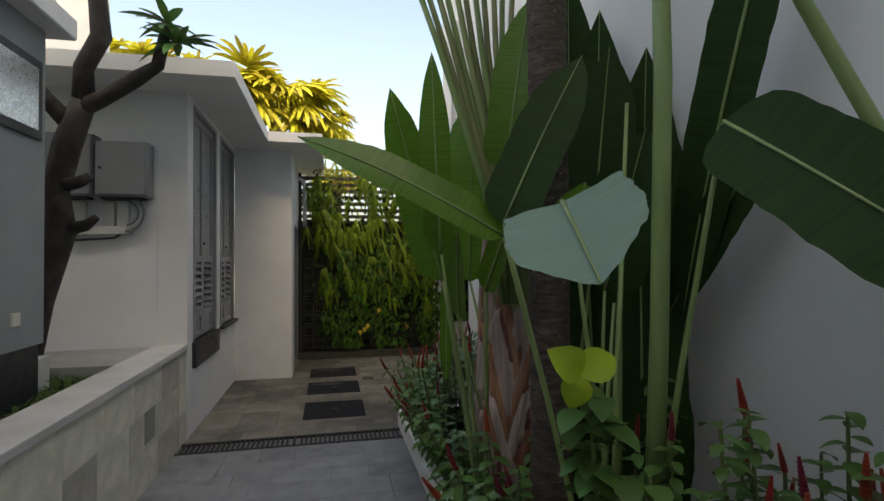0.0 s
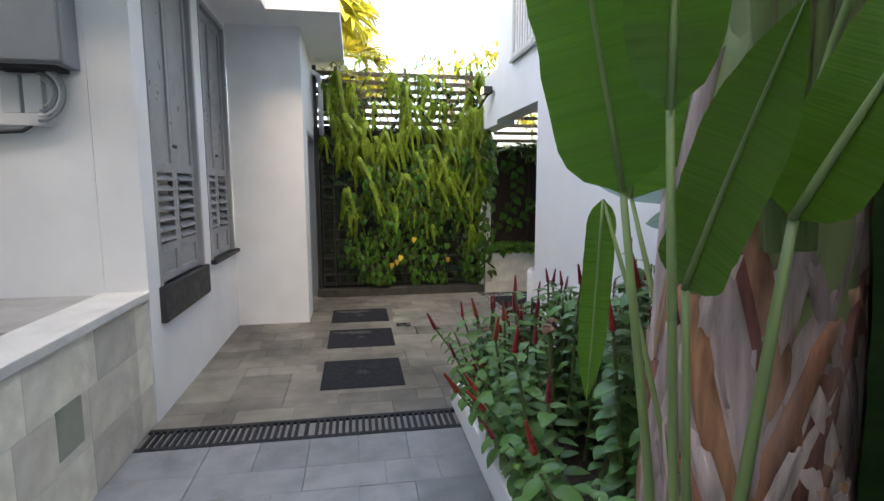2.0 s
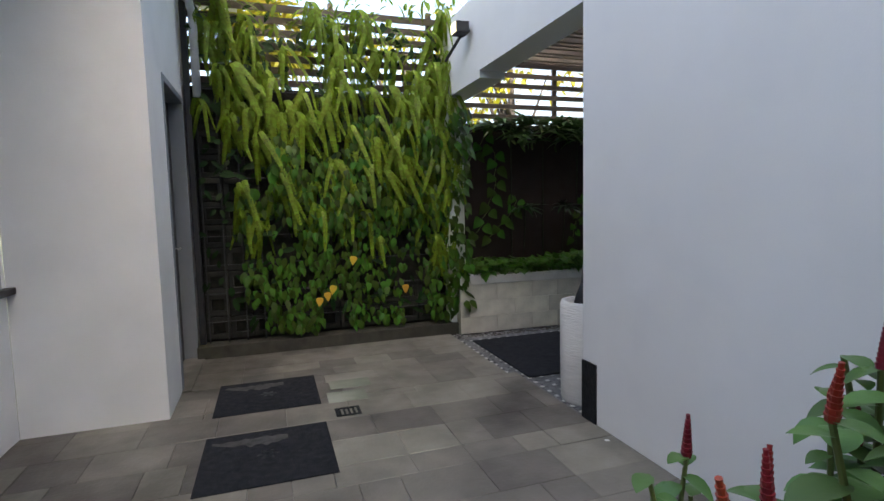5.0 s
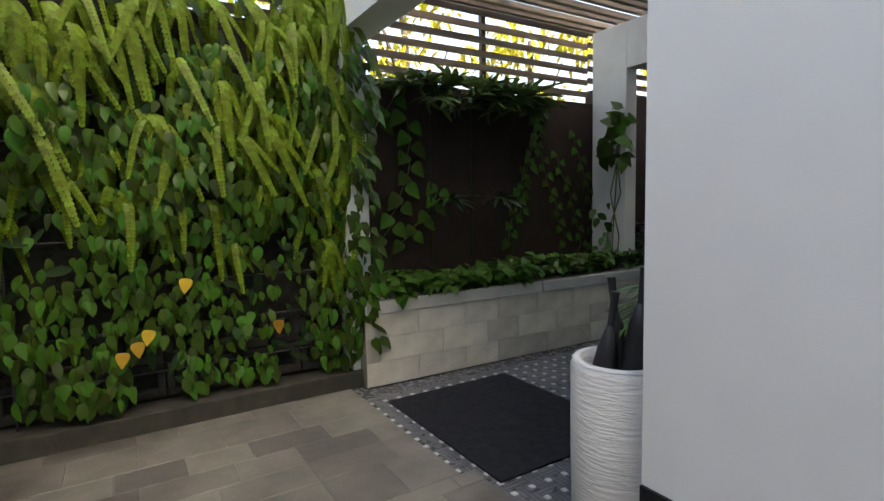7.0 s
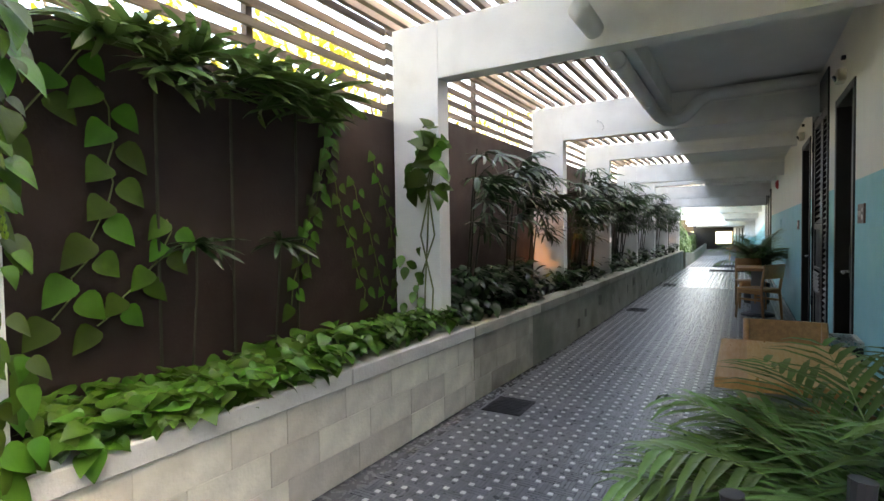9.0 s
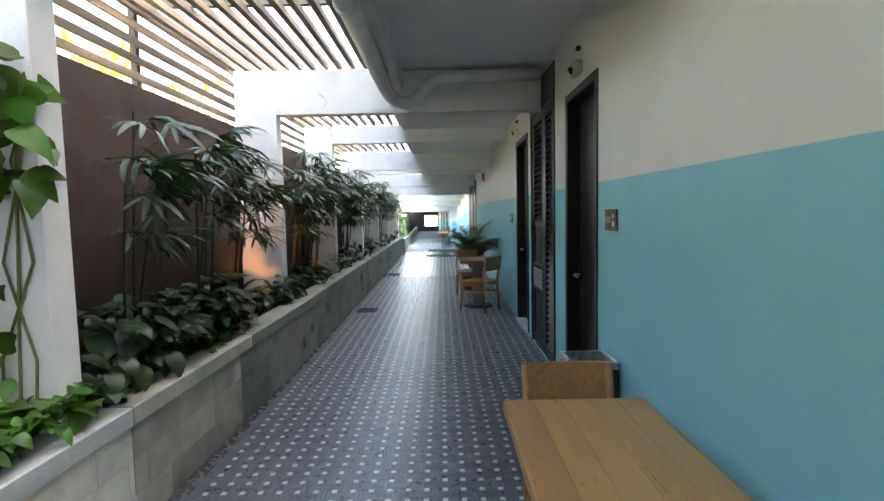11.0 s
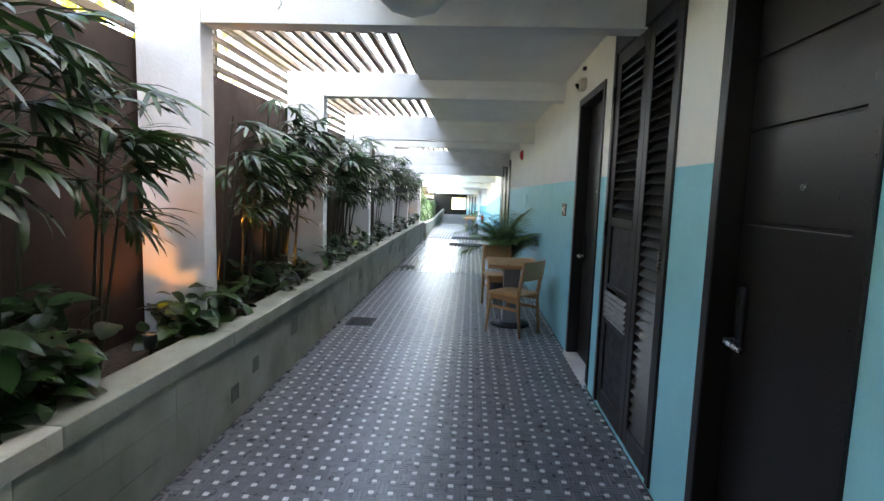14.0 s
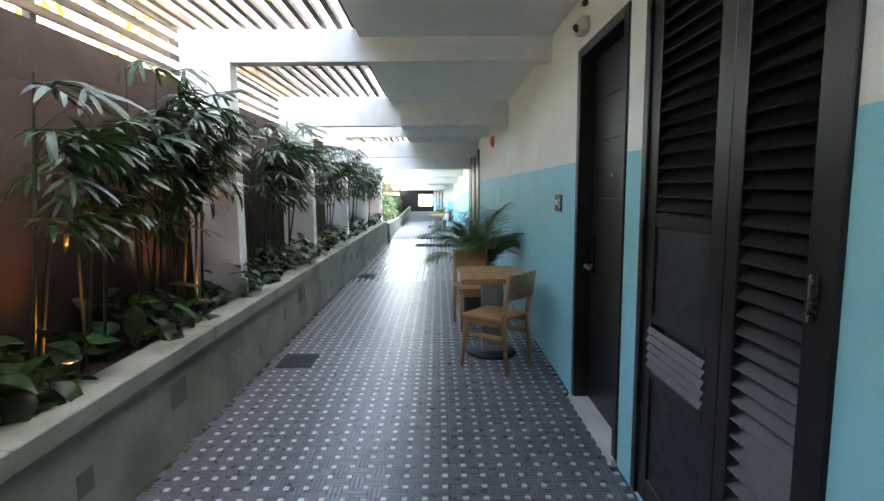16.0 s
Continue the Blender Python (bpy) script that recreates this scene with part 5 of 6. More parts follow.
# --- red ginger shrubs ---
def ginger(seed, tall=1.0):
    lv = Leaves(seed)
    r = lv.rng
    bm = bmesh.new()
    top = Vector((r.uniform(-0.12, 0.12), r.uniform(-0.12, 0.12), r.uniform(0.55, 0.8) * tall))
    pts = [Vector((0, 0, 0)), Vector((top.x * 0.3, top.y * 0.3, top.z * 0.4)), Vector((top.x * 0.7, top.y * 0.7, top.z * 0.75)), top]
    tube(bm, pts, [0.009, 0.008, 0.007, 0.006], 6)
    count = int(26 * tall)
    for i in range(count):
        u = 0.14 + 0.86 * i / (count - 1)
        p = Vector((top.x * u * u, top.y * u * u, top.z * u))
        a = i * 2.1 + r.uniform(-0.3, 0.3)
        d = Vector((math.cos(a), math.sin(a), r.uniform(-0.15, 0.45)))
        L = r.uniform(0.068, 0.122)
        lv.blade(aim(p, d), L, L * 0.6, LANCE, r.uniform(0.5, 1.1), 0.2)
    me = bpy.data.meshes.new("ginger_stem")
    bm.to_mesh(me)
    bm.free()
    me.materials.append(M_STEM)
    bm = bmesh.new()
    n = 9
    for k in range(n):
        u = k / n
        rr = 0.0125 * (1 - u) ** 0.7 + 0.003
        cyl(bm, (0, 0, 0.13 * u), (0, 0, 0.13 * (u + 1.25 / n)), rr * 0.85, rr * 1.12, 8)
    sp = bpy.data.meshes.new("ginger_spike")
    bm.to_mesh(sp)
    bm.free()
    sp.materials.append(M_SPIKE)
    return me, lv.mesh("ginger_leaves", M_COSTUS), sp, top


GING = [ginger(100 + i) for i in range(5)]
GINGT = [ginger(130 + i, 1.5) for i in range(5)]
rngS = random.Random(77)


def place_ginger(x, y, sc, spike=True, lean=0.0):
    kinds = GING
    if sc > 1.2:
        kinds, sc = GINGT, sc / 1.5
    st, le, sp, top = kinds[rngS.randrange(5)]
    e = empty("red_ginger", "red ginger plant with glossy leaves and an upright red spike" if spike else "leafy ginger plant with glossy green leaves", "shrub", pose(x, y, 0.12, 0, lean, 0) @ pose(0, 0, 0, 0, 0, rngS.uniform(0, 360)), "ginger plants in the bed")
    e.scale = (1, 1, 1)
    for nm, me in (("stem", st), ("leaves", le)):
        o = new(nm, me)
        o.parent = e
        o.scale = (sc, sc, sc)
    if spike:
        o = new("flower_spike", sp)
        o.parent = e
        o.matrix_basis = pose(top.x * sc, top.y * sc, top.z * sc, rngS.uniform(-12, 12), rngS.uniform(-12, 12), 0) @ Matrix.Scale(rngS.uniform(0.6, 1.0), 4)


for i in range(105):
    y = rngS.uniform(4.3, 6.25)
    x = rngS.uniform(1.54, 2.50)
    sc = rngS.uniform(0.9, 1.15) * (1.0 + max(0.0, 5.75 - y) * 0.42) * (0.8 if x < 1.75 else 1)
    place_ginger(x, y, sc, rngS.random() < 0.6)
for i in range(30):
    x, y = rngS.uniform(1.58, 2.45), rngS.uniform(1.9, 3.55)
    if (Vector((x, y)) - Vector((1.9, 3.5))).length < 0.2:
        continue
    place_ginger(x, y, rngS.uniform(0.8, 1.1) * (1.25 if x > 2.0 else 1), rngS.random() < 0.5)
for i in range(9):
    place_ginger(rngS.uniform(1.56, 1.66), rngS.uniform(3.5, 4.5), rngS.uniform(0.5, 0.7), rngS.random() < 0.3)
for i in range(62):
    place_ginger(rngS.uniform(1.56, 1.66), rngS.uniform(2.0, 6.25), rngS.uniform(0.6, 0.95), rngS.random() < 0.35, rngS.uniform(-34, -8))
for i in range(26):
    place_ginger(rngS.uniform(1.7, 2.45), rngS.uniform(1.75, 2.7), rngS.uniform(0.95, 1.25), rngS.random() < 0.5)
for i in range(18):
    place_ginger(rngS.uniform(1.9, 2.48), rngS.uniform(1.85, 2.5), rngS.uniform(1.15, 1.5), rngS.random() < 0.5)
for x, y, z in ((1.62, 5.0, 0.95), (1.75, 5.3, 0.9), (1.56, 5.9, 0.7)):
    e = empty("withered_bloom", "crumpled withered brown flower head", "flower", pose(x, y, z), "withered flowers")
    lv = Leaves(int(y * 10))
    for i in range(22):
        d = Vector((lv.rng.uniform(-1, 1), lv.rng.uniform(-1, 1), lv.rng.uniform(-0.6, 1)))
        lv.blade(aim((0, 0, 0), d), 0.045, 0.03, LANCE, 1.8, 0.4)
    lv.part("petals", M_DEAD, e)
    bm = bmesh.new()
    tube(bm, [(0, 0, 0), (0.03, 0.02, -0.3), (0.05, 0.05, 0.13 - z)], 0.006, 6)
    part("stalk", bm, M_STEM, e)
# lime plant
lp = tagged(new("lime_plant"), "leafy plant with two lime yellow top leaves", "shrub")
lv = Leaves(91)
for a, L in ((2.4, 0.15), (0.6, 0.15), (4.2, 0.125)):
    lv.blade(aim((1.53, 2.60, 1.33), (math.cos(a), -0.35, math.sin(a)), (-0.3, -1, 0.5)), L * 0.95, L * 0.8, LANCE, 0.9, 0.4)
lv.part("top_leaves", M_LIME, lp, "lime yellow young leaves")
lv = Leaves(92)
for i in range(80):
    z = lv.rng.uniform(0.3, 1.26)
    a = lv.rng.uniform(0, 6.28)
    L = lv.rng.uniform(0.12, 0.2)
    lv.blade(aim((1.64 + lv.rng.uniform(-0.1, 0.1), 2.7 + lv.rng.uniform(-0.1, 0.1), z), (math.cos(a), math.sin(a), 0.1)), L * 0.8, L * 0.5, LANCE, 0.9, 0.2)
lv.part("leaves", M_COSTUS, lp)
bm = bmesh.new()
tube(bm, [(1.66, 2.72, 0.12), (1.64, 2.7, 0.8), (1.60, 2.68, 1.33)], 0.009, 6)
part("stem", bm, M_STEM, lp)

# --- raised bed: grass and frangipani ---
lv = Leaves(95)
r = lv.rng
for i in range(5200):
    x, y = r.uniform(-2.4, -0.89), r.uniform(2.6, 5.53)
    if x < -1.1 and (y < 5.0 or y > 5.0 and y < 5.32 and x < -1.2):
        continue
    L = r.uniform(0.08, 0.19)
    a = r.uniform(0, 6.28)
    lv.blade(aim((x, y, 0.795), (math.cos(a), math.sin(a), r.uniform(0.5, 1.6))), L, 0.014, BLADE, 1.0, 0.2)
stuff("grass", lv, M_GRASS, "lush green grass in the raised bed", "grass")
ft = tagged(new("frangipani_tree"), "bare knobbly frangipani trunk with tufts of leaves", "tree")
bm = bmesh.new()
tube(bm, [(-1.62, 5.72, 0.8), (-1.48, 5.68, 1.4), (-1.30, 5.60, 1.95), (-1.32, 5.58, 2.25), (-1.24, 5.56, 2.6), (-1.12, 5.55, 2.95)], [0.12, 0.105, 0.115, 0.09, 0.10, 0.085], 12)
part("trunk", bm, M_BARK, ft, smooth=True)
for pts, rr in (([(-1.12, 5.55, 2.95), (-1.10, 5.5, 3.2), (-0.98, 5.5, 3.45), (-1.0, 5.45, 3.9)], [0.08, 0.07, 0.075, 0.06]),
                ([(-1.14, 5.55, 2.9), (-0.95, 5.5, 2.98), (-0.72, 5.45, 3.12), (-0.55, 5.4, 3.22), (-0.48, 5.4, 3.55)], [0.075, 0.06, 0.062, 0.05, 0.04]),
                ([(-1.28, 5.58, 2.3), (-1.12, 5.5, 2.32), (-1.04, 5.48, 2.36)], [0.06, 0.045, 0.035]),
                ([(-1.2, 5.56, 2.75), (-1.4, 5.5, 3.0), (-1.75, 5.4, 3.3), (-1.9, 5.4, 3.9)], [0.07, 0.06, 0.055, 0.05]),
                ([(-1.28, 5.60, 1.95), (-1.10, 5.55, 1.99), (-1.02, 5.53, 2.05)], [0.055, 0.045, 0.03])):
    bm = bmesh.new()
    tube(bm, pts, rr, 10)
    part("limb", bm, M_BARK, ft, smooth=True)
lv = Leaves(97)
for c in ((-0.48, 5.4, 3.55), (-0.40, 5.38, 3.40), (-1.0, 5.45, 3.95), (-1.9, 5.4, 3.9)):
    for i in range(15):
        a = lv.rng.uniform(0, 6.28)
        L = lv.rng.uniform(0.22, 0.36)
        lv.blade(aim(c, (math.cos(a), math.sin(a), lv.rng.uniform(-0.4, 0.9))), L, L * 0.24, LANCE, 0.6, 0.15)
lv.part("leaves", M_COSTUS, ft)


# --- palms and trees in the distance ---
def far_palm(x, y, h, seed, size=1.0):
    p = empty("fan_palm", "tall fan palm with sunlit yellow green fronds beyond the wall", "palm", pose(x, y, -0.2), "palms beyond the wall")
    lv = Leaves(seed)
    r = lv.rng
    bm = bmesh.new()
    tube(bm, [(0, 0, 0), (0.1, 0, h * 0.5), (0, 0.05, h)], [0.12, 0.1, 0.09], 8)
    part("trunk", bm, M_TRUNK, p, smooth=True)
    for i in range(26):
        a = r.uniform(0, 6.28)
        e = r.uniform(-0.5, 1.1)
        d = Vector((math.cos(a), math.sin(a), e)).normalized()
        q = Vector((0, 0.05, h)) + d * r.uniform(0.5, 0.9) * size
        m = aim(q, d + Vector((0, 0, -0.3)), (0, 0, 1), r.uniform(-40, 40))
        n = 15
        for k in range(n):
            b = -1.9 + 3.8 * k / (n - 1)
            L = size * r.uniform(0.55, 0.75)
            lv.blade(m @ Matrix.Rotation(b, 4, "Z"), L, 0.075 * size, STRAP, r.uniform(0.4, 1.2), 0.3)
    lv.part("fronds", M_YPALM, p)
    return p


for i, (x, y, h, s) in enumerate(((-3.4, 13.2, 5.4, 1.3), (-1.9, 13.6, 5.5, 1.4), (-0.55, 14.2, 5.6, 1.4), (-2.6, 15.5, 6.3, 1.0), (-0.9, 16.5, 6.6, 1.1), (-4.4, 17, 7.2, 1.1), (0.4, 18.0, 6.2, 1.0), (0.9, 13.8, 4.0, 0.7), (-6.2, 18.5, 7.0, 1.1))):
    far_palm(x, y, h, 200 + i, s)


def far_tree(x, y, h, rad, seed, name="garden_tree", label="leafy sunlit garden tree beyond the fence"):
    t = empty(name, label, "tree", pose(x, y, -0.2), "trees beyond the fence")
    lv = Leaves(seed)
    r = lv.rng
    bm = bmesh.new()
    tube(bm, [(0, 0, 0), (0.1, 0.1, h * 0.5), (0, 0, h)], [0.14, 0.11, 0.05], 8)
    for k in range(6):
        a = r.uniform(0, 6.28)
        tube(bm, [(0.05, 0.05, h * r.uniform(0.4, 0.7)), (math.cos(a) * rad * 0.8, math.sin(a) * rad * 0.8, h * r.uniform(0.7, 1.1))], [0.06, 0.015], 6)
    part("trunk", bm, M_BARK, t, smooth=True)
    for k in range(16):
        c = Vector((r.uniform(-1, 1) * rad, r.uniform(-1, 1) * rad, h * r.uniform(0.45, 1.15)))
        for i in range(34):
            o = Vector((r.gauss(0, 1), r.gauss(0, 1), r.gauss(0, 0.7))) * rad * 0.22
            d = Vector((r.uniform(-1, 1), r.uniform(-1, 1), r.uniform(-1, 0.4)))
            lv.blade(aim(c + o, d), r.uniform(0.16, 0.34), 0.085, LANCE, 0.5, 0.2)
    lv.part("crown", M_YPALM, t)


for i, (x, y, h, rd) in enumerate(((3.4, 15.0, 4.4, 0.9), (5.8, 15.4, 4.8, 1.0), (8.4, 15.0, 4.6, 0.9), (11.6, 15.4, 4.9, 1.0), (15.2, 15.4, 4.7, 1.0), (20.0, 16.0, 4.9, 1.1))):
    far_tree(x, y, h, rd, 300 + i)

# ---- furniture ----
def chair(m, label="honey-coloured wooden chair with a curved back, beside the table"):
    c = empty("wooden_chair", label, "chair", m, "wooden cafe chairs")
    W, D = 0.40, 0.40
    # seat faces +x
    bm = box_bm(-D / 2, D / 2, -W / 2, W / 2, 0.425, 0.45, 0.008)
    for v in bm.verts:
        if v.co.z > 0.43 and abs(v.co.y) < W / 2 - 0.02:
            v.co.z -= 0.004
    part("seat", bm, M_WOODP, c)
    for sy in (-1, 1):
        bm = bmesh.new()
        cyl(bm, (D / 2 - 0.03, sy * (W / 2 - 0.03), 0.424), (D / 2 + 0.01, sy * (W / 2 - 0.015), 0.0), 0.021, 0.014, 10)
        part("leg", bm, M_WOOD, c, smooth=True)
        bm = bmesh.new()
        tube(bm, [(-D / 2 - 0.03, sy * (W / 2 - 0.02), 0.0), (-D / 2 + 0.01, sy * (W / 2 - 0.02), 0.42), (-D / 2 - 0.05, sy * (W / 2 - 0.02), 0.80)], [0.016, 0.021, 0.016], 10)
        part("leg", bm, M_WOOD, c, smooth=True)
        part("side_rail", box_bm(-D / 2 + 0.01, D / 2 - 0.03, sy * (W / 2 - 0.04) - 0.01, sy * (W / 2 - 0.04) + 0.01, 0.27, 0.30, 0.003), M_WOOD, c)
        part("apron", box_bm(-D / 2 + 0.01, D / 2 - 0.03, sy * (W / 2 - 0.03) - 0.009, sy * (W / 2 - 0.03) + 0.009, 0.37, 0.424, 0.003), M_WOOD, c)
    part("stretcher", box_bm(D / 2 - 0.035, D / 2 - 0.012, -W / 2 + 0.03, W / 2 - 0.03, 0.36, 0.424, 0.003), M_WOOD, c)
    bm = bmesh.new()
    n = 8
    rows = []
    for k in range(n + 1):
        y = -W / 2 + 0.005 + (W - 0.01) * k / n
        b = -0.02 * math.cos((k / n - 0.5) * math.pi)
        rows.append([bm.verts.new((x + b, y, z)) for x, z in ((-D / 2 - 0.02, 0.60), (-D / 2 - 0.038, 0.60), (-D / 2 - 0.068, 0.80), (-D / 2 - 0.05, 0.80))])
    for a, d in zip(rows, rows[1:]):
        for j in range(4):
            bm.faces.new((a[j], a[(j + 1) % 4], d[(j + 1) % 4], d[j]))
    bm.faces.new(rows[0][::-1])
    bm.faces.new(rows[-1])
    part("backrest", bm, M_WOOD, c)
    return c


def cafe_table(x0, x1, y0, y1, h, label):
    t = empty("cafe_table", label, "table", pose((x0 + x1) / 2, (y0 + y1) / 2, 0), "cafe tables")
    w, d = (x1 - x0) / 2, (y1 - y0) / 2
    top = part("tabletop", box_bm(-w, w, -d, d, h - 0.045, h - 0.003, 0.004), M_WOOD, t)
    n = 5
    for i in range(n):
        a = -d + 0.012 + (2 * d - 0.024) * i / n
        part("plank", box_bm(-w + 0.004, w - 0.004, a + 0.0006, a + (2 * d - 0.024) / n - 0.0006, h - 0.003, h, 0.0008), M_WOODP, top)
    part("pedestal", box_bm(-0.09, 0.09, -0.09, 0.09, 0.035, h - 0.046, 0.006), M_GREY, t)
    bm = bmesh.new()
    lathe(bm, [(0.0, 0.0), (0.22, 0.0), (0.225, 0.012), (0.20, 0.03), (0.0, 0.036)], 32)
    part("base_disc", bm, M_IRON, t, "round dark metal base plate", smooth=True)
    return t


cafe_table(4.42, 5.27, 7.86, 8.42, 0.715, "square cafe table with pale plank top beside the blue wall")
cafe_table(10.78, 11.49, 7.83, 8.40, 0.73, "square cafe table with pale plank top on a metal foot")

chair(pose(5.21, 8.12, 0, 0, 0, 180))
chair(pose(4.12, 8.14, 0, 0, 0, 0))
chair(pose(10.80, 8.12, 0, 0, 0, 50), "honey-coloured wooden chair turned askew from the table")
chair(pose(12.02, 8.20, 0, 0, 0, 188))


M_POT = mat("white_ribbed_ceramic", (0.72, 0.71, 0.69), 0.6, var=0.05, scale=10, bump=0.9, bscale=22, stretch=(0.6, 0.6, 4))
M_POTD = mat("dark_glazed_pot", (0.04, 0.04, 0.045), 0.35, var=0.15)


def pot(m, r, h, material, label, name="plant_pot"):
    p = empty(name, label, "pot", m)
    bm = bmesh.new()
    lathe(bm, [(0.0, 0.0), (r * 0.93, 0.0), (r * 0.98, 0.02), (r, h * 0.5), (r, h - 0.02), (r - 0.01, h), (r - 0.035, h), (r - 0.045, h - 0.02), (r - 0.045, h * 0.75), (0.0, h * 0.75)], 40)
    part("vessel", bm, material, p, smooth=True)
    bm = bmesh.new()
    lathe(bm, [(r - 0.036, h + 0.001), (r - 0.034, h + 0.007), (r - 0.012, h + 0.008), (r - 0.006, h + 0.002)], 40)
    part("rim", bm, material, p, smooth=True)
    return p


PX, PY = 2.82, 8.245
pot(pose(PX, PY, 0), 0.175, 0.66, M_POT, "tall white ribbed cylinder pot used as umbrella stand", "umbrella_stand")
for k, (dx, dy, tilt, hh) in enumerate(((0.04, -0.02, 4, 0.95), (0.08, 0.05, -5, 0.90), (-0.02, 0.07, 6, 0.86))):
    u = empty("folded_umbrella", "folded black umbrella standing in the white pot", "umbrella", pose(PX + dx, PY + dy, 0.50, tilt, tilt * 0.6, 0), "umbrellas")
    bm = bmesh.new()
    lathe(bm, [(0.0, 0.0), (0.045, 0.02), (0.05, 0.10), (0.036, hh - 0.66), (0.014, hh - 0.58), (0.0, hh - 0.575)], 14)
    part("canopy", bm, M_BLACK, u, smooth=True)
    bm = bmesh.new()
    cyl(bm, (0, 0, hh - 0.58), (0, 0, hh - 0.45), 0.013, 0.016)
    part("handle", bm, M_BLACK, u)


def areca(x, y, sc, seed, n, pr=0.16, ph=0.32, z=0.0):
    pot(pose(x, y, z), pr, ph, M_POTD, "dark glazed pot holding a palm")
    p = empty("potted_palm", "bushy green palm with arching feathery fronds in a pot", "palm", pose(x, y, z + ph * 0.74), "potted palms")
    rr = random.Random(seed)
    for i in range(n):
        a = 6.28 * i / n + rr.uniform(-0.3, 0.3)
        e = rr.uniform(1.5, 6.0)
        L = sc * rr.uniform(0.75, 1.05)
        lv = Leaves(seed * 50 + i)
        x_ = z_ = 0.0
        ang0 = math.atan(e)
        pts = []
        k = 28
        dr = rr.uniform(1.0, 2.1)
        for j in range(k + 1):
            an = ang0 + 0.25 - dr * (j / k) ** 1.4
            pts.append((Vector((x_ * math.cos(a), x_ * math.sin(a), z_)), an))
            x_ += L / k * math.cos(an)
            z_ += L / k * math.sin(an)
        for j in range(5, k + 1):
            q, an = pts[j]
            tang = Vector((math.cos(an) * math.cos(a), math.cos(an) * math.sin(a), math.sin(an)))
            side = Vector((-math.sin(a), math.cos(a), 0))
            ll = sc * 0.30 * math.sin(math.pi * (0.18 + 0.75 * (j - 5) / (k - 5))) + 0.05
            for s in (-1, 1):
                lv.blade(aim(q, tang * 0.75 + side * s * 0.75 + Vector((0, 0, 0.12))), ll, 0.021, BLADE, rr.uniform(0.4, 1.1), 0.3)
        fr = lv.part("frond", M_ARECA, p)
        bm = bmesh.new()
        tube(bm, [q for q, _ in pts[::3]], [0.007 - 0.0007 * j for j in range(len(pts[::3]))], 5)
        part("stalk", bm, M_RIB, fr)


areca(3.46, 8.02, 0.92, 3, 38)
areca(12.62, 8.10, 1.08, 4, 34, 0.2, 0.36)


b = empty("waste_bin", "black square bin with a steel ashtray top beside a door", "bin", pose(6.10, 7.67, 0))
part("bin_body", box_bm(0, 0.27, 0, 0.27, 0.0, 0.56, 0.01), M_BLACK, b)
part("ashtray_rim", boxes([(-0.005, 0.275, -0.002, 0.02, 0.562, 0.60), (-0.005, 0.275, 0.25, 0.275, 0.562, 0.60), (-0.005, 0.02, 0.02, 0.25, 0.562, 0.60), (0.25, 0.275, 0.02, 0.25, 0.562, 0.60)], 0.003), M_STEEL, b)
part("ashtray_tray", boxes([(0.02, 0.25, 0.02, 0.25, 0.562, 0.580)]), M_IRON, b)
for i in range(8):
    part("grid_bar", box_bm(0.035 + 0.027 * i, 0.043 + 0.027 * i, 0.02, 0.25, 0.583, 0.59), M_STEEL, b)

# mats and floor hatches
mt = empty("door_mat", "large black rubber mat at the corridor entrance", "mat", pose(2.66, 8.75, 0))
bm = box_bm(0, 0.93, 0, 1.14, 0.0, 0.012, 0.004)
part("mat", bm, M_RUBBER, mt)
for x0, x1 in ((19.9, 20.5), (22.0, 22.9)):
    e = empty("corridor_mat", "thin dark mat across the corridor floor", "mat", pose(x0, 8.1, 0), "corridor mats")
    part("mat", box_bm(0, x1 - x0, 0, 1.1, 0, 0.012, 0.003), M_RUBBER, e)
for x, y in ((5.47, 9.69), (10.78, 9.65), (15.2, 9.65)):
    e = empty("floor_hatch", "dark square metal hatch set in the mosaic floor", "hatch", pose(x, y, 0), "floor hatches")
    part("hatch_frame", boxes([(0, 0.34, 0, 0.015, -0.006, 0.006), (0, 0.34, 0.285, 0.30, -0.006, 0.006), (0, 0.015, 0.015, 0.285, -0.006, 0.006), (0.325, 0.34, 0.015, 0.285, -0.006, 0.006)]), M_IRON, e)
    part("hatch_plate", box_bm(0.016, 0.324, 0.016, 0.284, -0.006, 0.004), M_IRON, e)
    for k in range(9):
        part("rib", box_bm(0.035 + 0.031 * k, 0.045 + 0.031 * k, 0.03, 0.27, 0.004, 0.007), M_IRON, e)

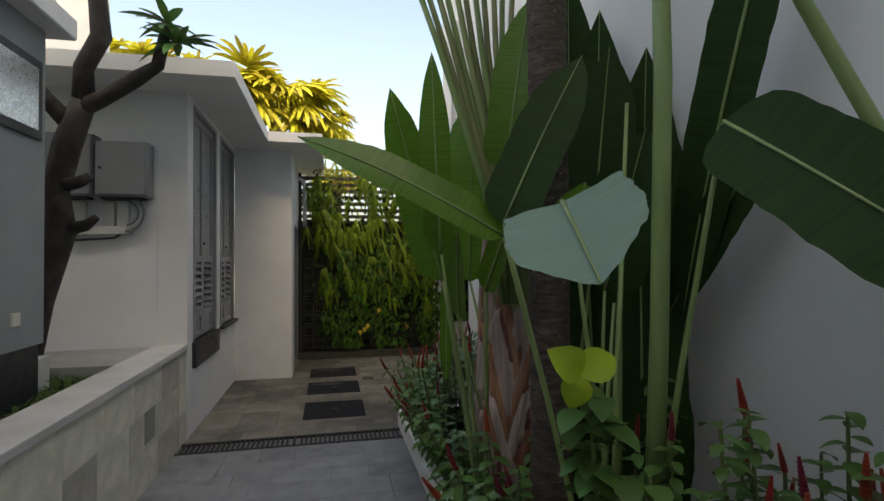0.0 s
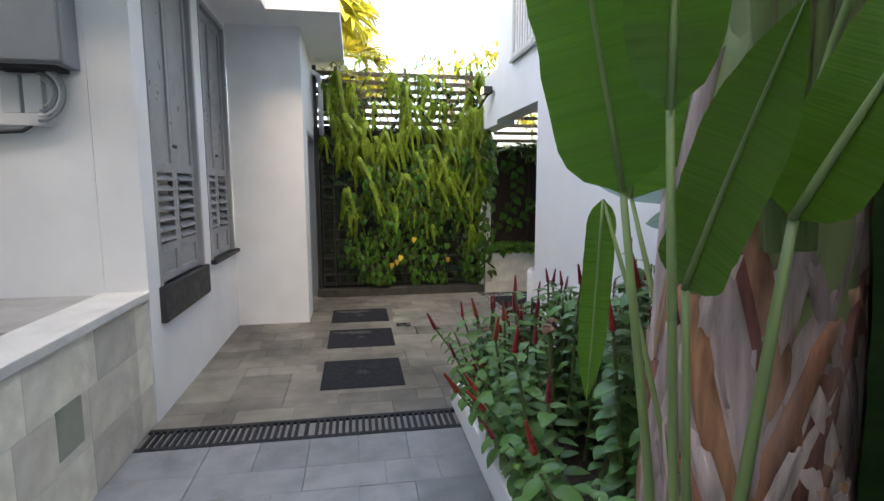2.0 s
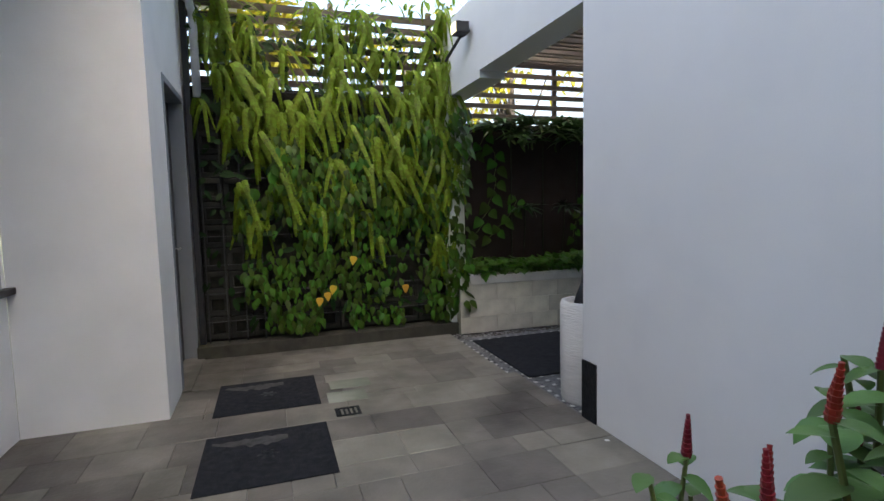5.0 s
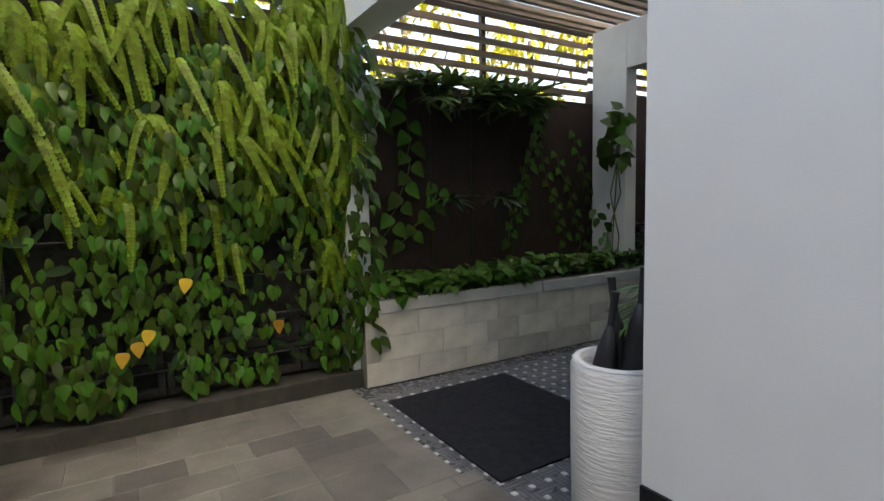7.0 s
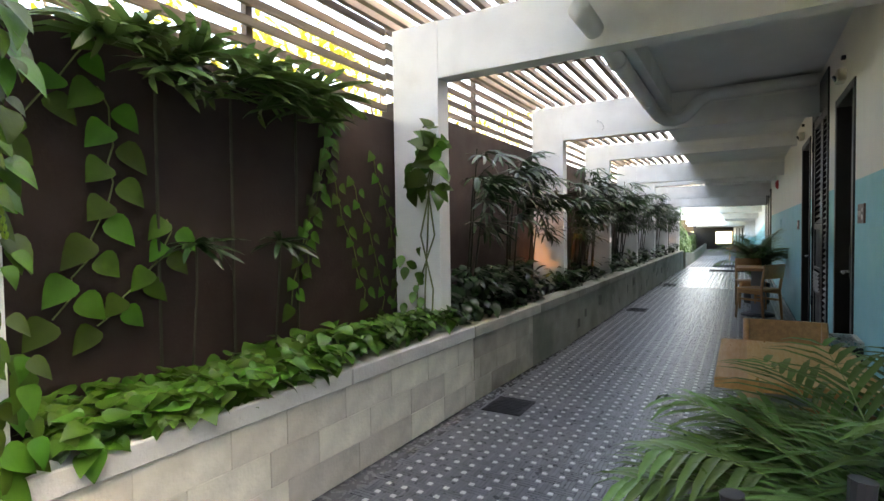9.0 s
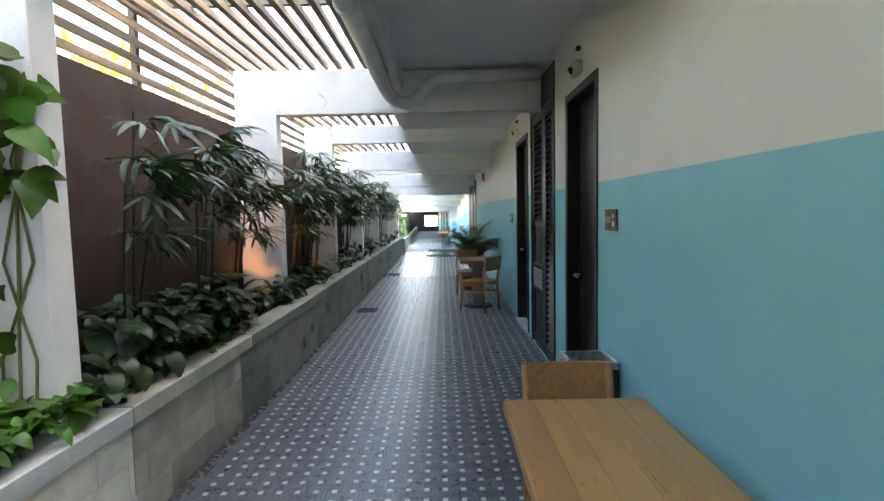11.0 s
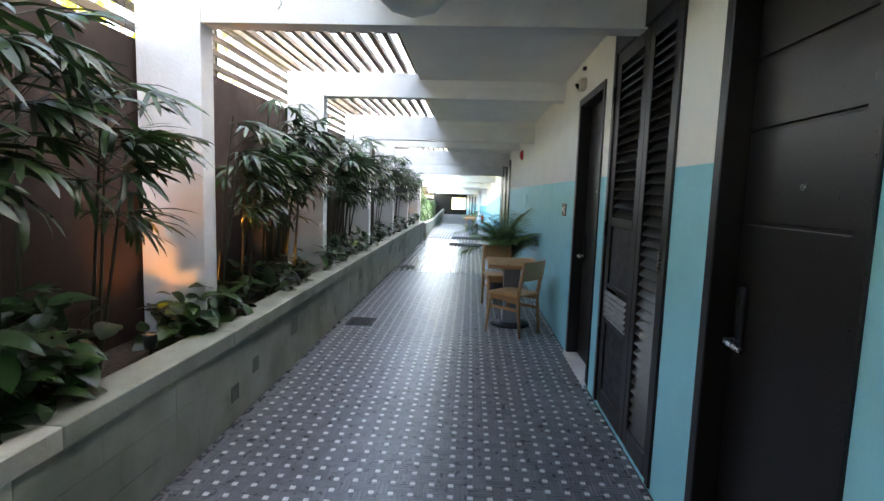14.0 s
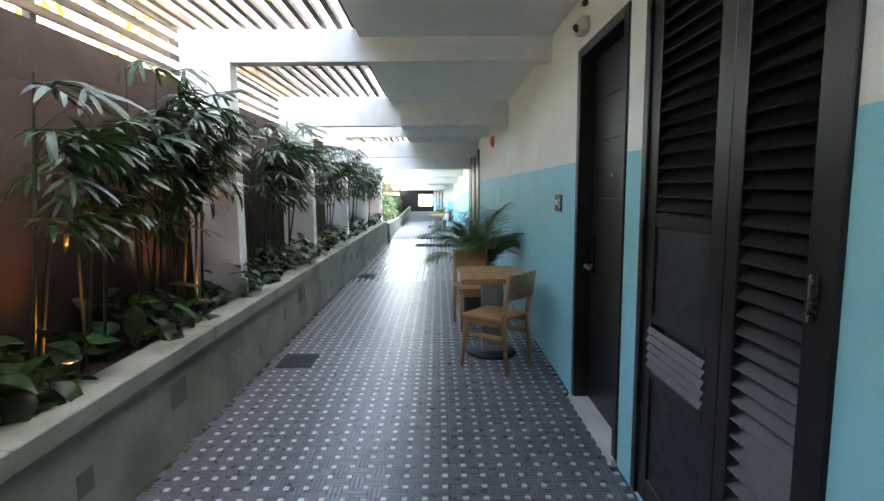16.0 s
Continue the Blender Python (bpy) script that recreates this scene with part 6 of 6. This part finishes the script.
# uplights in the planter
M_WARM = mat("warm_lamp_glass", (1.0, 0.55, 0.2), 0.4, var=0.0, emit=1.0)
for x, aimx in ((7.98, 8.36), (9.05, 9.0), (10.45, 10.35), (13.05, 13.0), (20.75, 21.1)):
    u = empty("garden_uplight", "small black garden spotlight glowing warm orange", "lamp", pose(x, 10.36, 0.52), "planter uplights")
    bm = bmesh.new()
    lathe(bm, [(0.0, 0.05), (0.03, 0.05), (0.035, 0.08), (0.04, 0.13), (0.034, 0.13), (0.03, 0.115)], 16)
    part("lamp_body", bm, M_BLACK, u, smooth=True)
    bm = bmesh.new()
    cyl(bm, (0, 0, 0.110), (0, 0, 0.114), 0.03)
    part("lens", bm, M_WARM, u, "glowing warm lens")
    bm = bmesh.new()
    cyl(bm, (0, 0, 0), (0, 0, 0.05), 0.008)
    part("spike", bm, M_BLACK, u)
    lt = new("uplight_bulb", bpy.data.lights.new("uplight_bulb", "SPOT"))
    lt.data.energy, lt.data.color, lt.data.spot_size, lt.data.spot_blend, lt.data.shadow_soft_size = UPLIGHT, (1.0, 0.40, 0.075), radians(96), 0.9, 0.03
    lt.matrix_world = look((x, 10.36, 0.66), (aimx, 10.56, 1.5))

# ---- far part of the corridor ----
def prism(a, c):
    """A bar between two cross-sections (x, y0, y1, z0, z1)."""
    bm = bmesh.new()
    vs = [bm.verts.new((x, y, z)) for x, y0, y1, lo, hi in (a, c) for y, z in ((y0, lo), (y1, lo), (y1, hi), (y0, hi))]
    for q in ((3, 2, 1, 0), (4, 5, 6, 7), (0, 1, 5, 4), (1, 2, 6, 5), (2, 3, 7, 6), (3, 0, 4, 7)):
        bm.faces.new([vs[i] for i in q])
    bmesh.ops.recalc_face_normals(bm, faces=bm.faces[:])
    return bm


DROP = 0.74


def fz(x):
    """Floor level of the ramp and of the lower corridor behind it."""
    return -DROP * min(1.0, max(0.0, (x - 22.0) / 16.0))


setting("wall_far_upper", box_bm(15.902, 22.0, RY - 0.22, RY, 1.63, 2.98), M_WARMW, "cream white upper band of the far corridor wall, warm bounce in its colour", "wall")
setting("wall_far_lower", box_bm(15.902, 22.0, RY - 0.22, RY, 0, 1.63), M_BLUE, "turquoise lower band of the far corridor wall", "wall")
setting("floor_ramp", prism((22.0, RY - 0.3, 10.3, -0.2, -0.004), (38.0, RY - 0.3, 11.2, -DROP - 0.2, -DROP)), M_SLAB, "dark mosaic ramp of the far corridor", "floor")
setting("floor_lower", prism((38.002, RY - 0.3, 11.2, -DROP - 0.2, -DROP), (60.0, 8.4, 11.9, -DROP - 0.2, -DROP)), M_SLAB, "dark floor of the lower corridor", "floor")
setting("wall_ramp_lower", prism((22.002, RY - 0.22, RY, -0.1, 1.5), (38.0, RY - 0.22, RY, -DROP - 0.1, 0.75)), M_BLUE, "turquoise lower band of the ramp wall", "wall")
setting("wall_ramp_upper", prism((22.002, RY - 0.22, RY, 1.5, 2.98), (38.0, RY - 0.22, RY, 0.75, 2.3)), M_WHITE, "cream white upper band of the ramp wall", "wall")
setting("wall_step_lower", box_bm(38.002, 38.2, RY - 0.2, 8.02, -DROP, 0.75), M_BLUE, "turquoise face where the corridor narrows", "wall")
setting("wall_step_upper", box_bm(38.002, 38.2, RY - 0.2, 8.02, 0.75, 2.3), M_WHITE, "white face where the corridor narrows", "wall")
setting("pilaster", box_bm(37.95, 38.2, 8.022, 8.18, -DROP, 2.2), M_WHITE, "white pilaster in the far corridor", "pilaster")
setting("wall_lower_blue", prism((38.202, 7.9, 8.15, -DROP, 0.75), (60.0, 8.8, 9.05, -DROP, 0.75)), M_BLUE, "turquoise lower band of the far wall", "wall")
setting("wall_lower_white", prism((38.202, 7.9, 8.15, 0.75, 2.3), (60.0, 8.8, 9.05, 0.75, 2.3)), M_WHITE, "white upper band of the far wall", "wall")
setting("ceiling_ramp", prism((22.0, RY - 0.2, 9.2, 2.42, 2.6), (38.0, RY - 0.2, 9.2, 1.75, 2.0)), M_CEIL, "white ceiling slab over the ramp", "ceiling")
setting("ceiling_lower", prism((38.0, RY - 0.2, 11.4, 1.62, 1.9), (60.0, 8.4, 11.9, 1.62, 1.9)), M_CEIL, "white ceiling slab of the lower corridor", "ceiling")
for i, (cx, z0, z1) in enumerate(((26.0, 1.95, 2.3), (31.0, 1.78, 2.1), (37.95, 1.47, 2.1), (45.0, 1.40, 1.7), (52.0, 1.40, 1.7))):
    setting("beam_far_%d" % (i + 1), box_bm(cx, cx + 0.2, RY + 0.002, 11.3, z0, z1, 0.006), M_CONC, "white concrete beam across the far corridor", "beam")
setting("column_portal", box_bm(21.36, 21.6, 10.2, 10.64, 0, 2.5), M_CONC, "white column at the end of the planter", "column")
setting("planter_far", prism((21.3, 9.98, 10.18, -0.1, 0.52), (38.0, 10.9, 11.1, -DROP - 0.1, -DROP + 0.55)), M_GREENCONC, "far planter wall of grey concrete", "wall")
setting("planter_lower", prism((38.002, 10.9, 11.1, -DROP - 0.1, -DROP + 0.55), (60.0, 11.4, 11.6, -DROP - 0.1, -DROP + 0.55)), M_GREENCONC, "planter wall along the lower corridor", "wall")
setting("soil_far", prism((21.65, 10.19, 11.4, -0.1, 0.45), (38.0, 11.11, 12.0, -DROP - 0.1, -DROP + 0.5)), M_SOIL, "soil of the far planter", "soil")
setting("wall_garden_far", prism((22.002, 11.4, 11.6, -0.2, 1.5), (60.0, 12.4, 12.6, -DROP - 0.2, 0.9)), M_BROWN, "dark garden wall along the far corridor", "wall")
setting("wall_corridor_end", boxes([(60.0, 60.2, 7.0, 9.2, -1, 2.6), (60.0, 60.2, 10.6, 12.6, -1, 2.6), (60.0, 60.2, 9.2, 10.6, -1, -0.2), (60.0, 60.2, 9.2, 10.6, 1.0, 2.6)]), M_DARK, "dark wall at the far end of the corridor round an opening", "wall")
for x in (18.2, 20.9):
    d = empty("far_door", "dark door in the far corridor wall, closed", "door", pose(x, RY, 0), kind="structure")
    part("door_leaf", box_bm(0.04, 0.86, 0.002, 0.02, 0.02, 2.3), M_DARK, d)
    part("door_frame", boxes([(0, 0.04, 0.001, 0.03, 0, 2.34), (0.86, 0.9, 0.001, 0.03, 0, 2.34), (0.04, 0.86, 0.001, 0.03, 2.3, 2.34)]), M_DARK, d)
for x, y in ((41.0, 8.27), (46.0, 8.475), (51.0, 8.68)):
    d = empty("far_door", "dark door in the far corridor wall, closed", "door", pose(x, y, -DROP, 0, 0, 2.36), kind="structure")
    part("door_leaf", box_bm(0.04, 0.86, 0.002, 0.03, 0.0, 2.0), M_DARK, d)
    part("door_frame", boxes([(0, 0.04, 0.001, 0.04, 0, 2.04), (0.86, 0.9, 0.001, 0.04, 0, 2.04), (0.04, 0.86, 0.001, 0.04, 2.0, 2.04)]), M_DARK, d)
lf = empty("far_louvre_door", "dark slatted service door in the far corridor", "door", pose(19.4, RY, 0), kind="structure")
part("door_leaf", box_bm(0, 1.1, 0.002, 0.03, 0.02, 2.5), M_DARK, lf)
for k in range(30):
    part("slat", box_bm(0.1, 1.0, 0.03, 0.04, 0.2 + 0.073 * k, 0.235 + 0.073 * k), M_DARK, lf)
fe = empty("fire_extinguisher", "red fire extinguisher hung beside the pilaster", "fire extinguisher", pose(37.9, 7.86, -0.35))
bm = bmesh.new()
lathe(bm, [(0.0, 0.0), (0.075, 0.0), (0.08, 0.03), (0.08, 0.42), (0.05, 0.5), (0.02, 0.53), (0.0, 0.53)], 16)
part("cylinder", bm, M_RED, fe, smooth=True)
part("valve", box_bm(-0.05, 0.05, -0.02, 0.02, 0.53, 0.60, 0.004), M_BLACK, fe)
part("bracket", box_bm(0.079, 0.102, -0.03, 0.03, 0.25, 0.33, 0.003), M_BLACK, fe)
fb = empty("far_bin", "small dark blue bin on the ramp", "bin", pose(28.2, 8.25, fz(28.35)))
M_BINBLUE = mat("dark_blue_plastic", (0.02, 0.04, 0.09), 0.4, var=0.1)
part("bin_body", box_bm(0, 0.3, 0, 0.3, 0.0, 0.42, 0.02), M_BINBLUE, fb)
part("lid", box_bm(-0.01, 0.31, -0.01, 0.31, 0.422, 0.46, 0.01), M_BINBLUE, fb)
lv = Leaves(401)
r = lv.rng
for i in range(5200):
    x = 21.8 + 30 * r.random() ** 1.6
    k = (x - 21.8) / 16.0
    z0 = 0.45 + fz(x)
    y, z = 10.25 + 0.9 * k * 0.9 + 0.9 * r.random(), z0 + r.random() * (2.2 if x < 24.5 else 1.15)
    if noise.noise(Vector((x * 0.8, z * 0.8, 2))) < -0.15:
        continue
    d = Vector((r.uniform(-1, 1), r.uniform(-1, 0.4), r.uniform(-1, 0.3)))
    lv.blade(aim((x, y, z), d), r.uniform(0.15, 0.36), 0.05, LANCE, 0.6, 0.2)
t = cafe_table(25.7, 26.4, 8.35, 8.9, 0.73, "distant cafe table on the ramp")
t.location.z = fz(26.0) - 0.02
chair(pose(26.75, 8.6, fz(27.0), 0, 0, 180), "distant wooden chair on the ramp")
areca(31.5, 8.5, 1.0, 6, 12, 0.2, 0.36, fz(31.8))
stuff("far_hedge", lv, M_ARECA, "tall leafy hedge along the far corridor", "hedge")

# ---- paving pieces ----
CACHE = {}


def slab(name, parent, w, d, h, material, x, y, z, bev=0.0022):
    key = (round(w, 2), round(d, 2), material.name)
    if key not in CACHE:
        w, d = key[0], key[1]
        me = bpy.data.meshes.new(name)
        g = 0.0012
        lo = [(g, g, 0), (w - g, g, 0), (w - g, d - g, 0), (g, d - g, 0)]
        b = g + bev
        hi = [(b, b, h), (w - b, b, h), (w - b, d - b, h), (b, d - b, h)]
        mid = [(a, c, h - bev) for a, c, _ in lo]
        me.from_pydata(lo + mid + hi, [], [(0, 1, 5, 4), (1, 2, 6, 5), (2, 3, 7, 6), (3, 0, 4, 7), (4, 5, 9, 8), (5, 6, 10, 9), (6, 7, 11, 10), (7, 4, 8, 11), (8, 9, 10, 11)])
        me.materials.append(material)
        CACHE[key] = me
    o = new(name, CACHE[key])
    o.parent = parent
    o.location = (x, y, z)
    return o


floorc = bpy.data.objects["floor_courtyard"]
rp = random.Random(19)


def ashlar(x0, x1, y0, y1, material, wid, lens, skip=()):
    """Courses across the court, each cut into slabs of varied length."""
    y = y0
    while y < y1 - 0.03:
        d = min(rp.choice(wid), y1 - y)
        if y1 - y - d < 0.08:
            d = y1 - y
        x = x0
        while x < x1 - 0.02:
            w = min(rp.choice(lens), x1 - x)
            if x1 - x - w < 0.1:
                w = x1 - x
            slab("paving_slab", floorc, round(w, 2), round(d, 2), 0.013 + 0.003 * rp.random(), material, x, y, -0.0125 - 0.0015 * rp.random())
            x += round(w, 2)
        y += round(d, 2)


ashlar(-0.60, 1.43, 1.0, 6.02, M_SLATE, (0.24, 0.3, 0.3), (0.3, 0.45, 0.6))
ashlar(-0.60, 2.63, 6.32, 8.92, M_SAND, (0.2, 0.2, 0.3), (0.2, 0.3, 0.4, 0.4))
ashlar(0.20, 2.56, 8.92, 10.26, M_SAND, (0.2, 0.2, 0.3), (0.2, 0.3, 0.4, 0.4))
# two paler slabs beside the third cover
slab("paving_slab", floorc, 0.30, 0.18, 0.0045, M_GREENCONC, 1.22, 9.06, 0.0, 0.001)
slab("paving_slab", floorc, 0.27, 0.20, 0.0046, M_GREENCONC, 1.18, 8.80, 0.0, 0.001)

# blocks of the raised planter
wl = bpy.data.objects["wall_planter_left"]


def wall_blocks(parent, name, u0, u1, z0, z1, rows, lens, material, place, seed, thick=0.012):
    rr = random.Random(seed)
    dz = (z1 - z0) / rows
    for k in range(rows):
        u = u0 - (0.2 if k % 2 else 0)
        while u < u1:
            L = rr.choice(lens)
            a, c = max(u, u0), min(u + L, u1)
            if c - a > 0.04:
                key = ("wb", round(c - a, 2), round(dz, 3), material.name, name, thick)
                if key not in CACHE:
                    me = bpy.data.meshes.new(name)
                    w, h, g, b = key[1], dz, 0.0006, 0.0018
                    p0 = [(g, 0, g), (w - g, 0, g), (w - g, 0, h - g), (g, 0, h - g)]
                    p1 = [(x, thick - b, z) for x, _, z in p0]
                    p2 = [(x + (b if x < w / 2 else -b), thick, z + (b if z < h / 2 else -b)) for x, _, z in p0]
                    me.from_pydata(p0 + p1 + p2, [], [(1, 0, 4, 5), (2, 1, 5, 6), (3, 2, 6, 7), (0, 3, 7, 4), (5, 4, 8, 9), (6, 5, 9, 10), (7, 6, 10, 11), (4, 7, 11, 8), (11, 10, 9, 8)])
                    me.materials.append(material)
                    CACHE[key] = me
                o = new(name, CACHE[key])
                o.parent = parent
                o.matrix_basis = place(a, z0 + k * dz)
            u += L


wall_blocks(wl, "stone_block", 0.0, 6.41, 0.0, 0.86, 3, (0.4, 0.5, 0.5, 0.6), M_BLOCK, lambda u, z: pose(LP - 0.012, u, z, 0, 0, 90) @ Matrix.Diagonal((1, -1, 1, 1)), 3, 0.012)
part("inset_stone", box_bm(LP - 0.004, LP + 0.004, 5.30, 5.52, 0.34, 0.58), M_GREENCONC, wl, "darker inset stone")
wp = bpy.data.objects["wall_planter"]
M_MIX = mat("stained_stone_block", (0.40, 0.385, 0.315), 0.8, var=0.16, scale=7, bump=0.35, bscale=50, per_object=0.25, stain=(0.16, 0.165, 0.125), stain_amt=0.7, stain_scale=1.8, stain_lo=0.47, stain_hi=0.62, coord="World")
for u0, u1, block_mat, seed in ((2.655, 5.6, M_BLOCK, 4), (5.6, 6.8, M_MIX, 6), (6.8, 8.0, M_GREENCONC, 5)):
    wall_blocks(wp, "stone_block", u0, u1, 0.0, 0.50, 3, (0.3, 0.4, 0.4, 0.5), block_mat, lambda u, z: pose(u, fy(u), z, 0, 0, -1.6) @ Matrix.Diagonal((1, -1, 1, 1)), seed, 0.008)
for a, c in zip([2.655, 4.2, 5.6, 7.0, 8.3, 9.9, 11.5, 13.5, 16, 18.5], [4.198, 5.598, 6.998, 8.298, 9.898, 11.498, 13.498, 15.998, 18.498, 21.2]):
    ya, yc = fy(a), fy(c)
    bm = bmesh.new()
    vs = [bm.verts.new(p) for p in ((a, ya - 0.02, 0.50), (c, yc - 0.02, 0.50), (c, yc + 0.19, 0.50), (a, ya + 0.19, 0.50), (a, ya - 0.02, 0.592), (c, yc - 0.02, 0.592), (c, yc + 0.19, 0.592), (a, ya + 0.19, 0.592))]
    for q in ((3, 2, 1, 0), (4, 5, 6, 7), (0, 1, 5, 4), (1, 2, 6, 5), (2, 3, 7, 6), (3, 0, 4, 7)):
        bm.faces.new([vs[i] for i in q])
    bmesh.ops.bevel(bm, geom=bm.edges[:], offset=0.006, segments=1, affect="EDGES")
    part("cap_stone", bm, M_CAP if a < 5.3 else M_MIX if a < 6.5 else M_GREENCONC, wp)
M_INSET = mat("inset_stone_green", (0.15, 0.16, 0.13), 0.8, var=0.25, scale=12, bump=0.3, per_object=0.45)
rq = random.Random(12)
for i in range(20):
    x = 8.3 + 0.5 * i + rq.uniform(-0.2, 0.2)
    w, h = rq.choice(((0.04, 0.13), (0.04, 0.10), (0.10, 0.10), (0.16, 0.14)))
    z = rq.uniform(0.10, 0.34)
    part("inset_stone", box_bm(x, x + w, fy(x) - 0.003, fy(x) + 0.01, z, z + h), M_INSET, wp, "dark inset stone")

# ---- mosaic of the corridor floor ----
PITCH, DOT = 0.098, 0.030
X0, Y0 = 2.565, 7.68
NX, NY = 125, 24
fc = bpy.data.objects["floor_corridor"]
V, Fc = [], []


def quad_tile(x0, x1, y0, y1, z):
    k = len(V)
    for x, y, zz in ((x0, y0, z - 0.004), (x1, y0, z - 0.004), (x1, y1, z - 0.004), (x0, y1, z - 0.004), (x0 + 0.0012, y0 + 0.0012, z), (x1 - 0.0012, y0 + 0.0012, z), (x1 - 0.0012, y1 - 0.0012, z), (x0 + 0.0012, y1 - 0.0012, z)):
        V.append((x, y, zz))
    for q in ((4, 5, 6, 7), (0, 1, 5, 4), (1, 2, 6, 5), (2, 3, 7, 6), (3, 0, 4, 7)):
        Fc.append(tuple(k + i for i in q))


rm = random.Random(2)
for i in range(NX):
    for j in range(NY):
        x, y = X0 + i * PITCH, Y0 + j * PITCH
        if y > fy(x) - 0.05:
            continue
        z = -0.0005 * rm.random() - 0.001
        n = 3
        if (i + j) % 2:
            h = (PITCH - DOT) / n
            for k in range(n):
                quad_tile(x - DOT / 2 + 0.001, x + PITCH + DOT / 2 - 0.001, y + DOT / 2 + k * h + 0.0008, y + DOT / 2 + (k + 1) * h - 0.0008, z)
        else:
            h = (PITCH - DOT) / n
            for k in range(n):
                quad_tile(x + DOT / 2 + k * h + 0.0008, x + DOT / 2 + (k + 1) * h - 0.0008, y - DOT / 2 + 0.001, y + PITCH + DOT / 2 - 0.001, z)
me = bpy.data.meshes.new("mosaic_strips")
me.from_pydata(V, [], Fc)
me.materials.append(M_TILE)
o = tagged(new("mosaic_strips", me), "dark grey basket weave mosaic strips", kind="stuff")
o.parent = fc
V, Fc = [], []
cnt = 0
quad_tile(0.001 - DOT / 2, DOT / 2 - 0.001, 0.001 - DOT / 2, DOT / 2 - 0.001, 0.0)
dotme = bpy.data.meshes.new("mosaic_dot")
dotme.from_pydata(V, [], Fc)
dotme.materials.append(M_DOT)
V, Fc = [], []
for i in range(NX + 160):
    for j in range(NY):
        x, y = X0 + i * PITCH, Y0 + j * PITCH
        if y > fy(x) - 0.02:
            continue
        s = DOT / 2 - 0.001
        if 5.9 < x < 7.2 and cnt < 290:
            q = new("mosaic_dot", dotme)
            q.parent = fc
            q.location = (x, y, 0.0)
            cnt += 1
        else:
            quad_tile(x - s, x + s, y - s, y + s, 0.0)
me = bpy.data.meshes.new("mosaic_dots")
me.from_pydata(V, [], Fc)
me.materials.append(M_DOT)
o = tagged(new("mosaic_dots", me), "small white mosaic squares", kind="stuff")
o.parent = fc
